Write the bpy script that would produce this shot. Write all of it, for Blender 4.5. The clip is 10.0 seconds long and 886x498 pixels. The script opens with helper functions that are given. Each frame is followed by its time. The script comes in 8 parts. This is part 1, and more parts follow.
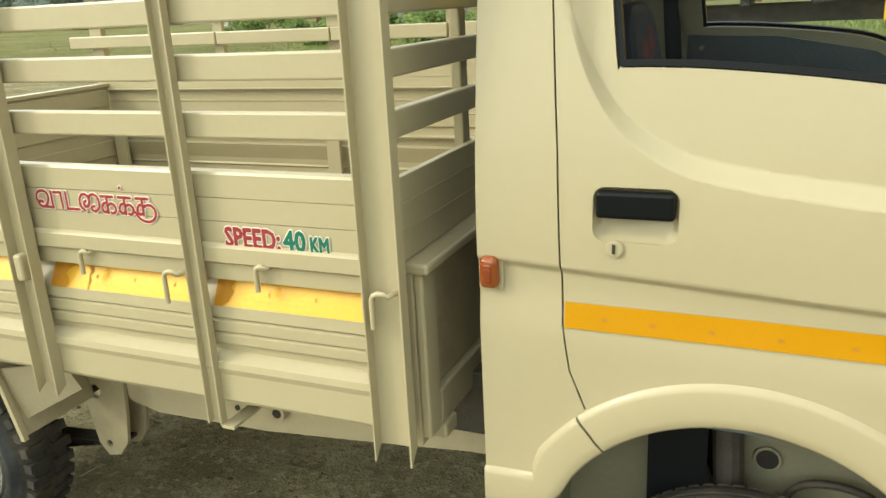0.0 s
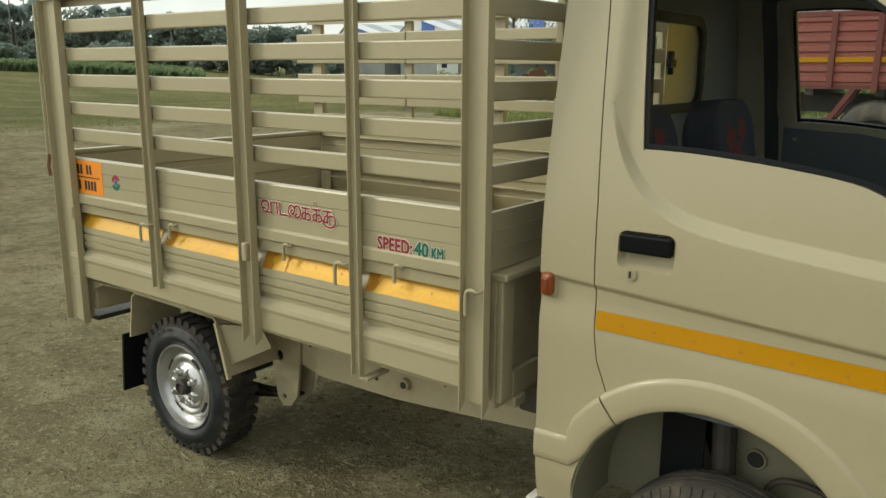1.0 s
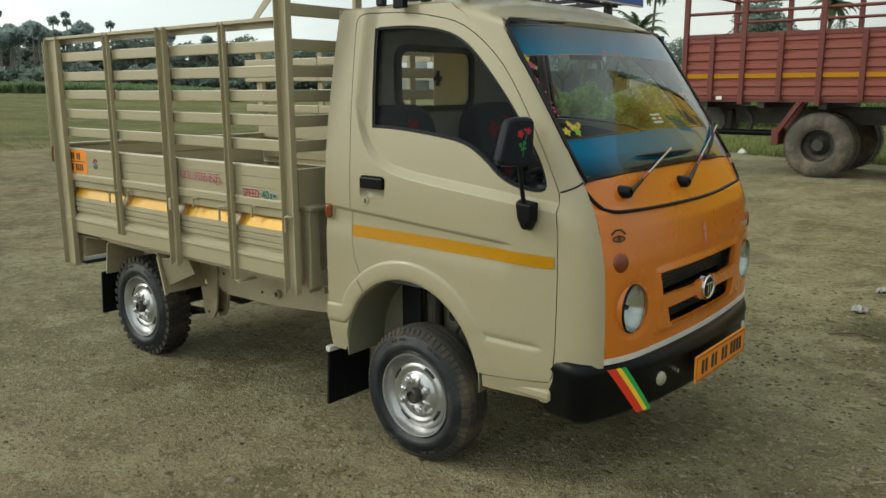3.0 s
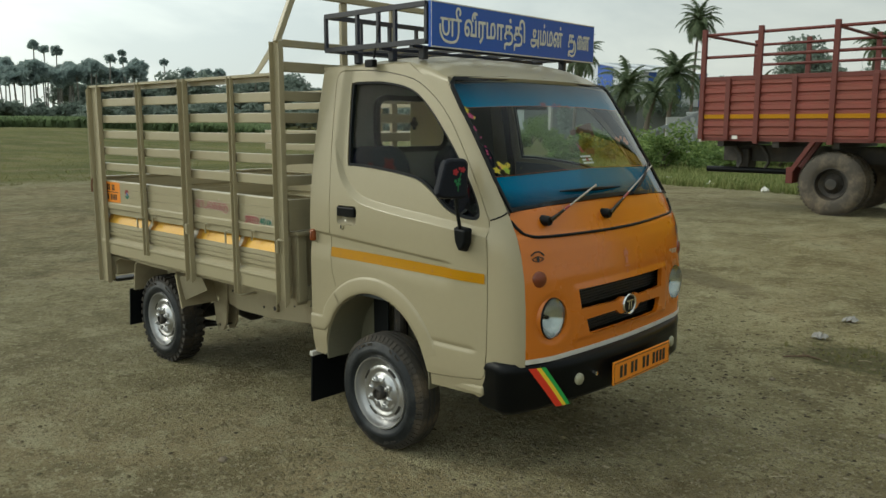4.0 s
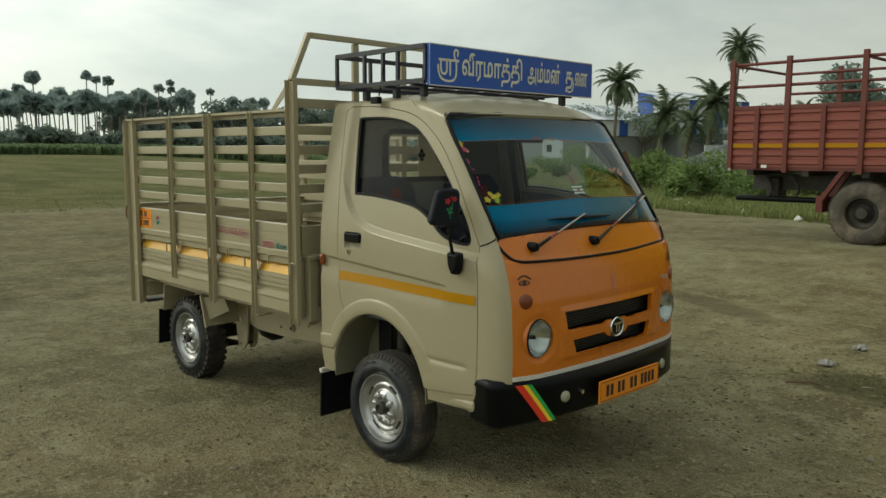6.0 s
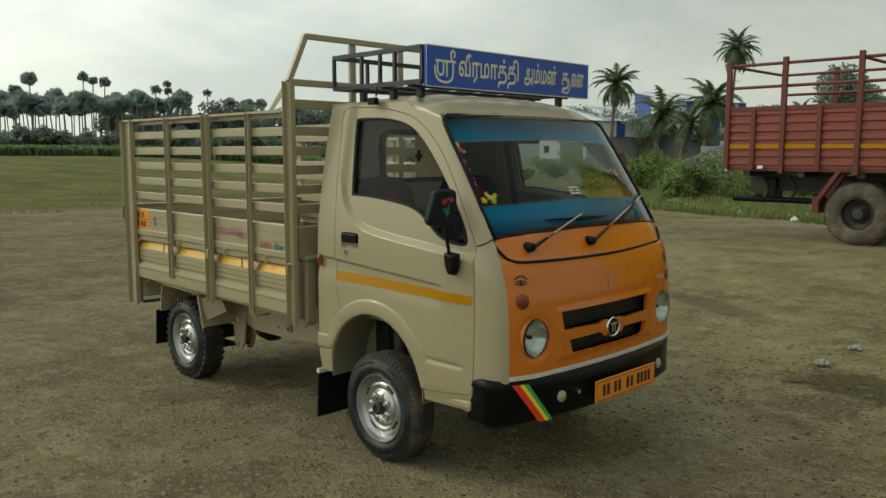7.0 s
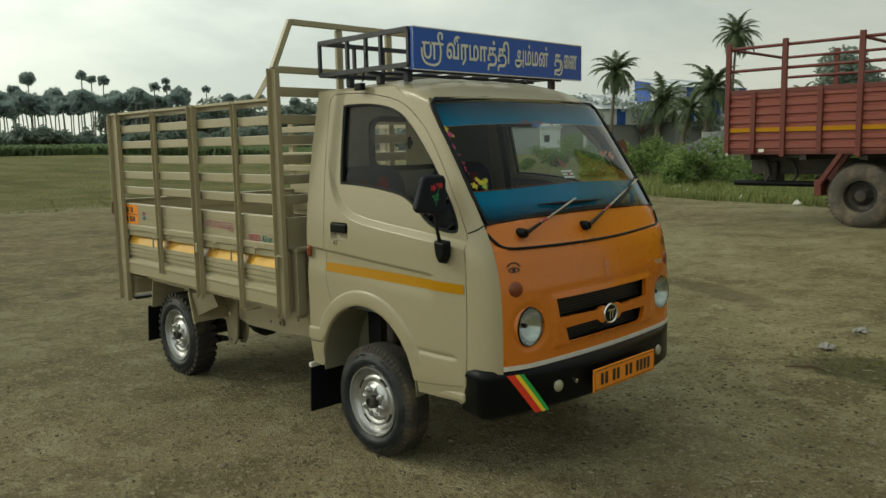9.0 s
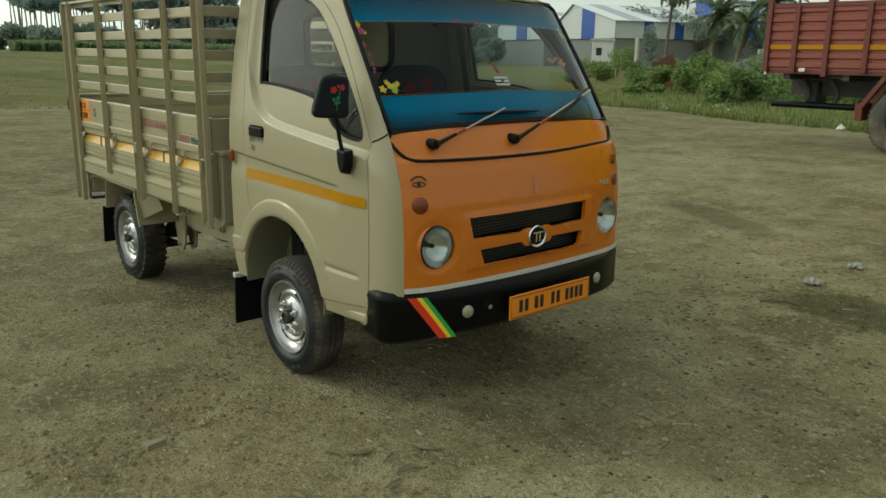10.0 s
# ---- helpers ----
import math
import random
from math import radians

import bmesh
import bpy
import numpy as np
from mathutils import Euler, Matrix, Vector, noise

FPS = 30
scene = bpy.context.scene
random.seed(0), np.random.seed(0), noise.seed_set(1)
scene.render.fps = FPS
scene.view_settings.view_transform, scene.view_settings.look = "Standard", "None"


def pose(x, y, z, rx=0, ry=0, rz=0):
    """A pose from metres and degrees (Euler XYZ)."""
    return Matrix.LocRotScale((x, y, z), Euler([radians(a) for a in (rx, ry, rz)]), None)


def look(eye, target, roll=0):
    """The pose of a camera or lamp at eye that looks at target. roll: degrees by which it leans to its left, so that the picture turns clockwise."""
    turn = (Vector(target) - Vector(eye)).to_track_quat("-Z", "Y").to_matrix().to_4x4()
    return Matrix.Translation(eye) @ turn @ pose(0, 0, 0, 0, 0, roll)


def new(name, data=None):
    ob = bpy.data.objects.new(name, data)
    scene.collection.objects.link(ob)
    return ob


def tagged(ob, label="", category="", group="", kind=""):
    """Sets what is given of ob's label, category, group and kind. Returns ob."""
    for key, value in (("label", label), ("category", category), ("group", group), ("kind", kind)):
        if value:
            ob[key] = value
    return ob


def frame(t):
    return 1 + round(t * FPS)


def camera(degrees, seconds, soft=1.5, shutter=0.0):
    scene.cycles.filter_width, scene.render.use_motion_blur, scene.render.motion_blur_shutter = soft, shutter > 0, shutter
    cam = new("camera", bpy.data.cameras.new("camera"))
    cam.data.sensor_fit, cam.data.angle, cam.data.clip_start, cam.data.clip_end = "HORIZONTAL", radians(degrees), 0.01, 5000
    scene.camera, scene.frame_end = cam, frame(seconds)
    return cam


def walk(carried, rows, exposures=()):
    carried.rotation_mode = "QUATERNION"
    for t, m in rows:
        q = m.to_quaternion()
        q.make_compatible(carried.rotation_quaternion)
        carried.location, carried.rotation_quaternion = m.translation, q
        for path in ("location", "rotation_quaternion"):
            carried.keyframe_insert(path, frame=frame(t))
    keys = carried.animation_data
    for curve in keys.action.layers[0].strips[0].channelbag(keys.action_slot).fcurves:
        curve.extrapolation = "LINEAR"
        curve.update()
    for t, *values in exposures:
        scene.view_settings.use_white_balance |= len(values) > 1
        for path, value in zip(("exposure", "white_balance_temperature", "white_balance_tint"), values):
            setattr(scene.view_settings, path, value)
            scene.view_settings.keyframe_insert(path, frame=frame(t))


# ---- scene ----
cam = camera(58.0, 10.0)
PATH = [
    (0, (0.03, -2.005, 1.452), (-0.736, -0.256, 0.858), -3.0),
    (0.2, (0.165, -2.063, 1.456), (-0.788, -0.395, 0.901), -0.9),
    (0.5, (0.271, -2.176, 1.485), (-0.783, -0.552, 0.981), -0.2),
    (1, (0.532, -2.451, 1.514), (-0.649, -0.898, 1.074), 0.3),
    (1.5, (0.941, -2.643, 1.515), (-0.32, -1.137, 1.136), 1.1),
    (2, (1.33, -2.811, 1.501), (0.061, -1.303, 1.159), 1.0),
    (2.5, (1.666, -2.972, 1.502), (0.423, -1.453, 1.118), 0.0),
    (3, (2.055, -2.992, 1.488), (0.802, -1.484, 1.094), -0.2),
    (3.2, (2.227, -3.027, 1.514), (0.959, -1.525, 1.146), -0.6),
    (4.3, (2.831, -3.207, 1.531), (1.453, -1.789, 1.234), 0.5),
    (4.5, (2.904, -3.205, 1.534), (1.501, -1.809, 1.247), 0.5),
    (5, (2.982, -3.221, 1.544), (1.559, -1.841, 1.28), 0.3),
    (5.5, (3.006, -3.225, 1.552), (1.581, -1.843, 1.305), 0.2),
    (7, (3.03, -3.233, 1.55), (1.614, -1.841, 1.312), 0.1),
    (7.5, (3.032, -3.251, 1.55), (1.617, -1.859, 1.308), 0.1),
    (8, (3.026, -3.246, 1.549), (1.61, -1.855, 1.304), 0.1),
    (8.5, (2.967, -3.239, 1.545), (1.576, -1.823, 1.301), -0.3),
    (9, (2.995, -3.123, 1.519), (1.576, -1.738, 1.261), -1.1),
    (9.5, (3.185, -2.843, 1.526), (1.698, -1.547, 1.195), -0.8),
    (10, (3.183, -2.51, 1.478), (1.715, -1.237, 1.005), 0.8),
]
walk(
    cam,
    [(t, look(eye, target, roll)) for t, eye, target, roll in PATH],
    [(0, 1.0, 6700, 1), (0.2, 1.0, 6700, 1), (0.5, 0.95, 6600, 2), (1, 0.03, 6500, 4), (1.5, -0.23, 6400, 2), (2, -0.35, 6350, 2), (2.5, -0.11, 6250, 3), (3, -0.05, 6150, 3), (4.5, -0.44, 6200, 1), (5.5, -0.48, 6350, 0), (7, -0.52, 6550, -1), (9, -0.51, 6600, -2), (9.5, -0.46, 6500, -5), (10, -0.28, 6350, -5)],
)

# ---- world, sun, exposure ----
world = bpy.data.worlds.new("sky")
scene.world = world
world.use_nodes = True
wn, wl = world.node_tree.nodes, world.node_tree.links
wn.clear()
SUN_EL, SUN_AZ = 33.0, 214.0          # the sun's height, and its bearing from +x turning to +y
sky = wn.new("ShaderNodeTexSky")
sky.sky_type, sky.sun_disc = "NISHITA", False
sky.sun_elevation, sky.sun_rotation = radians(SUN_EL), radians(90 - SUN_AZ)
sky.air_density, sky.dust_density = 1.0, 3.0
w_coord = wn.new("ShaderNodeTexCoord")
w_map = wn.new("ShaderNodeMapping")
w_map.inputs["Scale"].default_value = (1.0, 1.0, 2.6)
w_noise = wn.new("ShaderNodeTexNoise")
w_noise.inputs["Scale"].default_value = 2.6
w_noise.inputs["Detail"].default_value = 7.0
w_noise.inputs["Roughness"].default_value = 0.55
w_noise.inputs["Distortion"].default_value = 0.3
w_ramp = wn.new("ShaderNodeValToRGB")
w_ramp.color_ramp.elements[0].position, w_ramp.color_ramp.elements[0].color = 0.37, (6.1, 6.3, 6.0, 1)
w_ramp.color_ramp.elements[1].position, w_ramp.color_ramp.elements[1].color = 0.65, (9.3, 9.2, 8.3, 1)
w_mix = wn.new("ShaderNodeMixRGB")
w_mix.inputs["Fac"].default_value = 0.82
w_bg = wn.new("ShaderNodeBackground")
w_bg.inputs["Strength"].default_value = 0.132
w_out = wn.new("ShaderNodeOutputWorld")
wl.new(w_coord.outputs["Generated"], w_map.inputs["Vector"])
wl.new(w_map.outputs["Vector"], w_noise.inputs["Vector"])
wl.new(w_noise.outputs["Fac"], w_ramp.inputs["Fac"])
wl.new(sky.outputs["Color"], w_mix.inputs["Color1"])
wl.new(w_ramp.outputs["Color"], w_mix.inputs["Color2"])
# the veiled sun's side of the sky is brighter
w_dot = wn.new("ShaderNodeVectorMath")
w_dot.operation = "DOT_PRODUCT"
w_dot.inputs[1].default_value = (math.cos(radians(SUN_AZ)) * math.cos(radians(SUN_EL)), math.sin(radians(SUN_AZ)) * math.cos(radians(SUN_EL)), math.sin(radians(SUN_EL)))
w_glow = wn.new("ShaderNodeMapRange")
w_glow.interpolation_type = "SMOOTHSTEP"
for key, value in (("From Min", -0.45), ("From Max", 1.0), ("To Min", 0.72), ("To Max", 1.60)):
    w_glow.inputs[key].default_value = value
w_mul = wn.new("ShaderNodeVectorMath")
w_mul.operation = "SCALE"
wl.new(w_coord.outputs["Generated"], w_dot.inputs[0])
wl.new(w_dot.outputs["Value"], w_glow.inputs["Value"])
wl.new(w_mix.outputs["Color"], w_mul.inputs[0])
wl.new(w_glow.outputs["Result"], w_mul.inputs["Scale"])
wl.new(w_mul.outputs["Vector"], w_bg.inputs["Color"])
wl.new(w_bg.outputs["Background"], w_out.inputs["Surface"])
sun = new("sun", bpy.data.lights.new("sun", "SUN"))
sun.data.energy, sun.data.angle, sun.data.color = 0.95, radians(10), (1.0, 0.92, 0.78)
sun_way = Vector((math.cos(radians(SUN_AZ)) * math.cos(radians(SUN_EL)), math.sin(radians(SUN_AZ)) * math.cos(radians(SUN_EL)), math.sin(radians(SUN_EL))))
sun.matrix_world = look(sun_way * 60, (0, 0, 0))

# ---- materials ----
MATS = {}


def mat(name, color, rough=0.5, metal=0.0, vary=0.08, scale=6.0, fine=90.0, bump=0.0, bump_scale=120.0, coat=0.0, dirt=None, dirt_amt=0.0, dirt_scale=3.0, rnd=0.0, spec=0.5):
    """A node material: base colour, variation at a large and a fine scale, dirt blotches, fine relief."""
    if name in MATS:
        return MATS[name]
    m = bpy.data.materials.new(name)
    m.use_nodes = True
    nt = m.node_tree
    n, l = nt.nodes, nt.links
    b = n["Principled BSDF"]
    b.inputs["Metallic"].default_value = metal
    b.inputs["Coat Weight"].default_value = coat
    b.inputs["Specular IOR Level"].default_value = spec
    b.inputs["Coat Roughness"].default_value = 0.12
    tc = n.new("ShaderNodeTexCoord")
    big, small = n.new("ShaderNodeTexNoise"), n.new("ShaderNodeTexNoise")
    big.inputs["Scale"].default_value, small.inputs["Scale"].default_value = scale, fine
    big.inputs["Detail"].default_value, small.inputs["Detail"].default_value = 5, 3
    l.new(tc.outputs["Object"], big.inputs["Vector"])
    l.new(tc.outputs["Object"], small.inputs["Vector"])
    mix = n.new("ShaderNodeMixRGB")
    lo = tuple(c * (1 - vary) for c in color)
    hi = tuple(min(1, c * (1 + vary)) for c in color)
    mix.inputs["Color1"].default_value, mix.inputs["Color2"].default_value = (*lo, 1), (*hi, 1)
    add = n.new("ShaderNodeMath")
    add.operation = "ADD"
    half = n.new("ShaderNodeMath")
    half.operation = "MULTIPLY"
    half.inputs[1].default_value = 0.5
    l.new(big.outputs["Fac"], add.inputs[0])
    l.new(small.outputs["Fac"], add.inputs[1])
    l.new(add.outputs[0], half.inputs[0])
    l.new(half.outputs[0], mix.inputs["Fac"])
    out = mix.outputs["Color"]
    if dirt:
        dn = n.new("ShaderNodeTexNoise")
        dn.inputs["Scale"].default_value, dn.inputs["Detail"].default_value, dn.inputs["Roughness"].default_value = dirt_scale, 8, 0.65
        l.new(tc.outputs["Object"], dn.inputs["Vector"])
        rp = n.new("ShaderNodeMapRange")
        rp.inputs["From Min"].default_value, rp.inputs["From Max"].default_value = 0.48, 0.72
        rp.inputs["To Max"].default_value = dirt_amt
        l.new(dn.outputs["Fac"], rp.inputs["Value"])
        dm = n.new("ShaderNodeMixRGB")
        dm.inputs["Color2"].default_value = (*dirt, 1)
        l.new(rp.outputs["Result"], dm.inputs["Fac"])
        l.new(out, dm.inputs["Color1"])
        out = dm.outputs["Color"]
    if rnd:
        oi = n.new("ShaderNodeObjectInfo")
        hs = n.new("ShaderNodeHueSaturation")
        mr = n.new("ShaderNodeMapRange")
        mr.inputs["To Min"].default_value, mr.inputs["To Max"].default_value = 1 - rnd, 1 + rnd
        l.new(oi.outputs["Random"], mr.inputs["Value"])
        l.new(mr.outputs["Result"], hs.inputs["Value"])
        l.new(out, hs.inputs["Color"])
        out = hs.outputs["Color"]
    l.new(out, b.inputs["Base Color"])
    rr = n.new("ShaderNodeMapRange")
    rr.inputs["To Min"].default_value, rr.inputs["To Max"].default_value = max(0.02, rough - 0.08), min(1, rough + 0.08)
    l.new(big.outputs["Fac"], rr.inputs["Value"])
    l.new(rr.outputs["Result"], b.inputs["Roughness"])
    if bump:
        bn = n.new("ShaderNodeTexNoise")
        bn.inputs["Scale"].default_value, bn.inputs["Detail"].default_value = bump_scale, 5
        l.new(tc.outputs["Object"], bn.inputs["Vector"])
        bp = n.new("ShaderNodeBump")
        bp.inputs["Strength"].default_value, bp.inputs["Distance"].default_value = bump, 0.01
        l.new(bn.outputs["Fac"], bp.inputs["Height"])
        l.new(bp.outputs["Normal"], b.inputs["Normal"])
    MATS[name] = m
    return m


def leafy(name, a, c, rough=0.55, through_light=0.25):
    """Foliage: colour varies from leaf to leaf."""
    m = bpy.data.materials.new(name)
    m.use_nodes = True
    n, l = m.node_tree.nodes, m.node_tree.links
    b = n["Principled BSDF"]
    g = n.new("ShaderNodeNewGeometry")
    mx = n.new("ShaderNodeMixRGB")
    mx.inputs["Color1"].default_value, mx.inputs["Color2"].default_value = (*a, 1), (*c, 1)
    l.new(g.outputs["Random Per Island"], mx.inputs["Fac"])
    l.new(mx.outputs["Color"], b.inputs["Base Color"])
    b.inputs["Roughness"].default_value = rough
    b.inputs["Specular IOR Level"].default_value = 0.25
    t = n.new("ShaderNodeBsdfTranslucent")
    l.new(mx.outputs["Color"], t.inputs["Color"])
    ms = n.new("ShaderNodeMixShader")
    ms.inputs["Fac"].default_value = through_light
    l.new(b.outputs["BSDF"], ms.inputs[1])
    l.new(t.outputs["BSDF"], ms.inputs[2])
    l.new(ms.outputs["Shader"], n["Material Output"].inputs["Surface"])
    return m


def glass(name, tint=(0.9, 0.95, 0.93), gloss=0.02, least=0.04):
    """A thin pane: clear, mirroring from both its faces and more at a slant."""
    m = bpy.data.materials.new(name)
    m.use_nodes = True
    n, l = m.node_tree.nodes, m.node_tree.links
    n.remove(n["Principled BSDF"])
    tr, gl, lw, ms = n.new("ShaderNodeBsdfTransparent"), n.new("ShaderNodeBsdfGlossy"), n.new("ShaderNodeLayerWeight"), n.new("ShaderNodeMixShader")
    tr.inputs["Color"].default_value = (*tint, 1)
    gl.inputs["Roughness"].default_value = gloss
    lw.inputs["Blend"].default_value = 0.5

    def step(op, *values):
        k = n.new("ShaderNodeMath")
        k.operation = op
        for i, v in enumerate(values):
            if isinstance(v, (int, float)):
                k.inputs[i].default_value = v
            else:
                l.new(v, k.inputs[i])
        return k.outputs[0]

    one = step("MULTIPLY_ADD", step("POWER", lw.outputs["Facing"], 4.6), 1.0 - least, least)
    both = step("DIVIDE", step("MULTIPLY", one, 2.0), step("ADD", one, 1.0))
    l.new(both, ms.inputs["Fac"])
    l.new(tr.outputs["BSDF"], ms.inputs[1])
    l.new(gl.outputs["BSDF"], ms.inputs[2])
    l.new(ms.outputs["Shader"], n["Material Output"].inputs["Surface"])
    return m


IVORY = mat("ivory_paint", (0.350, 0.307, 0.197), 0.38, vary=0.05, scale=2.5, fine=40, bump=0.03, bump_scale=25, coat=0.22, spec=0.4, dirt=(0.36, 0.29, 0.19), dirt_amt=0.22, dirt_scale=2.2)
BODY = mat("ivory_body_paint", (0.358, 0.315, 0.201), 0.34, vary=0.07, scale=3.0, fine=60, bump=0.05, bump_scale=30, dirt=(0.33, 0.27, 0.18), dirt_amt=0.35, dirt_scale=3.5)
CHASSIS = mat("ivory_chassis_paint", (0.38, 0.33, 0.215), 0.5, vary=0.1, scale=5, bump=0.08, dirt=(0.22, 0.17, 0.11), dirt_amt=0.6, dirt_scale=4)
ORANGE = mat("orange_paint", (0.55, 0.150, 0.006), 0.28, vary=0.05, scale=3, fine=50, bump=0.02, bump_scale=20, coat=0.35, dirt=(0.40, 0.14, 0.02), dirt_amt=0.25)
TAPE = mat("yellow_tape", (0.41, 0.198, 0.001), 0.36, vary=0.08, scale=12, fine=160, bump=0.05, bump_scale=300, coat=0.03, dirt=(0.46, 0.20, 0.006), dirt_amt=0.45, dirt_scale=9, spec=0.18)
BLACK = mat("black_plastic", (0.0032, 0.0042, 0.0052), 0.36, vary=0.2, scale=8, bump=0.03, bump_scale=200, dirt=(0.014, 0.014, 0.013), dirt_amt=0.12, spec=0.16)
RUBBER = mat("black_rubber", (0.006, 0.0075, 0.009), 0.45, vary=0.25, scale=20, bump=0.03, spec=0.14)
LOAD_TAPE = mat("metallised_yellow_tape", (0.52, 0.285, 0.012), 0.36, metal=0.22, vary=0.12, scale=9, fine=120, bump=0.12, bump_scale=60, coat=0.5, dirt=(0.42, 0.20, 0.010), dirt_amt=0.55, dirt_scale=7, spec=0.25)
TYRE = mat("tyre_rubber", (0.011, 0.014, 0.017), 0.50, vary=0.35, scale=14, bump=0.15, bump_scale=90, dirt=(0.080, 0.082, 0.080), dirt_amt=0.55, dirt_scale=9, spec=0.35)
TREAD = mat("dusty_tread_rubber", (0.038, 0.034, 0.028), 0.9, vary=0.3, scale=14, bump=0.3, bump_scale=90, dirt=(0.15, 0.115, 0.075), dirt_amt=0.75, dirt_scale=7)
LUG = mat("dark_lug_rubber", (0.024, 0.022, 0.019), 0.85, vary=0.3, scale=14, bump=0.3, bump_scale=90, dirt=(0.10, 0.075, 0.048), dirt_amt=0.6, dirt_scale=8)
# dusty ivory of the wheel wells, colour darkened to hold the wells' shade
SHADED_IVORY = mat("dusty_shaded_ivory", (0.185, 0.178, 0.120), 0.8, vary=0.2, scale=6, bump=0.15, dirt=(0.22, 0.185, 0.125), dirt_amt=0.5, dirt_scale=5)
TAPE_DARK = mat("dark_amber_tape", (0.33, 0.145, 0.006), 0.5, vary=0.2, scale=30, bump=0.1, bump_scale=80, spec=0.25)
SILVER = mat("silver_wheel_paint", (0.50, 0.505, 0.51), 0.33, metal=0.85, vary=0.10, scale=18, bump=0.10, bump_scale=60, dirt=(0.28, 0.25, 0.21), dirt_amt=0.4, dirt_scale=10)
CHROME = mat("chrome", (0.75, 0.75, 0.74), 0.10, metal=1.0, vary=0.05)
GREASE = mat("dark_greasy_steel", (0.030, 0.028, 0.025), 0.6, vary=0.3, scale=15, bump=0.25, dirt=(0.12, 0.09, 0.06), dirt_amt=0.5)
WHITE = mat("white_strip", (0.62, 0.60, 0.55), 0.45, vary=0.08, scale=20, dirt=(0.4, 0.34, 0.25), dirt_amt=0.4, dirt_scale=12)
EDGE_WHITE = mat("white_sticker_edge", (0.72, 0.66, 0.58), 0.45, vary=0.05, scale=30)
STRIPE_RED = mat("orange_red_stripe", (0.66, 0.035, 0.012), 0.4, vary=0.06)
RED = mat("red_sticker", (0.25, 0.022, 0.028), 0.4, vary=0.05)
GREEN = mat("green_sticker", (0.003, 0.125, 0.082), 0.4, vary=0.05)
LIME = mat("bright_green_sticker", (0.03, 0.36, 0.07), 0.4, vary=0.05)
YELLOW = mat("bright_yellow_sticker", (0.85, 0.58, 0.03), 0.4, vary=0.05)
PLATE = mat("orange_plate", (0.80, 0.255, 0.012), 0.42, vary=0.06, scale=20, dirt=(0.5, 0.22, 0.03), dirt_amt=0.3, dirt_scale=15)
TRIM = mat("dark_door_trim", (0.09, 0.105, 0.115), 0.55, vary=0.15, scale=8, bump=0.06)
INK = mat("black_ink", (0.02, 0.018, 0.016), 0.5)
AMBER = mat("amber_lens", (0.22, 0.050, 0.006), 0.22, vary=0.15, scale=60, bump=0.2, bump_scale=260, coat=0.2)
LAMP_BROWN = mat("brown_amber_lens", (0.17, 0.034, 0.008), 0.25, vary=0.15, scale=60, bump=0.2, bump_scale=260, coat=0.2)
SIGN_BLUE = mat("sign_blue", (0.008, 0.082, 0.43), 0.36, vary=0.08, scale=6)
SIGN_TEXT = mat("sign_lettering", (0.64, 0.65, 0.59), 0.45, vary=0.05)
CARRIER = mat("black_carrier_paint", (0.020, 0.022, 0.030), 0.4, vary=0.2, scale=15)
INNER = mat("dull_inner_paint", (0.175, 0.178, 0.155), 0.6, vary=0.12, scale=6, bump=0.08, dirt=(0.13, 0.13, 0.11), dirt_amt=0.4)
CABIN = mat("grey_cabin_trim", (0.105, 0.120, 0.145), 0.6, vary=0.1, scale=8, bump=0.08)
CLOTH = mat("dark_seat_cloth", (0.012, 0.016, 0.036), 0.85, vary=0.25, scale=25, bump=0.25, bump_scale=220)
CLOTH_RED = mat("red_seat_pattern", (0.13, 0.008, 0.014), 0.85, vary=0.25, scale=30, bump=0.25)
HEADGLASS = mat("lamp_reflector", (0.52, 0.53, 0.54), 0.16, metal=1.0, vary=0.12, scale=18)
CLEAR = glass("clear_glass")
SIDE_GLASS = glass("side_window_glass", (0.92, 0.96, 0.97), 0.05, 0.002)
SCREEN = glass("windscreen_glass", (0.72, 0.80, 0.82), 0.012, 0.004)
MIRROR_GLASS = mat("mirror", (0.8, 0.8, 0.8), 0.02, metal=1.0, vary=0.01)


# ---- mesh helpers ----
def finish(name, bm, material, parent=None, label="", smooth=False, bevel=0.0, thick=0.0):
    me = bpy.data.meshes.new(name)
    if smooth:
        for f in bm.faces:
            f.smooth = True
        bm.normal_update()
        for e in bm.edges:
            if len(e.link_faces) != 2 or e.calc_face_angle(0) > radians(62):
                e.smooth = False
    bm.normal_update()
    bm.to_mesh(me)
    bm.free()
    for m in material if isinstance(material, (list, tuple)) else [material]:
        me.materials.append(m)
    ob = new(name, me)
    if thick:
        sm = ob.modifiers.new("thickness", "SOLIDIFY")
        sm.thickness, sm.offset = thick, -1
    if bevel:
        bv = ob.modifiers.new("bevel", "BEVEL")
        bv.width, bv.segments, bv.limit_method, bv.angle_limit = bevel, 2, "ANGLE", radians(40)
    if parent:
        ob.parent = parent
    if label:
        ob["label"] = label
    return ob


def part(name, bm, material, parent, label="", smooth=False, bevel=0.0, thick=0.0):
    """One mesh under a thing or a part."""
    return finish(name, bm, material, parent, label, smooth, bevel, thick)


def empty(name, x=0, y=0, z=0, rz=0):
    ob = new(name)
    ob.matrix_world = pose(x, y, z, 0, 0, rz)
    return ob


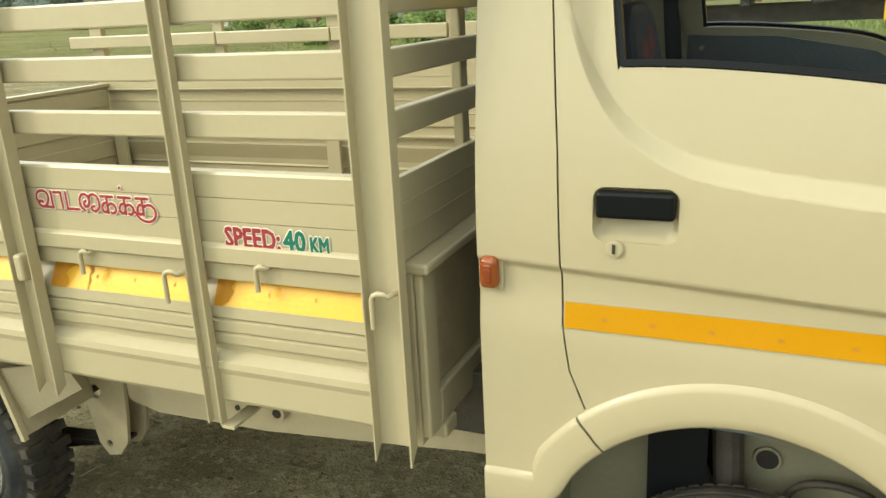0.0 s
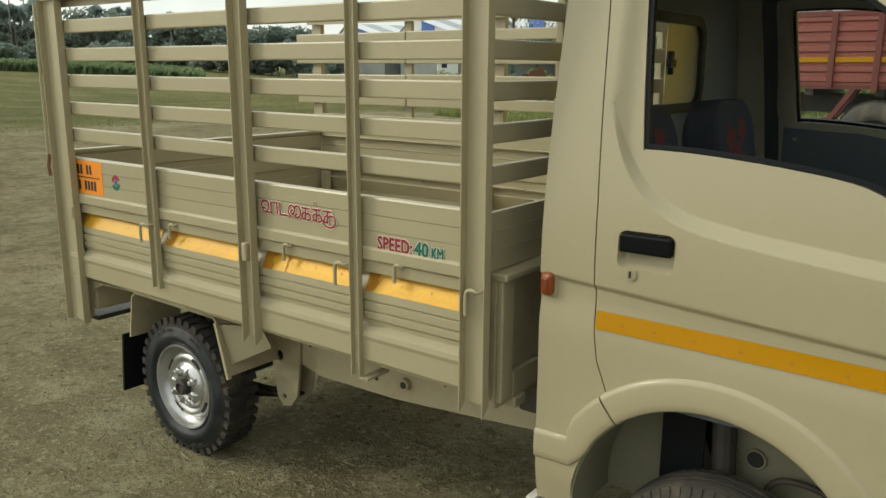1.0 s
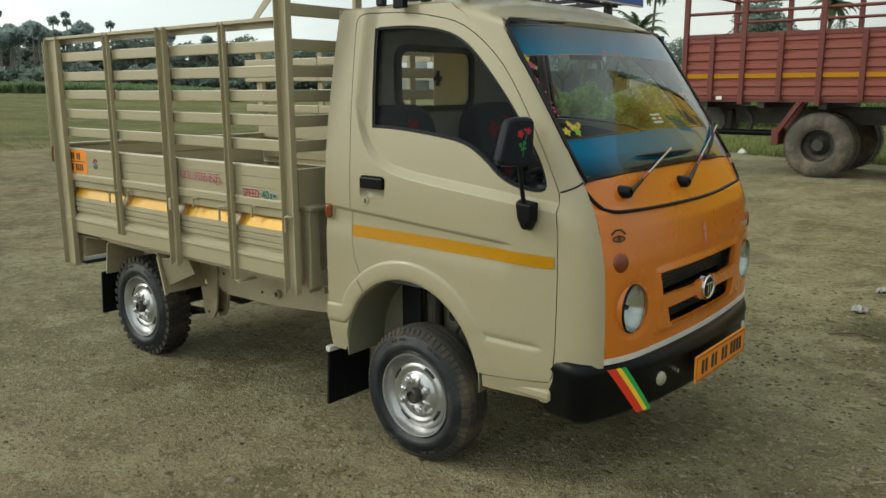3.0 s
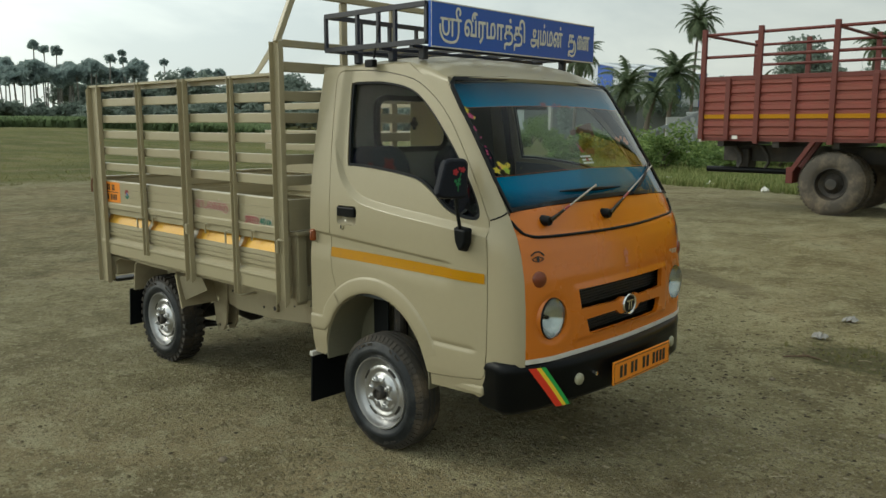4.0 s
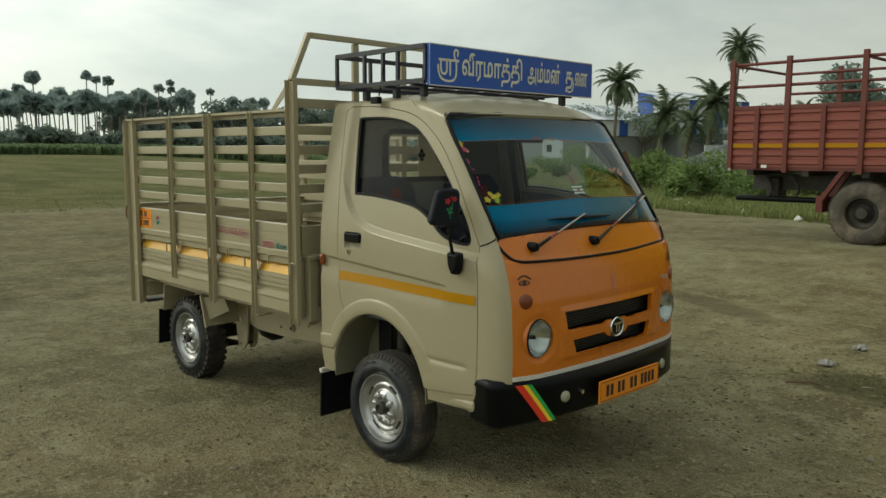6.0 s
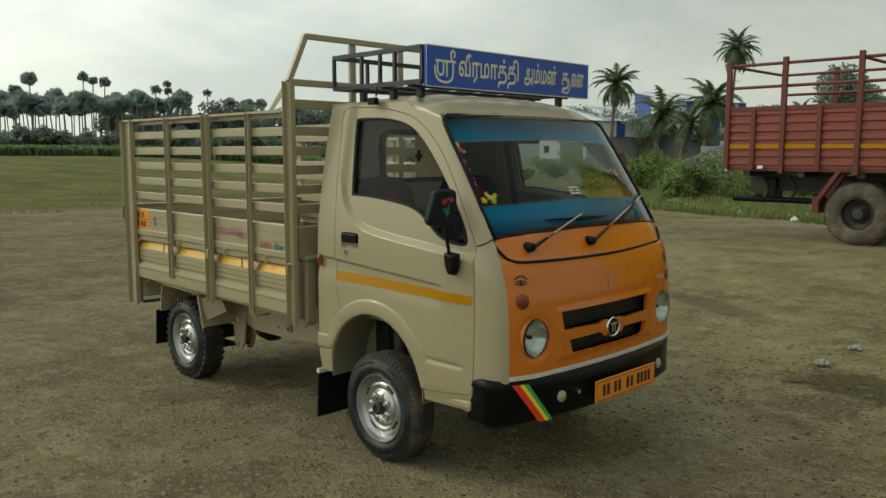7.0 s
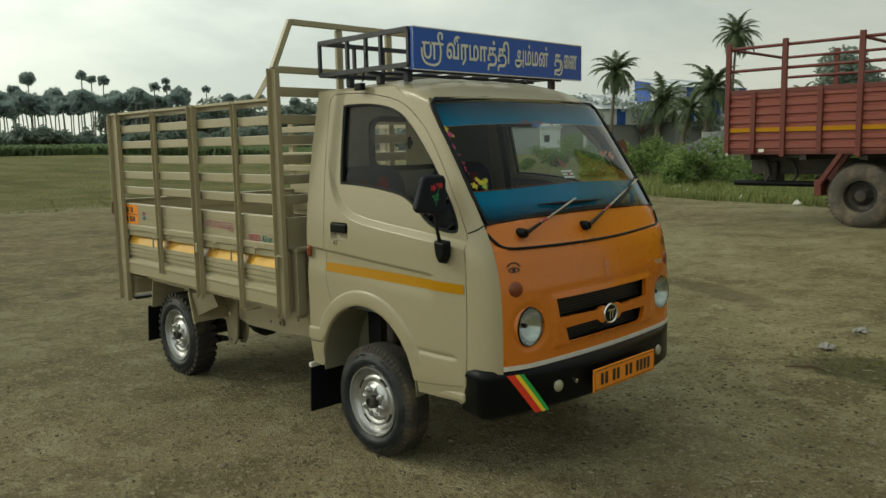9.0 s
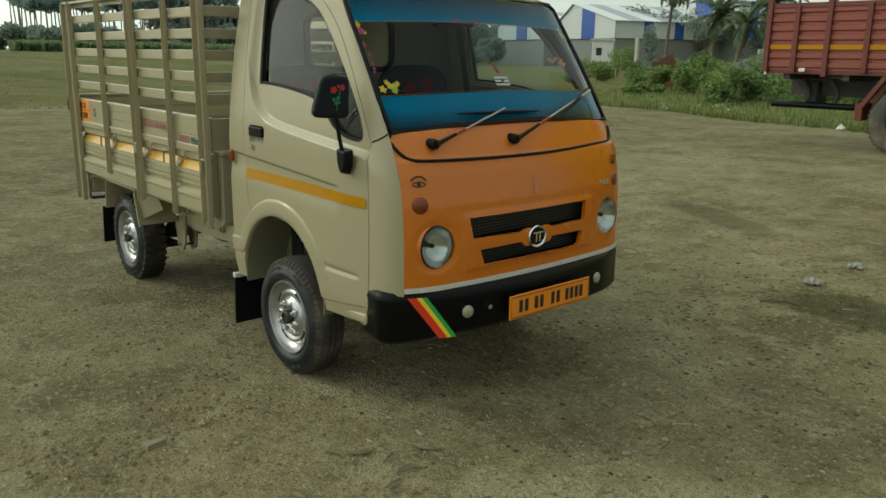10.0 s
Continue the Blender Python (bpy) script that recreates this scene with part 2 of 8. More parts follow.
def box(bm, x0, x1, y0, y1, z0, z1, m=None, mi=0):
    v = [bm.verts.new(Vector((x, y, z))) for z in (z0, z1) for y in (y0, y1) for x in (x0, x1)]
    if m:
        for a in v:
            a.co = m @ a.co
    for q in ((0, 2, 3, 1), (4, 5, 7, 6), (0, 1, 5, 4), (2, 6, 7, 3), (0, 4, 6, 2), (1, 3, 7, 5)):
        bm.faces.new([v[i] for i in q]).material_index = mi
    return bm


def boxes(*rows):
    bm = bmesh.new()
    for r in rows:
        box(bm, *r)
    return bm


def bar(bm, a, b, w, d=None, up=(0, 0, 1)):
    """A straight bar of section w x d from a to b."""
    a, b, d = Vector(a), Vector(b), d or w
    ax = (b - a).normalized()
    u = Vector(up)
    if abs(ax.dot(u)) > 0.95:
        u = Vector((1, 0, 0))
    s = ax.cross(u).normalized()
    t = s.cross(ax).normalized()
    ring = [s * (i * w / 2) + t * (j * d / 2) for i, j in ((-1, -1), (1, -1), (1, 1), (-1, 1))]
    p = [bm.verts.new(a + r) for r in ring]
    q = [bm.verts.new(b + r) for r in ring]
    for i in range(4):
        k = (i + 1) % 4
        bm.faces.new((p[i], p[k], q[k], q[i]))
    bm.faces.new(p[::-1])
    bm.faces.new(q)
    return bm


def tube(bm, pts, r, n=8, cap=True):
    """A round rod along points; r a number or one per point."""
    pts = [Vector(p) for p in pts]
    rs = r if isinstance(r, (list, tuple)) else [r] * len(pts)
    rings, side = [], None
    for i, p in enumerate(pts):
        ax = (pts[min(i + 1, len(pts) - 1)] - pts[max(i - 1, 0)]).normalized()
        if side is None:
            side = ax.orthogonal().normalized()
        side = (side - ax * side.dot(ax)).normalized()
        t = ax.cross(side)
        rings.append([bm.verts.new(p + (side * math.cos(a) + t * math.sin(a)) * rs[i]) for a in (2 * math.pi * k / n for k in range(n))])
    for a, b in zip(rings, rings[1:]):
        for k in range(n):
            bm.faces.new((a[k], a[(k + 1) % n], b[(k + 1) % n], b[k]))
    if cap:
        bm.faces.new(rings[0][::-1])
        bm.faces.new(rings[-1])
    return bm


def turned(profile, n=48, axis="y"):
    """A solid of revolution: profile of (radius, along) about an axis through the origin."""
    bm = bmesh.new()
    rings = []
    for r, a in profile:
        if r < 1e-6:
            rings.append([bm.verts.new((0, a, 0))])
        else:
            rings.append([bm.verts.new((r * math.cos(t), a, r * math.sin(t))) for t in (2 * math.pi * k / n for k in range(n))])
    for p, q in zip(rings, rings[1:]):
        for k in range(n):
            j = (k + 1) % n
            if len(p) == 1 and len(q) == 1:
                continue
            if len(p) == 1:
                bm.faces.new((p[0], q[j], q[k]))
            elif len(q) == 1:
                bm.faces.new((p[k], p[j], q[0]))
            else:
                bm.faces.new((p[k], p[j], q[j], q[k]))
    bmesh.ops.recalc_face_normals(bm, faces=bm.faces[:])
    if axis == "x":
        bmesh.ops.rotate(bm, verts=bm.verts[:], cent=(0, 0, 0), matrix=Matrix.Rotation(radians(-90), 3, "Z"))
    if axis == "z":
        bmesh.ops.rotate(bm, verts=bm.verts[:], cent=(0, 0, 0), matrix=Matrix.Rotation(radians(90), 3, "X"))
    return bm


def panel(outline, holes, where, step, flip=False, cuts=(), skew=None):
    """A sheet cut to a flat outline with holes, in (a, b), gridded at step and laid on a surface by where(a, b); extra rows follow a curve, skew = (height(a), offsets)."""
    bm = bmesh.new()
    for loop in (outline, *holes):
        vs = [bm.verts.new((a, b, 0)) for a, b in loop]
        for i in range(len(vs)):
            bm.edges.new((vs[i], vs[(i + 1) % len(vs)]))
    bmesh.ops.triangle_fill(bm, use_beauty=True, use_dissolve=False, edges=bm.edges[:])
    bm.normal_update()
    for f in bm.faces:
        if f.normal.z < 0:
            f.normal_flip()
    steps = step if isinstance(step, tuple) else (step, step)
    for ax in (0, 1):
        step = steps[ax]
        if ax == 1:
            for co, no in cuts:
                bmesh.ops.bisect_plane(bm, geom=bm.verts[:] + bm.edges[:] + bm.faces[:], dist=1e-5, plane_co=(*co, 0), plane_no=(*no, 0))
        lo, hi = min(v.co[ax] for v in bm.verts), max(v.co[ax] for v in bm.verts)
        k = math.ceil(lo / step)
        while k * step < hi - 1e-4:
            co, no = [0, 0, 0], [0, 0, 0]
            co[ax], no[ax] = k * step, 1
            bmesh.ops.bisect_plane(bm, geom=bm.verts[:] + bm.edges[:] + bm.faces[:], dist=1e-5, plane_co=co, plane_no=no)
            k += 1
    if skew:
        for v in bm.verts:
            v.co.y -= skew[0](v.co.x)
        for b in skew[1]:
            bmesh.ops.bisect_plane(bm, geom=bm.verts[:] + bm.edges[:] + bm.faces[:], dist=1e-5, plane_co=(0, b, 0), plane_no=(0, 1, 0))
        for v in bm.verts:
            v.co.y += skew[0](v.co.x)
    for v in bm.verts:
        v.co = Vector(where(v.co.x, v.co.y))
    bm.normal_update()
    if flip:
        bmesh.ops.reverse_faces(bm, faces=bm.faces[:])
    return bm


def smooth_loop(pts, n=6):
    """A closed Catmull-Rom curve through points."""
    out, k = [], len(pts)
    for i in range(k):
        p0, p1, p2, p3 = (Vector(pts[(i + d) % k]) for d in (-1, 0, 1, 2))
        for j in range(n):
            t = j / n
            out.append(tuple(0.5 * ((2 * p1) + (p2 - p0) * t + (2 * p0 - 5 * p1 + 4 * p2 - p3) * t * t + (3 * p1 - p0 - 3 * p2 + p3) * t ** 3)))
    return out


def smooth_line(pts, n=6):
    """An open Catmull-Rom curve through points."""
    pts = [Vector(p) for p in pts]
    ext = [2 * pts[0] - pts[1], *pts, 2 * pts[-1] - pts[-2]]
    out = []
    for i in range(1, len(ext) - 2):
        p0, p1, p2, p3 = ext[i - 1 : i + 3]
        for j in range(n):
            t = j / n
            out.append(tuple(0.5 * ((2 * p1) + (p2 - p0) * t + (2 * p0 - 5 * p1 + 4 * p2 - p3) * t * t + (3 * p1 - p0 - 3 * p2 + p3) * t ** 3)))
    return out + [tuple(pts[-1])]


def rounded(a0, a1, b0, b1, r, n=5):
    """A rectangle with round corners, as (a, b) points."""
    out = []
    for ca, cb, s in ((a1 - r, b1 - r, 0), (a0 + r, b1 - r, 90), (a0 + r, b0 + r, 180), (a1 - r, b0 + r, 270)):
        for k in range(n + 1):
            t = radians(s + 90 * k / n)
            out.append((ca + r * math.cos(t), cb + r * math.sin(t)))
    return out


def ring_strip(loop, where, w, d, closed=True):
    """A strip of width w and height d along a loop on a surface."""
    bm = bmesh.new()
    pts = [Vector(where(*p)) for p in loop]
    k = len(pts)
    nrm = Vector((0, 0, 0))
    for i in range(k):
        nrm += (pts[i] - pts[0]).cross(pts[(i + 1) % k] - pts[0])
    nrm.normalize()
    rings = []
    for i, p in enumerate(pts):
        ax = (pts[(i + 1) % k] - pts[i - 1]) if closed else (pts[min(i + 1, k - 1)] - pts[max(i - 1, 0)])
        ax.normalize()
        s = ax.cross(nrm).normalized()
        rings.append([bm.verts.new(p + s * (a * w / 2) + nrm * (b * d / 2)) for a, b in ((-1, -1), (1, -1), (1, 1), (-1, 1))])
    for i in range(k if closed else k - 1):
        a, b = rings[i], rings[(i + 1) % k]
        for j in range(4):
            bm.faces.new((a[j], a[(j + 1) % 4], b[(j + 1) % 4], b[j]))
    bmesh.ops.recalc_face_normals(bm, faces=bm.faces[:])
    return bm


def letters(text, size, where, depth=0.0015):
    """Lettering with the built-in font, laid by where(a, b, up), a along the line and b above it."""
    c = bpy.data.curves.new("letters", "FONT")
    c.body, c.size, c.extrude, c.resolution_u = text, size, 0, 2
    ob = new("letters", c)
    bpy.context.view_layer.update()
    me = bpy.data.meshes.new_from_object(ob.evaluated_get(bpy.context.evaluated_depsgraph_get()))
    bm = bmesh.new()
    bm.from_mesh(me)
    bpy.data.objects.remove(ob)
    bpy.data.curves.remove(c)
    bpy.data.meshes.remove(me)
    # strokes that overlap lie a hair above one another
    seen, n = set(), 0
    for first in bm.verts:
        if first in seen:
            continue
        todo = [first]
        seen.add(first)
        while todo:
            v = todo.pop()
            for e in v.link_edges:
                o = e.other_vert(v)
                if o not in seen:
                    seen.add(o)
                    todo.append(o)
            v.co = Vector(where(v.co.x, v.co.y, depth + 0.00002 * (n % 5)))
        n += 1
    return bm


def pen(lines, wide, where, depth):
    """Painted strokes of one width along smooth lines of (a, b) points, laid by where(a, b, up)."""
    bm = bmesh.new()
    for n, line in enumerate(lines):
        pts = [Vector(p) for p in (smooth_line(line, 5) if len(line) > 2 else line)]
        up = depth + 0.0002 * (n % 4)
        rows = []
        for i, p in enumerate(pts):
            t = (pts[min(i + 1, len(pts) - 1)] - pts[max(i - 1, 0)]).normalized()
            o = Vector((-t.y, t.x)) * wide / 2
            rows.append((bm.verts.new(where(p.x + o.x, p.y + o.y, up)), bm.verts.new(where(p.x - o.x, p.y - o.y, up))))
        for p, q in zip(rows, rows[1:]):
            bm.faces.new((p[0], p[1], q[1], q[0]))
        for end, k in ((pts[0], 1), (pts[-1], 2)):
            ring = [bm.verts.new(where(end.x + wide / 2 * math.cos(a), end.y + wide / 2 * math.sin(a), up + 0.0001 * k)) for a in (2 * math.pi * j / 10 for j in range(10))]
            bm.faces.new(ring)
    return bm


def thick_letters(text, size, where, depth, grow_by):
    """Lettering whose strokes are made broader all round by grow_by."""
    bm = bmesh.new()
    for k in range(9):
        da, db = (0.0, 0.0) if k == 8 else (grow_by * math.cos(math.pi * k / 4), grow_by * math.sin(math.pi * k / 4))
        one = letters(text, size, lambda a, b, up, da=da, db=db: where(a + da, b + db, up), depth=depth + 0.00012 * k)
        me = bpy.data.meshes.new("t")
        one.to_mesh(me)
        one.free()
        bm.from_mesh(me)
        bpy.data.meshes.remove(me)
    return bm

# ---- ground: one sheet to the horizon, bare yard in the middle, grass beyond ----
def ground_material():
    m = bpy.data.materials.new("yard_and_field")
    m.use_nodes = True
    n, l = m.node_tree.nodes, m.node_tree.links
    b = n["Principled BSDF"]
    tc = n.new("ShaderNodeTexCoord")

    def noise_node(scale, detail=6, rough=0.6):
        k = n.new("ShaderNodeTexNoise")
        k.inputs["Scale"].default_value, k.inputs["Detail"].default_value, k.inputs["Roughness"].default_value = scale, detail, rough
        l.new(tc.outputs["Object"], k.inputs["Vector"])
        return k.outputs["Fac"]

    def mix(f, a, c, how="MIX"):
        k = n.new("ShaderNodeMixRGB")
        k.blend_type = how
        for i, v in (("Fac", f), ("Color1", a), ("Color2", c)):
            if isinstance(v, tuple):
                k.inputs[i].default_value = (*v, 1)
            elif isinstance(v, (int, float)):
                k.inputs[i].default_value = v
            else:
                l.new(v, k.inputs[i])
        return k.outputs["Color"]

    def ramp(v, a, c, lo=0.0, hi=1.0):
        k = n.new("ShaderNodeMapRange")
        k.interpolation_type = "SMOOTHSTEP"
        for i, x in (("From Min", a), ("From Max", c), ("To Min", lo), ("To Max", hi)):
            k.inputs[i].default_value = x
        l.new(v, k.inputs["Value"])
        return k.outputs["Result"]

    def math_node(op, a, c=0.0):
        k = n.new("ShaderNodeMath")
        k.operation = op
        for i, v in ((0, a), (1, c)):
            if isinstance(v, (int, float)):
                k.inputs[i].default_value = v
            else:
                l.new(v, k.inputs[i])
        return k.outputs[0]

    patch, patch2, grain, grit = noise_node(0.45, 7), noise_node(2.3, 6, 0.7), noise_node(26, 5, 0.7), noise_node(140, 3, 0.7)
    clod, tread = noise_node(8.5, 8, 0.72), noise_node(3.7, 7, 0.68)
    broad = noise_node(0.9, 5, 0.55)
    dirt = mix(ramp(patch, 0.35, 0.66), (0.263, 0.232, 0.122), (0.375, 0.340, 0.195))
    dirt = mix(ramp(noise_node(0.21, 5), 0.48, 0.66, 0, 0.7), dirt, (0.341, 0.262, 0.144))
    dirt = mix(ramp(broad, 0.52, 0.66, 0, 0.75), dirt, (0.414, 0.385, 0.242))
    dirt = mix(ramp(broad, 0.46, 0.36, 0, 0.70), dirt, (0.180, 0.150, 0.076))
    dirt = mix(ramp(patch2, 0.54, 0.70, 0, 0.65), dirt, (0.190, 0.165, 0.084))
    dirt = mix(ramp(tread, 0.53, 0.60, 0, 0.62), dirt, (0.438, 0.400, 0.242))
    dirt = mix(ramp(tread, 0.45, 0.35, 0, 0.60), dirt, (0.170, 0.145, 0.071))
    dirt = mix(ramp(clod, 0.545, 0.60, 0, 0.72), dirt, (0.161, 0.136, 0.068))
    dirt = mix(ramp(grain, 0.53, 0.62, 0, 0.72), dirt, (0.457, 0.420, 0.261))
    dirt = mix(ramp(noise_node(48, 4, 0.7), 0.55, 0.64, 0, 0.72), dirt, (0.136, 0.110, 0.057))
    dirt = mix(ramp(grit, 0.56, 0.65, 0, 0.65), dirt, (0.082, 0.068, 0.038))
    dirt = mix(ramp(noise_node(13, 6, 0.75), 0.55, 0.66, 0, 0.55), dirt, (0.453, 0.410, 0.270))
    dirt = mix(0.03, dirt, (0.116, 0.098, 0.049))
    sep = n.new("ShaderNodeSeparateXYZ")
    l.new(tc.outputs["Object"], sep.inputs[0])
    # the yard turns darker and browner towards the field, paler ahead of the truck
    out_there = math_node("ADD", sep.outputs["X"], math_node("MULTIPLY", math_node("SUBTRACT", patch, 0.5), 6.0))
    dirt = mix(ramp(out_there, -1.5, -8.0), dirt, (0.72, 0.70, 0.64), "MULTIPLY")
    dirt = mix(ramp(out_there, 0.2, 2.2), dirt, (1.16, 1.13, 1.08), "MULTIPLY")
    for size, light, dark in ((6.0, (0.330, 0.296, 0.190), (0.110, 0.092, 0.048)), (2.1, (0.290, 0.262, 0.160), (0.130, 0.112, 0.058))):
        stones = noise_node(size, 8, 0.78)
        dirt = mix(math_node("MULTIPLY", ramp(stones, 0.54, 0.61, 0, 0.6), ramp(out_there, -2.0, -6.0)), dirt, light)
        dirt = mix(math_node("MULTIPLY", ramp(stones, 0.46, 0.40, 0, 0.55), ramp(out_there, -2.0, -6.0)), dirt, dark)
    # damp dark patch on the yard and trodden grass scraps
    dx, dy = math_node("ADD", sep.outputs["X"], 0.85), math_node("ADD", sep.outputs["Y"], -4.40)
    u = math_node("ADD", math_node("MULTIPLY", dx, 0.87), math_node("MULTIPLY", dy, -0.49))
    v = math_node("ADD", math_node("MULTIPLY", dx, 0.49), math_node("MULTIPLY", dy, 0.87))
    d2 = math_node("ADD", math_node("POWER", math_node("ABSOLUTE", math_node("DIVIDE", u, 1.05)), 2.0), math_node("POWER", math_node("ABSOLUTE", math_node("DIVIDE", v, 0.26)), 2.0))
    d2 = math_node("ADD", d2, math_node("MULTIPLY", math_node("SUBTRACT", patch2, 0.5), 2.2))
    dirt = mix(ramp(d2, 1.2, 0.3, 0, 0.55), dirt, (0.107, 0.082, 0.044))
    # darker trampled grass scraps beside the litter
    ex, ey = math_node("ADD", sep.outputs["X"], -1.32), math_node("ADD", sep.outputs["Y"], -2.42)
    e2 = math_node("ADD", math_node("POWER", math_node("ABSOLUTE", math_node("DIVIDE", ex, 0.55)), 2.0), math_node("POWER", math_node("ABSOLUTE", math_node("DIVIDE", ey, 0.36)), 2.0))
    e2 = math_node("ADD", e2, math_node("MULTIPLY", math_node("SUBTRACT", clod, 0.5), 5.0))
    dirt = mix(ramp(e2, 1.4, 0.3, 0, 0.8), dirt, (0.076, 0.075, 0.031))
    sx, sy = math_node("ADD", sep.outputs["X"], -1.50), math_node("ADD", sep.outputs["Y"], 0.12)
    su = math_node("ADD", math_node("MULTIPLY", sx, 0.74), math_node("MULTIPLY", sy, 0.67))
    sv = math_node("ADD", math_node("MULTIPLY", sx, -0.67), math_node("MULTIPLY", sy, 0.74))
    s2 = math_node("ADD", math_node("POWER", math_node("ABSOLUTE", math_node("DIVIDE", su, 0.95)), 2.0), math_node("POWER", math_node("ABSOLUTE", math_node("DIVIDE", sv, 0.30)), 2.0))
    s2 = math_node("ADD", s2, math_node("MULTIPLY", math_node("SUBTRACT", tread, 0.5), 6.0))
    dirt = mix(ramp(s2, 1.6, 0.2, 0, 0.38), dirt, (0.146, 0.105, 0.052))
    # grass: mown pale field with darker tufts
    gp = noise_node(0.16, 6, 0.6)
    grass = mix(ramp(gp, 0.35, 0.65), (0.090, 0.098, 0.025), (0.158, 0.150, 0.047))
    grass = mix(ramp(patch2, 0.45, 0.72, 0, 0.7), grass, (0.078, 0.102, 0.024))
    grass = mix(ramp(grain, 0.45, 0.75, 0, 0.45), grass, (0.165, 0.152, 0.062))
    worn = noise_node(0.5, 7, 0.68)
    grass = mix(ramp(worn, 0.50, 0.60, 0, 0.55), grass, (0.200, 0.172, 0.085))
    grass = mix(ramp(worn, 0.44, 0.36, 0, 0.45), grass, (0.075, 0.088, 0.024))
    edge = math_node("MULTIPLY", math_node("SUBTRACT", noise_node(0.35, 8, 0.7), 0.5), 11.0)
    left = ramp(math_node("ADD", sep.outputs["X"], math_node("MULTIPLY", edge, 0.5)), -17.2, -20.6)
    back = ramp(math_node("ADD", math_node("ADD", sep.outputs["Y"], math_node("MULTIPLY", sep.outputs["X"], 0.30)), math_node("MULTIPLY", edge, 0.5)), 13.0, 15.2)
    far = math_node("MAXIMUM", left, back)
    # pale gravel thrown up along the edge of the grass
    verge = math_node("MULTIPLY", math_node("MULTIPLY", far, math_node("SUBTRACT", 1.0, far)), math_node("MULTIPLY", ramp(clod, 0.42, 0.56), 2.6))
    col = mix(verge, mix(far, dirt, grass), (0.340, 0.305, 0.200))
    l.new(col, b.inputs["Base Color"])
    b.inputs["Roughness"].default_value = 0.93
    b.inputs["Specular IOR Level"].default_value = 0.2
    h = math_node("ADD", math_node("MULTIPLY", grain, 1.1), math_node("ADD", math_node("MULTIPLY", grit, 0.45), math_node("ADD", math_node("MULTIPLY", patch2, 0.8), math_node("MULTIPLY", clod, 0.8))))
    bp = n.new("ShaderNodeBump")
    bp.inputs["Strength"].default_value, bp.inputs["Distance"].default_value = 1.0, 0.045
    l.new(h, bp.inputs["Height"])
    l.new(bp.outputs["Normal"], b.inputs["Normal"])
    return m


def rise(x, y):
    """The field lies a little higher than the yard."""
    return 1.25 * smoothstep(18, 52, -x - 0.75 * y)


def trodden(x, y):
    """How broken up the soil is: scuffed heaps near the front wheel, ruts ahead of the truck."""
    a = 1.3 * math.exp(-(((x - 0.02) / 0.30) ** 2 + ((y + 1.17) / 0.34) ** 2))
    b = 0.7 * math.exp(-(((x - 0.30) / 0.32) ** 2 + ((y + 1.72) / 0.30) ** 2))
    c = 0.6 * math.exp(-(((x - 1.55) / 0.8) ** 2 + ((y - 0.15) / 0.8) ** 2))
    return 0.55 + 0.8 * max(0.0, noise.noise((x * 0.8, y * 0.8, 9)) + 0.15) + a + b + c


def relief(x, y):
    """Clods and scuffs, a centimetre or two high."""
    fine = noise.noise((x * 17, y * 17, 5))
    lump = noise.noise((x * 8 + 0.4 * fine, y * 8, 7))
    return trodden(x, y) * (0.0075 * max(0.0, lump - 0.05) + 0.0050 * max(0.0, fine) + 0.0030 * noise.noise((x * 34, y * 34, 1)))


def ground_z(x, y):
    """Slight unevenness, none under the wheels."""
    k = smoothstep(1.2, 4.0, math.hypot(max(0, abs(x + 0.9) - 1.6), y))
    z = k * (0.030 * noise.noise((x * 0.35, y * 0.35, 0)) + 0.016 * noise.noise((x * 1.4, y * 1.4, 3))) - 0.002 + rise(x, y)
    if -4.5 < x < 4.5 and -3.5 < y < 6.0:
        z += relief(x, y)
    return z


def smoothstep(a, b, t):
    t = min(1, max(0, (t - a) / (b - a)))
    return t * t * (3 - 2 * t)


def spread(lo, hi, fine):
    """Even steps from lo to hi, then ever wider ones out to the horizon."""
    mid = [lo + fine * i for i in range(int((hi - lo) / fine) + 1)]
    out, step = [], fine
    d = 0.0
    while d < 2400:
        step *= 1.085
        d += step
        out.append(d)
    return [lo - d for d in reversed(out)] + mid + [mid[-1] + d for d in out]


gx, gy = spread(-1.6, 3.3, 0.020), spread(-2.5, 2.6, 0.020)
verts = [(x, y, ground_z(x, y) if x * x + y * y < 3600 else rise(x, y)) for y in gy for x in gx]
wide = len(gx)
faces = [(j * wide + i, j * wide + i + 1, (j + 1) * wide + i + 1, (j + 1) * wide + i) for j in range(len(gy) - 1) for i in range(wide - 1)]
me = bpy.data.meshes.new("ground")
me.from_pydata(verts, [], faces)
bm = bmesh.new()
bm.from_mesh(me)
bpy.data.meshes.remove(me)
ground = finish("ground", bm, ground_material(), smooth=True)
tagged(ground, "bare dusty yard with gravel, grass field beyond", "ground", kind="structure")

# ---- mini truck: wheels at x 0 and -2.1, its right side towards -y ----
truck = tagged(empty("mini_truck"), "ivory mini truck with an orange front and slatted load body", "truck")


SWEEP = smooth_line([(-0.30, 1.43), (-0.262, 1.33), (-0.205, 1.250), (-0.125, 1.197), (-0.03, 1.172), (0.125, 1.152), (0.35, 1.130), (0.62, 1.10), (0.9, 1.06)], 6)


def sweep_z(x):
    if x <= SWEEP[0][0]:
        return SWEEP[0][1]
    for (x0, z0), (x1, z1) in zip(SWEEP, SWEEP[1:]):
        if x <= x1:
            return z0 + (z1 - z0) * (x - x0) / (x1 - x0)
    return SWEEP[-1][1]


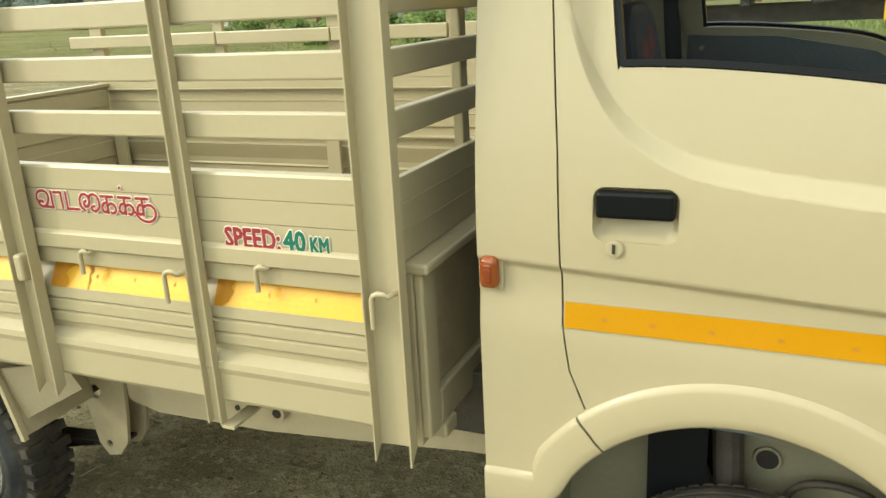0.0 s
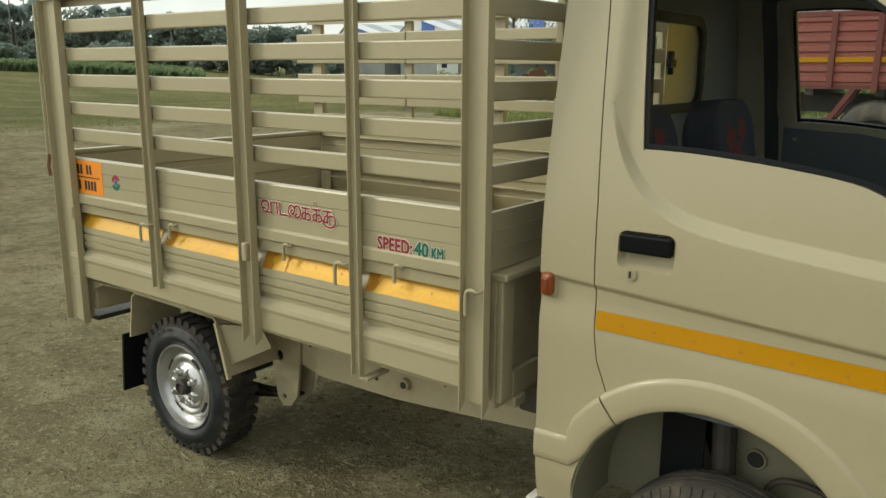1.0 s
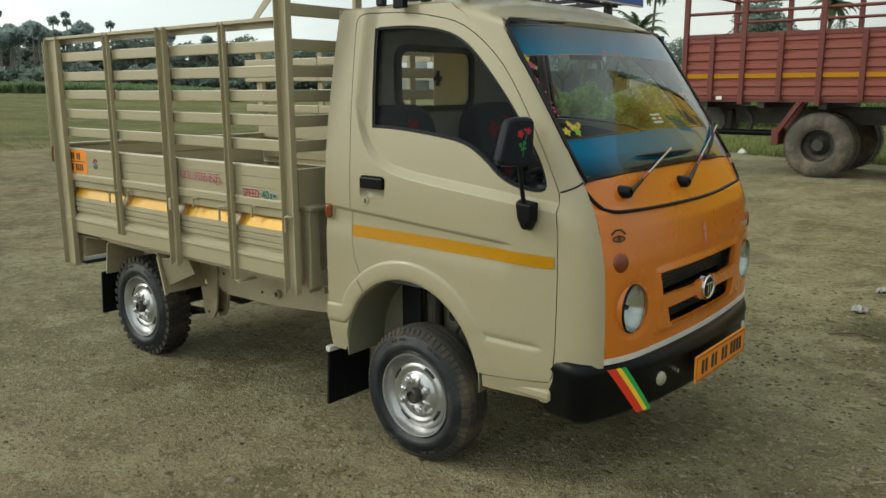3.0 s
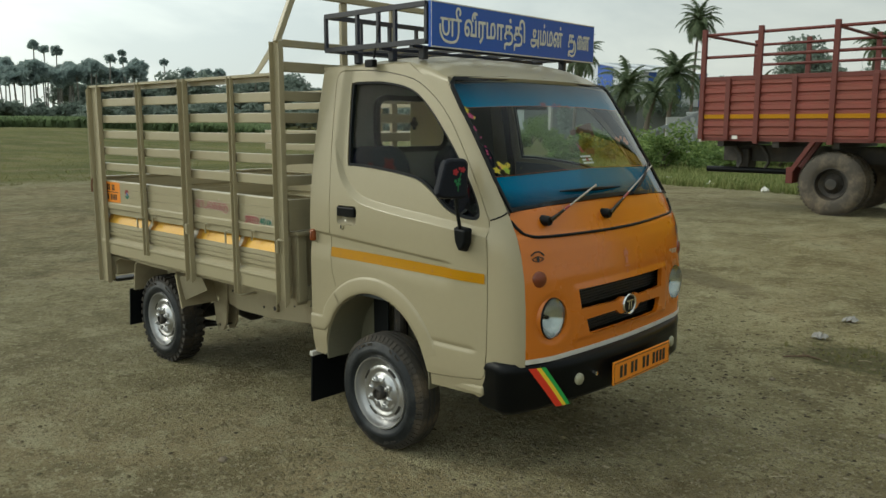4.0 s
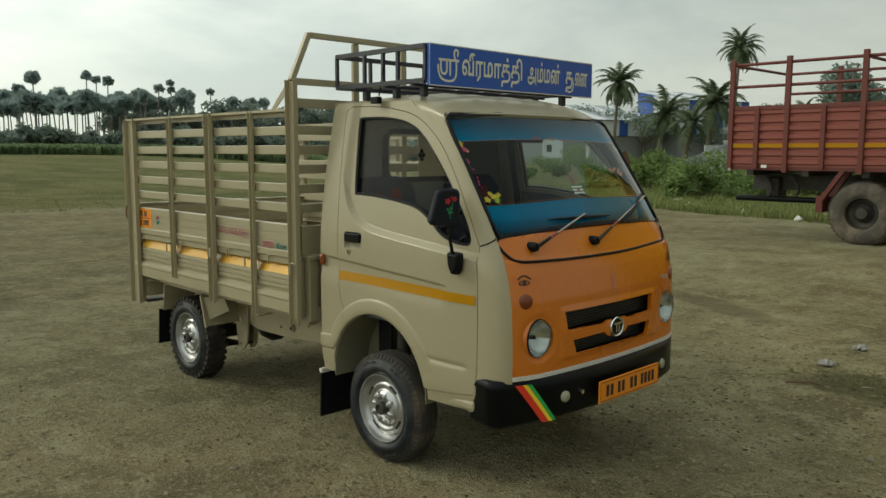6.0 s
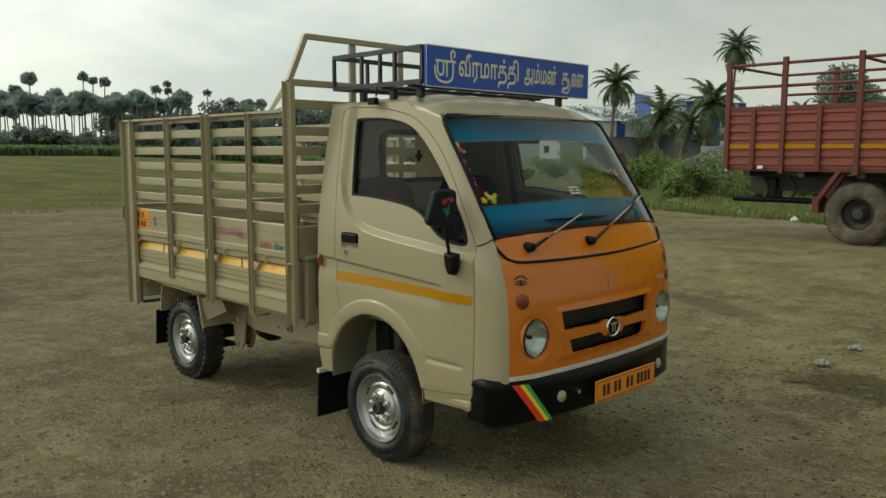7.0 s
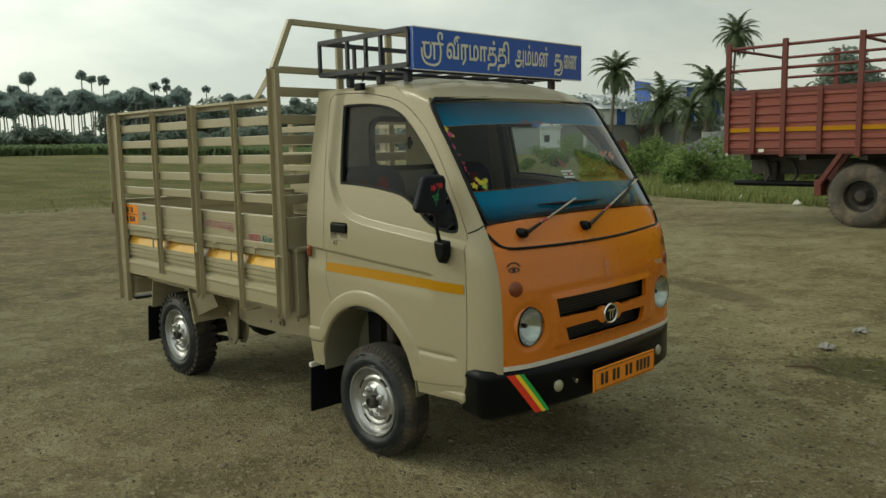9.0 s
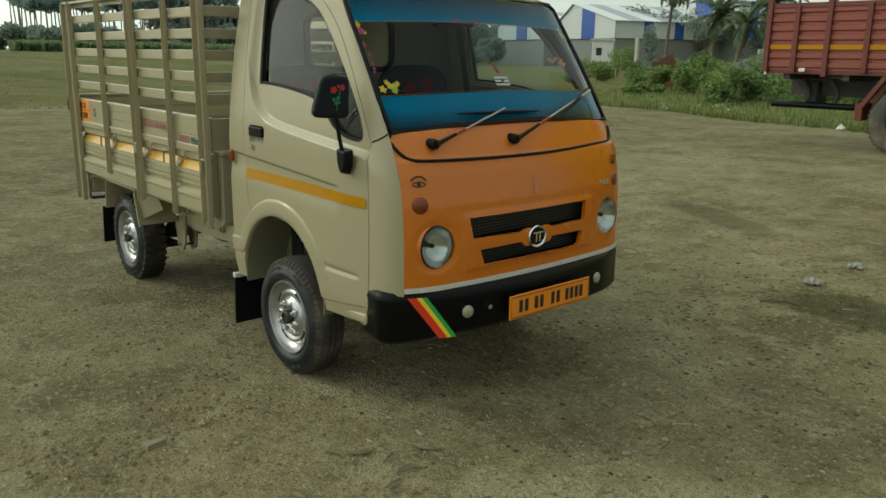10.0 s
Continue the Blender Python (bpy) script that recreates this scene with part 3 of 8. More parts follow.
def side_y(x, z):
    """Half width of the cab at x, z, with its pressings."""
    w = 0.742 - 0.11 * max(0, (z - 1.05) / 0.75) ** 1.5 - 0.04 * max(0, (x - 0.35) / 0.4) ** 2
    if x > -0.3:
        w -= 0.025 * min(1, max(0, (z - sweep_z(x) + 0.019) / 0.030)) * smoothstep(-0.31, -0.25, x)
    shoulder = 1.004 - 0.06 * (x + 0.42)
    w -= 0.011 * smoothstep(0.010, -0.004, z - shoulder) * smoothstep(0.50, 0.44, x) * smoothstep(0.0, 0.10, z - shoulder + 0.13)
    r = math.hypot(x, (z - 0.40))
    if z > 0.3:
        w += 0.004 * smoothstep(0.46, 0.36, r)
    crease = 0.60 - 0.02 * (x - 0.37)
    w -= 0.008 * math.exp(-((z - crease) / 0.010) ** 2) * smoothstep(0.35, 0.39, x) * smoothstep(0.62, 0.58, x)
    w -= 0.02 * smoothstep(0.50, 0.36, z)
    return w


FRONT_X = [(0.30, 0.90), (0.55, 0.903), (0.75, 0.903), (0.90, 0.893), (1.02, 0.872), (1.09, 0.848), (1.15, 0.818), (1.19, 0.795), (1.21, 0.780), (1.35, 0.690), (1.50, 0.588), (1.65, 0.482), (1.73, 0.422), (1.78, 0.36)]


def cut_lines():
    """Cuts along the pressed lines, so that their steps come out crisp."""
    out = []
    for d in (-0.030, -0.016, -0.009, -0.004, 0.0005, 0.0055, 0.010, 0.016):
        out.append(((-0.42, 1.004 + d), (0.06, 1.0)))
    for d in (-0.016, -0.008, 0.0, 0.008, 0.016):
        out.append(((0.37, 0.60 + d), (0.02, 1.0)))
    return out


def arch_lip(path, s):
    """A raised lip swept along points (x, z, outward x, outward z, height)."""
    bm = bmesh.new()
    rows = []
    for x, z, ox, oz, h in path:
        row = []
        for d, o in ((0.0, -0.012), (0.0, 0.003), (0.004, 0.0060), (0.020, 0.0075), (0.064, 0.0075), (0.073, 0.0060), (0.0775, 0.0), (0.081, -0.004)):
            px, pz = x + ox * d, z + oz * d
            row.append(bm.verts.new((px, s * (side_y(px, pz) + (o + 0.001) * h - (0.003 if h < 0.05 else 0)), pz)))
        rows.append(row)
    for p, q in zip(rows, rows[1:]):
        for i in range(7):
            bm.faces.new((p[i], p[i + 1], q[i + 1], q[i]))
    bmesh.ops.recalc_face_normals(bm, faces=bm.faces[:])
    return bm


def front_mid(z):
    for (z0, x0), (z1, x1) in zip(FRONT_X, FRONT_X[1:]):
        if z <= z1:
            return x0 + (x1 - x0) * (z - z0) / (z1 - z0)
    return FRONT_X[-1][1]


def front_x(y, z):
    return front_mid(z) - 0.040 * (y / 0.6) ** 2 - 0.030 * max(0, (abs(y) - 0.5) / 0.17) ** 2


def arc_pts(a0, a1, n, r=0.352, cx=0.0, cz=0.40):
    return [(cx + r * math.cos(radians(a0 + (a1 - a0) * k / n)), cz + r * math.sin(radians(a0 + (a1 - a0) * k / n))) for k in range(n + 1)]


DOOR_TOP = smooth_line([(-0.322, 1.40), (-0.335, 1.62), (-0.343, 1.74), (-0.325, 1.772), (-0.27, 1.781), (-0.13, 1.776), (0.02, 1.757), (0.19, 1.712), (0.355, 1.599), (0.472, 1.459), (0.584, 1.274), (0.649, 1.141)], 4)
DOOR_REAR = [(-0.222, 0.672), (-0.262, 0.745), (-0.290, 0.815), (-0.302, 0.90), (-0.305, 1.00), (-0.311, 1.20)]
door_arch = arc_pts(9, 129, 22)
DOOR = DOOR_REAR + DOOR_TOP + [(0.664, 1.0), (0.666, 0.8), (0.663, 0.60), (0.655, 0.50), (0.640, 0.478), (0.50, 0.462), (0.375, 0.452)] + door_arch[:-1]
WINDOW = smooth_loop([(-0.219, 1.336), (-0.226, 1.35), (-0.246, 1.55), (-0.259, 1.708), (-0.250, 1.724), (-0.215, 1.728), (-0.043, 1.724), (0.127, 1.693), (0.247, 1.628), (0.39, 1.493), (0.503, 1.356), (0.585, 1.225), (0.600, 1.148), (0.524, 1.142), (0.426, 1.174), (0.338, 1.240), (0.247, 1.288), (0.11, 1.312), (-0.061, 1.329), (-0.16, 1.334), (-0.208, 1.3345)], 4)


CUP = rounded(-0.252, -0.114, 1.058, 1.149, 0.020)


def grow(loop, d):
    """Moves a loop outwards by d."""
    k, out = len(loop), []
    area = sum(loop[i - 1][0] * loop[i][1] - loop[i][0] * loop[i - 1][1] for i in range(k))
    s = 1 if area > 0 else -1
    for i in range(k):
        t = Vector(loop[(i + 1) % k]) - Vector(loop[i - 1])
        t.normalize()
        out.append((loop[i][0] + s * t.y * d, loop[i][1] - s * t.x * d))
    return out


def pillar_x(z):
    """The front edge of the cab's side, just ahead of the door."""
    pts = [(0.3, 0.672), (0.9, 0.674), (1.14, 0.660), (1.275, 0.602), (1.46, 0.492), (1.60, 0.382), (1.70, 0.275), (1.76, 0.19), (1.80, 0.12)]
    for (z0, x0), (z1, x1) in zip(pts, pts[1:]):
        if z <= z1:
            return x0 + (x1 - x0) * (z - z0) / (z1 - z0)
    return pts[-1][1]


TAPE_INK = mat("tape_print", (0.34, 0.14, 0.005), 0.4, vary=0.2, scale=200)
ROOF_EDGE = 1.805


def roof_edge(x):
    return ROOF_EDGE if x < 0.10 else 1.805 - 0.078 * ((x - 0.10) / 0.327)


def roof_half(x):
    zed = roof_edge(x)
    return side_y(min(x, 0.3), zed) + 0.002 if x < 0.12 else side_y(0.12, zed) - 0.016 * ((x - 0.12) / 0.3)


def roof_at(x, u):
    """A point of the domed roof; u runs from -1 to 1 across it."""
    zed, half = roof_edge(x), roof_half(x)
    top = 1.848 - 0.020 * smoothstep(0.0, -0.46, x) - 0.112 * max(0, (x - 0.02) / 0.407) ** 2.4
    y = half * math.copysign(abs(u) ** 0.85, u)
    return Vector((x - 0.060 * smoothstep(0.22, 0.427, x) * u * u, y, zed + (top - zed) * (1 - abs(u) ** 3.2)))


for s in (-1, 1):
    on_side = lambda x, z, s=s: (x, s * side_y(x, z), z)
    # rear quarter, sill and the rail over the door, all round the door's opening
    hole = grow(DOOR, 0.0034)
    front = [(pillar_x(z), z) for z in (0.40, 0.55, 0.7, 0.85, 1.0, 1.14, 1.275, 1.37, 1.46, 1.53, 1.60, 1.65, 1.70, 1.735, 1.76, ROOF_EDGE)]
    i_sill = len(DOOR_TOP) + 7
    outline = [(-0.455, 0.385), (-0.375, 0.385), (-0.350, 0.42)] + arc_pts(178, 132, 10) + hole[: len(DOOR_REAR) + i_sill] + [(0.368, 0.447), (0.365, 0.40)] + front + [(0.0, ROOF_EDGE), (-0.2, ROOF_EDGE), (-0.42, ROOF_EDGE), (-0.452, 1.78), (-0.458, 1.2)]
    part("cab_side", panel(outline, [], on_side, 0.030, flip=s > 0, cuts=cut_lines()), IVORY, truck, smooth=True, thick=0.022)
    arc = [(0.350 * math.cos(a), 0.40 + 0.350 * math.sin(a), math.cos(a), math.sin(a)) for a in (radians(t) for t in (130.8, 133, 136, 139, 142, 145))]
    tail = [(-0.352, 0.516, -0.1, 0.995), (-0.40, 0.514, 0, 1), (-0.457, 0.512, 0, 1)]
    back = [(0.350 * math.cos(a), 0.40 + 0.350 * math.sin(a)) for a in (radians(t) for t in (150, 158, 166, 174, 178))]
    lip = part("arch_lip", arch_lip([(*p, 1.0) for p in arc] + [(-0.305, 0.565, -0.70, 0.71, 1.0), (-0.325, 0.540, -0.50, 0.87, 1.0)] + [(*p, 1.0) for p in tail], s), IVORY, truck, smooth=True)
    door = part("door", panel(DOOR, [WINDOW, CUP], on_side, (0.0125, 0.024), flip=s > 0, cuts=cut_lines(), skew=(sweep_z, (-0.036, -0.027, -0.022, -0.019, -0.015, -0.006, 0.003, 0.008, 0.011, 0.015, 0.021, 0.030))), IVORY, truck, "closed ivory cab door with its window wound up", smooth=True, thick=0.03)
    part("arch_lip", arch_lip([(0.350 * math.cos(a), 0.40 + 0.350 * math.sin(a), math.cos(a), math.sin(a), smoothstep(12, 46, math.degrees(a))) for a in (radians(130.1 - 3 * k) for k in range(40))], s), IVORY, door, smooth=True)
    part("door_seal", ring_strip(DOOR[: len(DOOR_REAR) + len(DOOR_TOP) + 7], lambda x, z, s=s: (x, s * (side_y(x, z) - 0.030), z), 0.05, 0.008, closed=False), RUBBER, truck)
    pane = part("window_pane", panel(WINDOW, [], lambda x, z, s=s: (x, s * (side_y(x, z) - 0.022), z), 0.06, flip=s > 0), SIDE_GLASS, door, "wound-up dusty window glass", smooth=True)
    pane.visible_shadow = False
    # dark rubber round the window, broad along the sill
    part("window_seal", ring_strip(grow(WINDOW, -0.006), lambda x, z, s=s: (x, s * (side_y(x, z) - 0.014), z), 0.011, 0.018), RUBBER, door)
    # recessed pull handle
    y0 = s * (side_y(-0.18, 1.10) - 0.001)
    bm = bmesh.new()
    for grown, dep in ((0.0, 0.0),):
        cup = CUP
        vs = [bm.verts.new((a, y0, b)) for a, b in cup]
        inn = [bm.verts.new((-0.183 + (a + 0.183) * 0.86, y0 - s * 0.022, 1.108 + (b - 1.108) * 0.78)) for a, b in cup]
        for i in range(len(vs)):
            j = (i + 1) % len(vs)
            bm.faces.new((vs[i], vs[j], inn[j], inn[i]))
        bm.faces.new(inn)
    bmesh.ops.recalc_face_normals(bm, faces=bm.faces[:])
    part("handle_cup", bm, IVORY, door, smooth=True)
    hb = boxes((-0.246, -0.120, y0 - s * 0.012 if s > 0 else y0 - 0.010, y0 + 0.010 if s > 0 else y0 + 0.012, 1.098, 1.143))
    part("handle", hb, BLACK, door, "black plastic pull handle", bevel=0.006)
    lock = turned([(0.0, -0.005), (0.0125, -0.005), (0.0140, -0.003), (0.0140, 0.004)], 24)
    bmesh.ops.translate(lock, verts=lock.verts[:], vec=(-0.215, 0, 1.047))
    for v in lock.verts:
        v.co.y = s * (side_y(-0.215, 1.047) - v.co.y)
    bmesh.ops.recalc_face_normals(lock, faces=lock.faces[:])
    part("lock", lock, IVORY, door, "round key lock")
    part("key_slot", boxes((-0.2175, -0.2125, min(s * (side_y(-0.215, 1.047) + 0.005), s * (side_y(-0.215, 1.047) + 0.0075)), max(s * (side_y(-0.215, 1.047) + 0.005), s * (side_y(-0.215, 1.047) + 0.0075)), 1.039, 1.055)), INK, door)
    part("lock_ring", ring_strip([(-0.215 + 0.0145 * math.cos(2 * math.pi * k / 24), 1.047 + 0.0145 * math.sin(2 * math.pi * k / 24)) for k in range(24)], lambda x, z, s=s: (x, s * (side_y(-0.215, 1.047) + 0.0035), z), 0.0018, 0.001), CHASSIS, door)
    # yellow reflective tape along the door
    tape = [(-0.300, 0.942), (-0.300, 0.896), (0.0, 0.894), (0.3, 0.890), (0.655, 0.884), (0.655, 0.926), (0.3, 0.935), (0.0, 0.940)]
    part("reflective_tape", panel(tape, [], lambda x, z, s=s: (x, s * (side_y(x, z) + 0.003), z), 0.05, flip=s > 0), TAPE, door, "yellow reflective tape", smooth=True)
    trim = [(-0.285, 0.72), (0.36, 0.72), (0.60, 0.70), (0.62, 1.06), (0.47, 1.10), (0.38, 1.17), (0.26, 1.25), (0.0, 1.30), (-0.27, 1.31)]
    part("door_trim", panel(trim, [], lambda x, z, s=s: (x, s * (side_y(x, z) - 0.046), z), 0.06, flip=s < 0), TRIM, door, "dark inner door trim", smooth=True, thick=0.006)
    for x0 in (-0.235, -0.155, -0.06, 0.045, 0.15, 0.26, 0.37, 0.48, 0.59):
        zc = 0.917 - 0.016 * (x0 + 0.3)
        part("tape_mark", panel([(x0, zc - 0.003), (x0 + 0.009, zc - 0.0033), (x0 + 0.009, zc + 0.003), (x0, zc + 0.0033)], [], lambda x, z, s=s: (x, s * (side_y(x, z) + 0.0038), z), 0.1, flip=s > 0), TAPE_INK, door)
    # side repeater lamp on the rear quarter
    y1 = s * side_y(-0.43, 0.99)
    bm = boxes((-0.452, -0.417, min(y1, y1 + s * 0.026), max(y1, y1 + s * 0.026), 0.958, 1.018))
    lens = part("side_lamp", bm, AMBER, truck, "amber side lamp", bevel=0.0125)
    lens.modifiers["bevel"].segments = 5
    part("lens_core", boxes((-0.443, -0.426, min(y1 + s * 0.020, y1 + s * 0.0285), max(y1 + s * 0.020, y1 + s * 0.0285), 0.970, 1.006)), LAMP_BROWN, lens, "darker middle of the lens", bevel=0.004)
    bm = boxes((-0.458, -0.411, min(y1, y1 + s * 0.006), max(y1, y1 + s * 0.006), 0.952, 1.024))
    part("side_lamp_base", bm, IVORY, truck, bevel=0.004)

    # corner pillar from the door to the front face and windscreen
    bm = bmesh.new()
    rows = []
    zs = [0.555, 0.62, 0.70, 0.80, 0.90, 1.0, 1.08, 1.14, 1.18, 1.24, 1.31, 1.38, 1.46, 1.53, 1.60, 1.66, 1.71]
    for z in zs:
        yb = 0.664 if z < 1.16 else 0.664 - 0.030 * min(1, (z - 1.16) / 0.57)
        a = Vector((pillar_x(z) - 0.002, s * (side_y(pillar_x(z), z) + 0.0006), z))
        b = Vector((front_x(yb, z), s * yb, z))
        c = Vector((a.x + 0.78 * (b.x - a.x), a.y + 0.12 * (b.y - a.y), z))
        rows.append([bm.verts.new((1 - t) ** 2 * a + 2 * t * (1 - t) * c + t * t * b) for t in (i / 10 for i in range(11))])
    # up to the roof's edge and a little over it
    low = [v.co.copy() for v in rows[-1]]
    xs = [0.118 + (0.402 - 0.118) * i / 10 for i in range(11)]
    for w in (0.34, 0.67):
        rows.append([bm.verts.new(low[i].lerp(roof_at(xs[i], s), w) + Vector((0.003, s * 0.004, 0.002)) * (4 * w * (1 - w))) for i in range(11)])
    for u in (1.0, 0.975, 0.94, 0.89, 0.83):
        rows.append([bm.verts.new(roof_at(xs[i], s * u) + Vector((0.0005, s * 0.0008, 0.0014))) for i in range(11)])
    for p, q in zip(rows, rows[1:]):
        for i in range(10):
            bm.faces.new((p[i], p[i + 1], q[i + 1], q[i]) if s < 0 else (p[i], q[i], q[i + 1], p[i + 1]))
    part("corner_pillar", bm, IVORY, truck, smooth=True, thick=0.025)
    # seam between the pillar and the lower corner panel
    loop = [(pillar_x(1.145) + 0.005 + 0.0, 1.145)]
    bm = bmesh.new()
    line = []
    for i in range(9):
        t = i / 8
        z = 1.145 + 0.035 * t
        yb = 0.664
        a = Vector((pillar_x(z) - 0.002, s * (side_y(pillar_x(z), z) + 0.0006), z))
        b = Vector((front_x(yb, z), s * yb, z))
        c = Vector((a.x + 0.78 * (b.x - a.x), a.y + 0.12 * (b.y - a.y), z))
        p = (1 - t) ** 2 * a + 2 * t * (1 - t) * c + t * t * b
        line.append(p + Vector((0.001, s * 0.001, 0)))
    tube(bm, line, 0.003, 5)
    part("panel_seam", bm, RUBBER, truck)
    # inner wheel housing
    bm = bmesh.new()
    arcs = []
    for yy in (0.735, 0.62, 0.51):
        arcs.append([bm.verts.new((x, s * yy, z)) for x, z in arc_pts(113, 185, 24)])
    bm.faces.new(arcs[-1] + [bm.verts.new((-0.01, s * 0.51, 0.37))])
    for p, q in zip(arcs, arcs[1:]):
        for i in range(24):
            bm.faces.new((p[i], p[i + 1], q[i + 1], q[i]))
    bmesh.ops.recalc_face_normals(bm, faces=bm.faces[:])
    part("wheel_housing", bm, SHADED_IVORY, truck, "dusty ivory wheel housing", smooth=True, thick=0.006)
    bm = bmesh.new()
    arcs = []
    for yy in (0.73, 0.62, 0.50):
        arcs.append([bm.verts.new((x, s * yy, z)) for x, z in arc_pts(92, 113, 16)])
    bm.faces.new(arcs[-1] + [bm.verts.new((-0.01, s * 0.50, 0.37))])
    for p, q in zip(arcs, arcs[1:]):
        for i in range(16):
            bm.faces.new((p[i], p[i + 1], q[i + 1], q[i]))
    bmesh.ops.recalc_face_normals(bm, faces=bm.faces[:])
    part("splash_guard", bm, BLACK, truck, "black plastic splash guard", smooth=True, thick=0.006)
    # inner body panel ahead of it, with a drain hole and a hose
    bm = bmesh.new()
    arcs = []
    for yy in (0.73, 0.62, 0.50):
        arcs.append([bm.verts.new((x, s * yy, z)) for x, z in arc_pts(-5, 92, 12)])
    bm.faces.new(arcs[-1] + [bm.verts.new((-0.01, s * 0.50, 0.37))])
    for p, q in zip(arcs, arcs[1:]):
        for i in range(12):
            bm.faces.new((p[i], p[i + 1], q[i + 1], q[i]))
    bmesh.ops.recalc_face_normals(bm, faces=bm.faces[:])
    inner = part("inner_panel", bm, SHADED_IVORY, truck, "dusty inner panel of the wheel well", smooth=True, thick=0.006)
    ring = [(0.045 + 0.024 * math.cos(t), s * 0.510, 0.562 + 0.024 * math.sin(t)) for t in (2 * math.pi * k / 24 for k in range(25))]
    part("hole_rim", tube(bmesh.new(), ring, 0.004, 6, cap=False), SHADED_IVORY, inner, smooth=True)
    part("drain_hole", tube(bmesh.new(), [(0.045, s * 0.503, 0.562), (0.045, s * 0.512, 0.562)], 0.022, 20), INK, inner)
    hose = smooth_line([(0.06, s * 0.53, 0.42), (0.09, s * 0.535, 0.515), (0.14, s * 0.54, 0.545), (0.22, s * 0.54, 0.535), (0.30, s * 0.54, 0.47)], 5)
    part("hose", tube(bmesh.new(), hose, 0.008, 8), GREASE, inner, "ribbed black hose", smooth=True)
    # two rubber splash flaps hang beside the strut
    part("splash_flap", boxes((-0.175, -0.105, min(s * 0.57, s * 0.578), max(s * 0.57, s * 0.578), 0.46, 0.735)), RUBBER, truck, "black rubber splash flap")
    part("splash_flap", boxes((-0.110, -0.062, min(s * 0.580, s * 0.588), max(s * 0.580, s * 0.588), 0.42, 0.725)), RUBBER, truck, "black rubber splash flap")
    part("strut", tube(bmesh.new(), [(-0.01, s * 0.55, 0.28), (-0.03, s * 0.54, 0.66)], 0.030, 12), GREASE, truck, "black suspension strut")
    # sill step under the door, and its end cap
    bm = boxes((0.37, 0.655, min(s * 0.66, s * 0.725), max(s * 0.66, s * 0.725), 0.405, 0.448))
    part("sill", bm, IVORY, truck, bevel=0.012)
    bm = boxes((0.60, 0.675, min(s * 0.64, s * 0.715), max(s * 0.64, s * 0.715), 0.392, 0.500))
    part("sill_end", bm, IVORY, truck, bevel=0.01)
    # front mud flap behind the wheel
    fm = pose(-0.465, s * 0.62, 0.365, 0, 3, 0)
    bm = box(bmesh.new(), -0.006, 0.006, -0.125, 0.125, -0.25, 0.0, fm)
    flap = part("mud_flap", bm, RUBBER, truck, "black rubber mud flap")
    bm = box(bmesh.new(), -0.012, 0.012, -0.130, 0.130, -0.002, 0.022, fm)
    part("flap_clamp", bm, WHITE, flap, "pale metal clamp strip", bevel=0.003)

# roof, domed, with pressed ribs
bm = bmesh.new()
rows = []
for i in range(33):
    x = -0.458 + 0.885 * i / 32
    row = []
    for j in range(41):
        u = -1 + 2 * j / 40
        rib = 0.006 * smoothstep(0.05, 0.02, abs((abs(u) * 3.2) % 1 - 0.5) - 0.1) * smoothstep(0.15, 0.05, x) * smoothstep(-0.43, -0.38, x) * (abs(u) < 0.8)
        row.append(bm.verts.new(roof_at(x, u) + Vector((0, 0, rib))))
    rows.append(row)
for p, q in zip(rows, rows[1:]):
    for j in range(40):
        bm.faces.new((p[j], q[j], q[j + 1], p[j + 1]))
bmesh.ops.recalc_face_normals(bm, faces=bm.faces[:])
part("roof", bm, IVORY, truck, smooth=True, thick=0.02)

# rear wall of the cab, with its sliding window
REAR_WIN = rounded(-0.30, 0.235, 1.395, 1.668, 0.06)
rear_out = [(-0.715, 0.50), (0.715, 0.50), (0.715, 1.06), (0.695, 1.35), (0.64, 1.70), (0.605, 1.80), (0.50, 1.82), (-0.50, 1.82), (-0.605, 1.80), (-0.64, 1.70), (-0.695, 1.35), (-0.715, 1.06)]
part("cab_rear_wall", panel(rear_out, [REAR_WIN], lambda y, z: (-0.452 + 0.010 * smoothstep(0.012, 0.0, abs(((z - 1.0) % 0.11) - 0.05)) * (z < 1.37), y, z), 0.03), INNER, truck, "dull grey-ivory inner cab wall", smooth=True, thick=0.012)
part("rear_window_seal", ring_strip(REAR_WIN, lambda y, z: (-0.447, y, z), 0.030, 0.034), RUBBER, truck)
part("sliding_pane", boxes((-0.449, -0.445, -0.045, 0.232, 1.398, 1.665)), mat("filmed_pane", (0.50, 0.44, 0.26), 0.30, vary=0.06, coat=0.4), truck, "sliding window pane with a pale yellow film", bevel=0.001)
part("window_latch", boxes((-0.444, -0.430, -0.034, -0.017, 1.50, 1.57)), BLACK, truck, bevel=0.002)
part("window_latch_knob", boxes((-0.444, -0.428, -0.050, -0.004, 1.522, 1.545)), BLACK, truck, bevel=0.002)

# front: orange face with grille openings and lamp holes
HEAD_Y, HEAD_Z = 0.530, 0.742
circle = lambda cy, cz, r, n=28: [(cy + r * math.cos(2 * math.pi * k / n), cz + r * math.sin(2 * math.pi * k / n)) for k in range(n)]
UP_GRILLE = [(-0.378, 0.843), (-0.362, 0.758), (-0.10, 0.752), (-0.07, 0.766), (0.07, 0.766), (0.10, 0.752), (0.328, 0.758), (0.340, 0.843)]
LOW_GRILLE = [(-0.325, 0.708), (-0.305, 0.650), (-0.285, 0.637), (0.275, 0.637), (0.295, 0.650), (0.315, 0.708), (0.10, 0.712), (0.075, 0.690), (-0.075, 0.690), (-0.10, 0.712)]
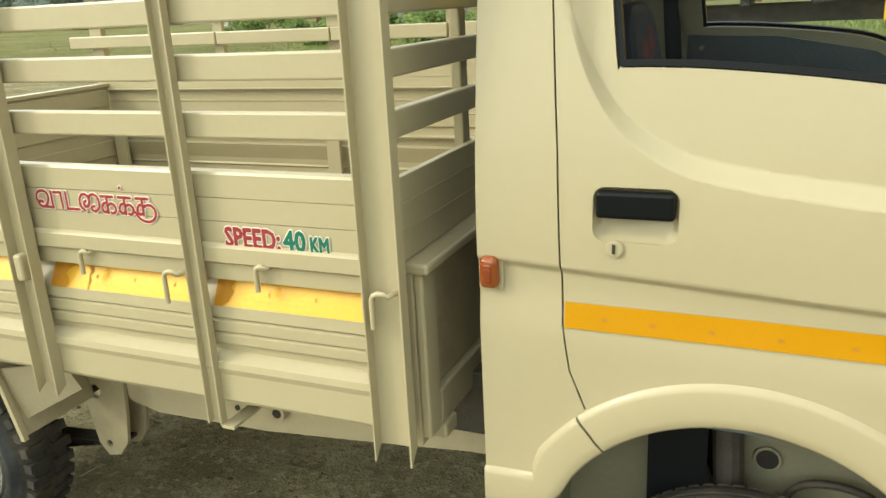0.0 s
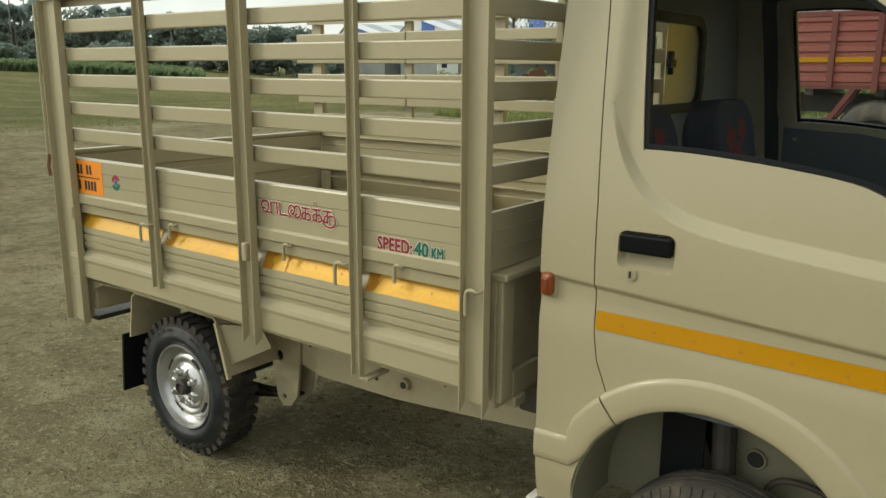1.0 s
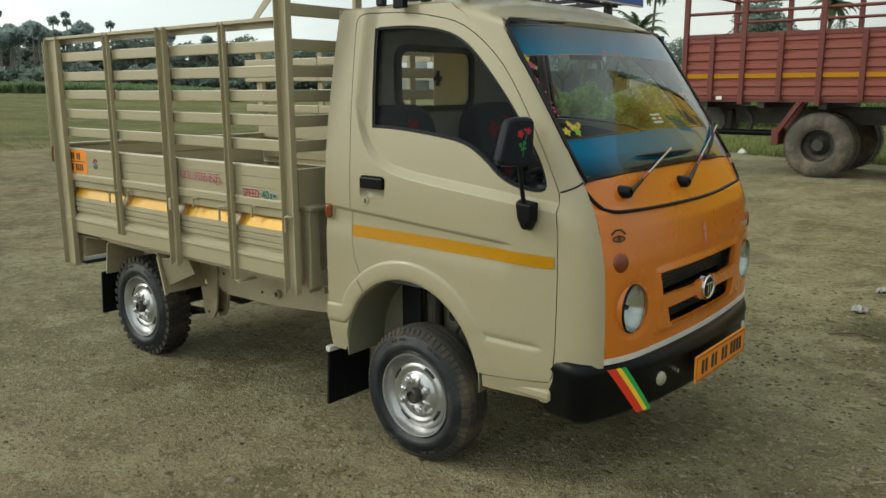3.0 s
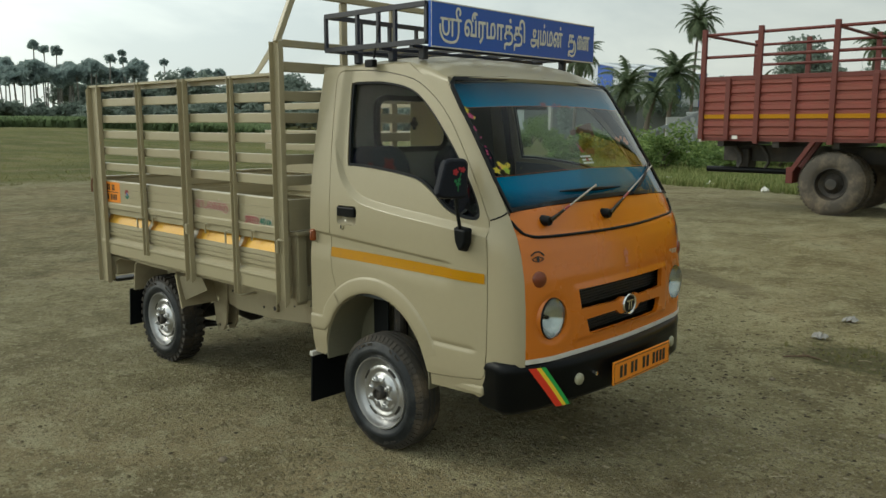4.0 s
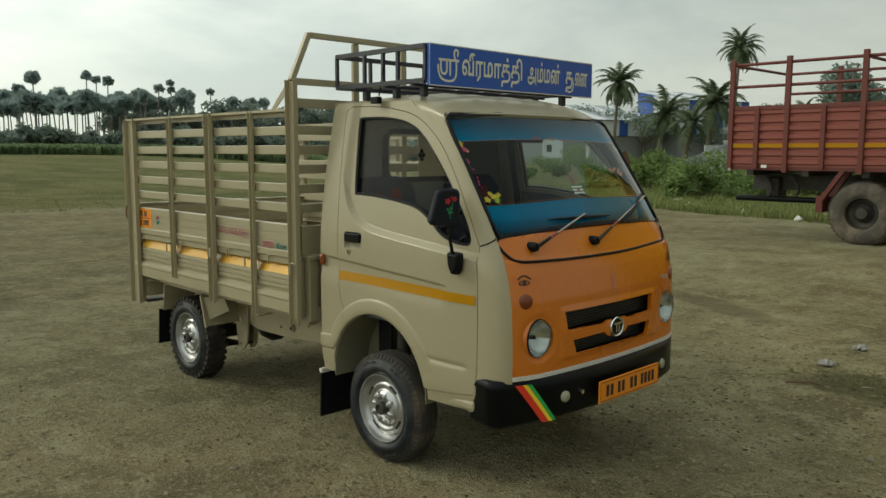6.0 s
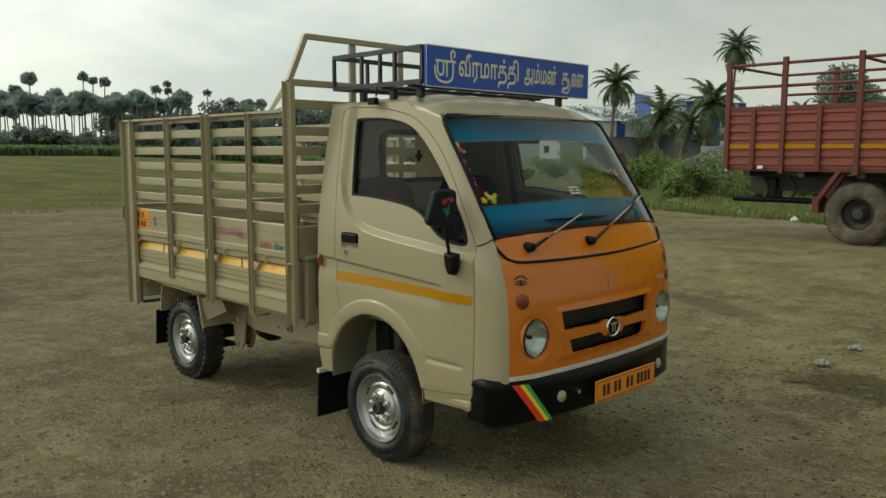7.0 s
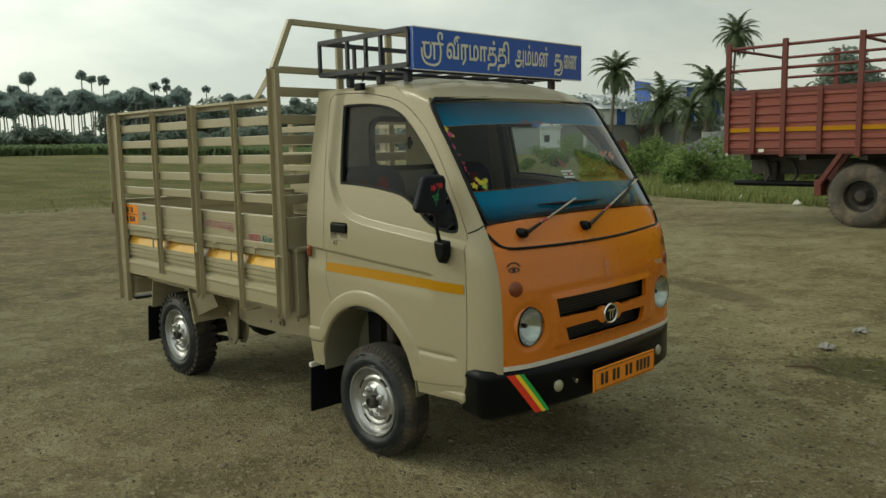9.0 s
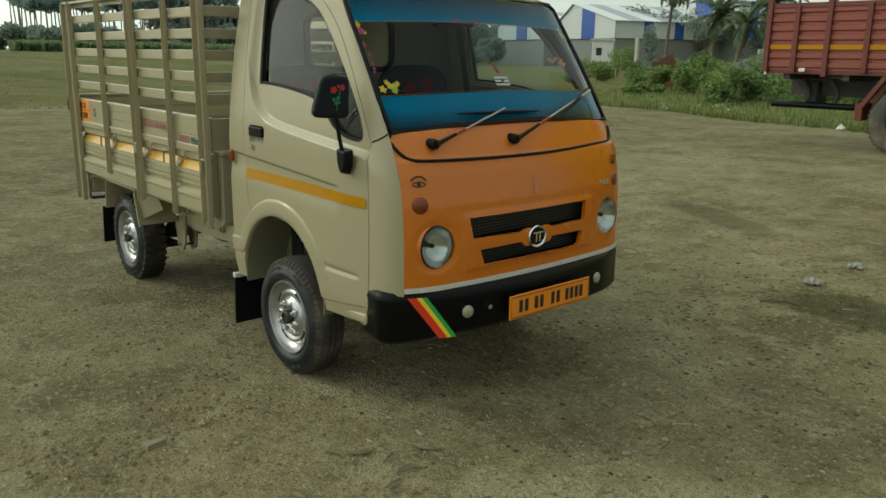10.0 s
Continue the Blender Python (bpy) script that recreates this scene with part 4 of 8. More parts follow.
face_out = [(-0.664, 0.585), (0.664, 0.585), (0.664, 0.80), (0.664, 1.0), (0.662, 1.150), (0.64, 1.180), (0.3, 1.200), (0.0, 1.205), (-0.3, 1.200), (-0.64, 1.180), (-0.662, 1.150), (-0.664, 1.0), (-0.664, 0.80)]


def face_surf(y, z):
    dish = sum(0.005 * smoothstep(0.112, 0.092, math.hypot(abs(y) - HEAD_Y, z - HEAD_Z)) for _ in (0,))
    lip = 0.012 * smoothstep(1.080, 1.070, z - 0.010 * (y / 0.6) ** 2)
    bulge = 0.006 * smoothstep(0.41, 0.385, abs(y)) * smoothstep(0.618, 0.636, z) * smoothstep(0.866, 0.848, z) + 0.006 * smoothstep(0.10, 0.05, math.hypot(y + 0.012, z - 0.727))
    return (front_x(y, z) - dish + lip - 0.012 + bulge, y, z)


part("front_panel", panel(face_out, [UP_GRILLE, LOW_GRILLE, circle(-HEAD_Y, HEAD_Z, 0.083), circle(HEAD_Y, HEAD_Z, 0.083)], face_surf, 0.012), ORANGE, truck, "glossy orange front panel", smooth=True, thick=0.02)
# dark mesh behind the openings
bm = bmesh.new()
for z0, z1, yy in ((0.752, 0.846, 0.385), (0.632, 0.714, 0.34)):
    box(bm, 0.816, 0.824, -yy, yy, z0 - 0.01, z1 + 0.01)
part("grille_backing", bm, RUBBER, truck)
bm = bmesh.new()
for z0, z1, yy in ((0.756, 0.846, 0.38), (0.634, 0.712, 0.33)):
    k = 0
    z = z0
    while z < z1:
        bar(bm, (0.837, -yy, z), (0.837, yy, z), 0.006, 0.004)
        z += 0.013
        k += 1
    for j in range(int(2 * yy / 0.016)):
        bar(bm, (0.835, -yy + 0.016 * j, z0), (0.835, -yy + 0.016 * j, z1), 0.005, 0.005)
part("grille_mesh", bm, mat("grey_mesh", (0.035, 0.035, 0.032), 0.4, vary=0.2), truck, "black honeycomb grille")
# round emblem as plain shapes
em = turned([(0.0, 0.004), (0.045, 0.004), (0.050, 0.008), (0.055, 0.009), (0.058, 0.004), (0.058, -0.02)], 40, "x")
bmesh.ops.translate(em, verts=em.verts[:], vec=(front_x(0, 0.727) + 0.013, -0.012, 0.727))
for v in em.verts:
    v.co.x += 0.0
emblem = part("emblem", em, CHROME, truck, "round chrome emblem", smooth=False)
ex = front_x(0, 0.727) + 0.0165
part("emblem_disc", panel(circle(-0.012, 0.727, 0.045), [], lambda y, z: (ex + 0.002, y, z), 0.2), BLACK, emblem)
part("emblem_bars", boxes((ex + 0.003, ex + 0.005, -0.044, 0.020, 0.742, 0.751), (ex + 0.003, ex + 0.005, -0.027, -0.018, 0.696, 0.742), (ex + 0.003, ex + 0.005, -0.006, 0.003, 0.696, 0.742)), CHROME, emblem)
emblem.matrix_local = Matrix.Translation((0, 0, 0.727)) @ Matrix.Diagonal((1, 0.97, 0.83, 1)) @ Matrix.Translation((0, 0, -0.727))
# rubber line across the face, under the screen
line = [face_surf(y, z) for y, z in smooth_line([(-0.660, 1.146), (-0.642, 1.112), (-0.605, 1.084), (-0.50, 1.077), (-0.16, 1.072), (0.15, 1.074), (0.48, 1.085), (0.60, 1.092), (0.640, 1.118), (0.658, 1.150)], 6)]
part("front_seam", tube(bmesh.new(), [(x + 0.004, y, z) for x, y, z in line], 0.0065, 6), RUBBER, truck)
# pale strip along the lower edge
strip = [(-0.664, 0.566), (0.664, 0.566), (0.664, 0.586), (-0.664, 0.586)]
part("lower_strip", panel(strip, [], lambda y, z: (front_x(y, z) + 0.003, y, z), 0.04), WHITE, truck, smooth=True, thick=0.02)
for s in (-1, 1):
    # round headlamp
    hx = front_x(HEAD_Y, HEAD_Z) - 0.012
    lamp = part("headlamp", turned([(0.0, -0.055), (0.035, -0.050), (0.060, -0.030), (0.078, 0.0), (0.080, 0.008)], 40, "x"), HEADGLASS, truck, "round clear headlamp", smooth=True)
    ang = radians(-1 * s)
    lm = Matrix.Translation((hx, s * HEAD_Y, HEAD_Z)) @ Matrix.Rotation(ang * -1, 4, "Z")
    lamp.matrix_local = lm @ Matrix.Diagonal((1, 0.95, 1.06, 1))
    bz = part("headlamp_rim", turned([(0.078, 0.004), (0.0805, 0.008), (0.0825, 0.004), (0.0825, -0.001)], 40, "x"), RUBBER, lamp, smooth=True)
    part("headlamp_skirt", turned([(0.0825, -0.001), (0.0855, -0.004), (0.090, -0.014), (0.094, -0.034)], 40, "x"), ORANGE, lamp, "orange lamp surround", smooth=True)
    gl = part("headlamp_lens", turned([(0.079, 0.006), (0.060, 0.014), (0.030, 0.019), (0.0, 0.020)], 40, "x"), CLEAR, lamp, smooth=True)
    gl.visible_shadow = False
    part("headlamp_bulb", turned([(0.0, -0.018), (0.007, -0.019), (0.010, -0.026), (0.010, -0.046)], 16, "x"), BLACK, lamp)
    # round indicator
    ind = part("indicator", turned([(0.034, -0.012), (0.034, 0.006), (0.028, 0.013), (0.0, 0.016)], 28, "x"), LAMP_BROWN, truck, "round amber indicator", smooth=True)
    ind.matrix_local = Matrix.Translation((front_x(0.597, 0.910) - 0.006, s * 0.597, 0.910)) @ Matrix.Rotation(radians(24 * s), 4, "Z")
    # eye-shaped sticker: brow, outline and iris
    e = lambda y, z, s=s: (front_x(y, z) + 0.004, y, z)
    cy, cz = s * 0.597, 0.992
    bm = ring_strip(smooth_loop([(cy - 0.026, cz), (cy, cz + 0.011), (cy + 0.026, cz), (cy, cz - 0.009)], 5), e, 0.004, 0.0015)
    eye = part("eye_sticker", bm, INK, truck, "painted eye sticker")
    part("brow", ring_strip([(cy - 0.030, cz + 0.016), (cy - 0.010, cz + 0.030), (cy + 0.012, cz + 0.030), (cy + 0.032, cz + 0.014)], e, 0.006, 0.0015, closed=False), INK, eye)
    part("iris", panel(circle(cy, cz + 0.001, 0.008, 14), [], e, 0.1), INK, eye)
# small faded emblem sticker in the middle of the face, and a badge
e = lambda y, z: (front_x(y, z) + 0.003, y, z)
bm = bmesh.new()
for a, c, d, f in ((0, 0.90, 0.020, 0.006), (0, 0.925, 0.010, 0.030), (-0.012, 0.955, 0.006, 0.022), (0.012, 0.955, 0.006, 0.022), (0, 0.965, 0.006, 0.030), (0, 0.875, 0.005, 0.018)):
    m = panel([(a - d, c - f / 2), (a + d, c - f / 2), (a + d, c + f / 2), (a - d, c + f / 2)], [], e, 0.2)
    tmp = bpy.data.meshes.new("t")
    m.to_mesh(tmp)
    m.free()
    bm.from_mesh(tmp)
    bpy.data.meshes.remove(tmp)
part("face_sticker", bm, mat("faded_pink_sticker", (0.55, 0.20, 0.13), 0.5), truck, "small faded pink sticker")
bm = bmesh.new()
for k in range(3):
    box(bm, front_x(0.5, 0.905) + 0.001, front_x(0.5, 0.905) + 0.0035, 0.455 + 0.026 * k, 0.474 + 0.026 * k, 0.898, 0.920)
part("badge", bm, mat("badge_grey", (0.45, 0.33, 0.22), 0.4), truck)

# bumper: black, wrapping round the corners
bm = bmesh.new()
plan = []
for i in range(49):
    y = -0.745 + 1.49 * i / 48
    u = abs(y) / 0.745
    x = 0.955 - 0.10 * u ** 2 - 0.039 * max(0, (u - 0.6) / 0.27) ** 1.5
    plan.append((x, y))
plan = [(0.620, -0.716), (0.67, -0.727), (0.72, -0.737), (0.76, -0.743)] + [p for p in plan if p[0] > 0.79] + [(0.76, 0.743), (0.72, 0.737), (0.67, 0.727), (0.620, 0.716)]
prof = [(-0.055, 0.562), (-0.022, 0.563), (-0.012, 0.552), (-0.006, 0.528), (-0.010, 0.520), (-0.008, 0.40), (-0.03, 0.378), (-0.07, 0.376)]
rows = []
for i, (x, y) in enumerate(plan):
    a, b = Vector(plan[max(0, i - 1)]), Vector(plan[min(len(plan) - 1, i + 1)])
    t = (b - a).normalized()
    nx, ny = t.y, -t.x
    low = -0.024 * smoothstep(0.45, 0.72, abs(y))
    rows.append([bm.verts.new((x + nx * o, y + ny * o, z + (low if z < 0.42 else 0))) for o, z in prof])
for p, q in zip(rows, rows[1:]):
    for i in range(len(prof) - 1):
        bm.faces.new((p[i], p[i + 1], q[i + 1], q[i]))
bmesh.ops.recalc_face_normals(bm, faces=bm.faces[:])
bumper = part("bumper", bm, BLACK, truck, "satin black bumper", smooth=True, thick=0.006)
bumper.modifiers["thickness"].offset = 0


def bump_x(y):
    u = abs(y) / 0.745
    return 0.955 - 0.10 * u ** 2 - 0.039 * max(0, (u - 0.6) / 0.27) ** 1.5 - 0.004


for colour, m, y0, y1 in (("red", STRIPE_RED, 0.655, 0.622), ("yellow", YELLOW, 0.622, 0.603), ("green", LIME, 0.603, 0.584)):
    quad = [(-y0, 0.548), (-y1, 0.548), (0.120 - y1, 0.372), (0.120 - y0, 0.372)]
    part("bumper_stripe", panel(quad, [], lambda y, z: (bump_x(y) + 0.002, y, z), (0.02, 0.012)), m, bumper, colour + " diagonal stripe")
for s in (-1, 1):
    fog = part("bumper_lamp", turned([(0.026, -0.01), (0.026, 0.004), (0.020, 0.010), (0.0, 0.012)], 24, "x"), mat("milky_lens", (0.33, 0.32, 0.22), 0.3, vary=0.1, coat=0.4), truck, "small milky round lamp", smooth=True)
    fog.matrix_local = Matrix.Translation((bump_x(0.395) - 0.003, s * 0.41, 0.468)) @ Matrix.Rotation(radians(10 * s), 4, "Z")
    bolt = part("bumper_bolt", turned([(0.011, -0.008), (0.011, 0.006), (0.0, 0.007)], 6, "x"), CHROME, truck)
    bolt.matrix_local = Matrix.Translation((bump_x(0.305) - 0.002, s * 0.30, 0.470))
# front plate, with bars for its writing
PX = 0.972
plate = part("number_plate", boxes((PX - 0.008, PX, -0.218, 0.292, 0.400, 0.505)), PLATE, truck, "orange number plate with dark writing", bevel=0.002)
bm = ring_strip([(-0.210, 0.408), (0.284, 0.408), (0.284, 0.497), (-0.210, 0.497)], lambda y, z: (PX + 0.001, y, z), 0.003, 0.001)
part("plate_border", bm, INK, plate)
for a in (-0.165, -0.130, -0.070, -0.036, 0.035, 0.070, 0.128, 0.160, 0.192, 0.224):
    part("plate_bar", boxes((PX + 0.001, PX + 0.002, a, a + 0.021, 0.426, 0.480)), INK, plate)

# windscreen with its printed films
SCREEN_OUT = [(-0.645, 1.186), (-0.3, 1.205), (0.0, 1.210), (0.3, 1.205), (0.645, 1.186), (0.650, 1.30), (0.643, 1.45), (0.635, 1.60), (0.626, 1.700), (0.60, 1.722), (0.30, 1.733), (0.0, 1.737), (-0.30, 1.733), (-0.60, 1.722), (-0.626, 1.700), (-0.635, 1.60), (-0.643, 1.45), (-0.650, 1.30)]
on_screen = lambda y, z: (front_x(y, z) - 0.006, y, z)
ws = part("windscreen", panel(SCREEN_OUT, [], on_screen, 0.05), SCREEN, truck, "clear windscreen with blue printed bands", smooth=True)
ws.visible_shadow = False
part("windscreen_seal", ring_strip(SCREEN_OUT, lambda y, z: (front_x(y, z) - 0.004, y, z), 0.018, 0.012), RUBBER, truck)


def film(name, z0, z1, dark, light):
    """A printed band that runs from dark to light upwards or downwards between two heights."""
    m = bpy.data.materials.new(name)
    m.use_nodes = True
    n, l = m.node_tree.nodes, m.node_tree.links
    tc, sp, mr, mx = n.new("ShaderNodeTexCoord"), n.new("ShaderNodeSeparateXYZ"), n.new("ShaderNodeMapRange"), n.new("ShaderNodeMixRGB")
    ns = n.new("ShaderNodeTexNoise")
    ns.inputs["Scale"].default_value = 9
    ad = n.new("ShaderNodeMath")
    ad.operation = "MULTIPLY_ADD"
    ad.inputs[1].default_value = 0.03
    l.new(tc.outputs["Object"], sp.inputs[0])
    l.new(tc.outputs["Object"], ns.inputs["Vector"])
    l.new(ns.outputs["Fac"], ad.inputs[0])
    l.new(sp.outputs["Z"], ad.inputs[2])
    l.new(ad.outputs[0], mr.inputs["Value"])
    mr.inputs["From Min"].default_value, mr.inputs["From Max"].default_value = z0, z1
    mx.inputs["Color1"].default_value, mx.inputs["Color2"].default_value = (*dark, 1), (*light, 1)
    l.new(mr.outputs["Result"], mx.inputs["Fac"])
    b = n["Principled BSDF"]
    l.new(mx.outputs["Color"], b.inputs["Base Color"])
    b.inputs["Roughness"].default_value, b.inputs["Specular IOR Level"].default_value = 0.6, 0.05
    return m


off_screen = lambda d: (lambda y, z: (front_x(y, z) - 0.006 + d, y, z))
TOP_FILM = film("blue_top_film", 1.725, 1.612, (0.0008, 0.034, 0.064), (0.0004, 0.190, 0.340))
LOW_FILM = film("blue_low_film", 1.212, 1.285, (0.001, 0.024, 0.045), (0.0005, 0.185, 0.335))
part("top_film", panel([(-0.630, 1.600), (0.0, 1.618), (0.630, 1.600), (0.622, 1.700), (0.0, 1.730), (-0.622, 1.700)], [], off_screen(-0.006), 0.05), TOP_FILM, ws, "blue printed sun band", smooth=True)
part("low_film", panel([(-0.640, 1.196), (0.0, 1.216), (0.640, 1.196), (0.645, 1.315), (0.0, 1.332), (-0.645, 1.315)], [], off_screen(-0.006), 0.05), LOW_FILM, ws, "blue printed lower band", smooth=True)
bm = ring_strip([(-0.642 + 1.284 * i / 24, 1.317 + 0.017 * (1 - (1 - i / 12) ** 2)) for i in range(25)], off_screen(-0.004), 0.005, 0.0010, closed=False)
part("low_film_line", bm, mat("orange_line", (0.75, 0.16, 0.02), 0.4), ws)
bm = ring_strip([(-0.630 + 1.26 * i / 24, 1.597 + 0.017 * (1 - (1 - i / 12) ** 2)) for i in range(25)], off_screen(-0.004), 0.004, 0.0010, closed=False)
part("top_film_line", bm, mat("orange_line", (0.75, 0.16, 0.02), 0.4), ws)
# flower stickers in the corners: yellow and pink blossoms
rng = random.Random(7)
PINK = mat("pink_sticker", (0.60, 0.05, 0.16), 0.4)
for cy, cz, n, w, h in ((-0.605, 1.585, 7, 0.022, 0.028), (-0.590, 1.350, 9, 0.050, 0.022), (0.60, 1.585, 6, 0.030, 0.025), (0.615, 1.36, 6, 0.022, 0.022)):
    for _ in range(n):
        a, c, r = cy + rng.uniform(-w, w) * 0.8, cz + rng.uniform(-h, h), rng.uniform(0.007, 0.013)
        if abs(a) > 0.622:
            continue
        fl = [(a + r * (1 + 0.35 * math.cos(5 * t)) * math.cos(t), c + r * (1 + 0.35 * math.cos(5 * t)) * math.sin(t)) for t in (2 * math.pi * k / 20 for k in range(20))]
        part("flower_sticker", panel(fl, [], off_screen(-0.0022 - 0.0008 * rng.random()), 0.3), rng.choice((YELLOW, YELLOW, YELLOW, mat("yellow_green_sticker", (0.40, 0.50, 0.03), 0.4), PINK)), ws)
for _ in range(10):
    a, c = -0.627 + rng.uniform(0, 0.016), rng.uniform(1.38, 1.58)
    part("flower_sticker", panel(circle(a, c, rng.uniform(0.003, 0.0055), 8), [], off_screen(-0.0025), 0.3), PINK, ws)
for _ in range(9):
    a, c = 0.610 + rng.uniform(-0.02, 0.012), rng.uniform(1.38, 1.60)
    part("flower_sticker", panel(circle(a, c, rng.uniform(0.005, 0.011), 8), [], off_screen(-0.0025), 0.3), mat("purple_sticker", (0.10, 0.03, 0.20), 0.4), ws)
for _ in range(14):
    a, c = rng.uniform(-0.13, 0.10), 1.612 + rng.uniform(-0.006, 0.014)
    part("flower_sticker", panel(circle(a, c, rng.uniform(0.004, 0.009), 7), [], off_screen(-0.0026), 0.3), RED, ws)
# striped forehead-mark sticker: white bars and a red flame
for k in range(3):
    part("bar_sticker", panel(rounded(-0.045, 0.040, 1.352 + 0.014 * k, 1.360 + 0.014 * k, 0.003, 2), [], off_screen(-0.0025), 0.3), mat("white_sticker", (0.75, 0.74, 0.72), 0.4), ws, "white striped sticker")
part("flame_sticker", panel([(-0.018, 1.402), (0.006, 1.400), (0.000, 1.425), (-0.024, 1.452)], [], off_screen(-0.0025), 0.3), RED, ws, "red flame sticker")
part("flame_sticker", panel(circle(0.0, 1.370, 0.011, 12), [], off_screen(-0.002), 0.3), RED, ws)
for k in range(8):
    a, c = 0.43 + rng.uniform(-0.055, 0.055), 1.450 + rng.uniform(-0.018, 0.018)
    part("leaf_sticker", panel([(a - 0.02, c), (a, c - 0.007), (a + 0.02, c + 0.008), (a, c + 0.012)], [], off_screen(-0.0025), 0.3), mat("rust_sticker", (0.55, 0.15, 0.03), 0.4), ws)

# wipers
for y, tip in ((-0.500, (-0.08, 1.262)), (-0.080, (0.575, 1.322))):
    wp = part("wiper", turned([(0.0, 0.030), (0.018, 0.028), (0.022, 0.015), (0.022, -0.015)], 20, "x"), BLACK, truck, "black wiper with a grey arm", smooth=True)
    wm = Matrix.Translation((front_x(y, 1.138) - 0.006, y, 1.138))
    wp.matrix_local = wm
    inv = wm.inverted()
    a = Vector((front_x(y, 1.138) + 0.020, y, 1.138))
    b = Vector((front_x(*tip) + 0.022, *tip))
    m = a.lerp(b, 0.28)
    part("wiper_arm", tube(bmesh.new(), [inv @ a, inv @ m], [0.011, 0.006], 6), BLACK, wp)
    part("wiper_rod", tube(bmesh.new(), [inv @ m, inv @ b], 0.0042, 6), mat("grey_steel", (0.42, 0.42, 0.42), 0.3, metal=0.8), wp, "grey steel wiper rod")
    c = a.lerp(b, 0.34)
    part("wiper_band", tube(bmesh.new(), [inv @ a.lerp(b, 0.30), inv @ a.lerp(b, 0.40)], 0.0062, 6), RED, wp)
    way = Vector((0, 0.62, 0.20 if y < -0.2 else 0.55)).normalized() if y < -0.2 else (b - a).normalized()
    if y < -0.2:
        b0, b1 = Vector((front_x(-0.335, 1.247) + 0.006, -0.335, 1.247)), Vector((front_x(0.135, 1.243) + 0.006, 0.135, 1.243))
    else:
        b0, b1 = Vector((front_x(0.22, 1.205) + 0.008, 0.22, 1.205)), Vector((front_x(0.60, 1.335) + 0.006, 0.60, 1.335))
    bm = bmesh.new()
    tube(bm, [inv @ b0.lerp(b1, t) + Vector((0.012 * (1 - (2 * t - 1) ** 2), 0, 0)) for t in (0, 0.25, 0.5, 0.75, 1)], [0.003, 0.007, 0.009, 0.007, 0.003], 6)
    part("wiper_blade", bm, RUBBER, wp)

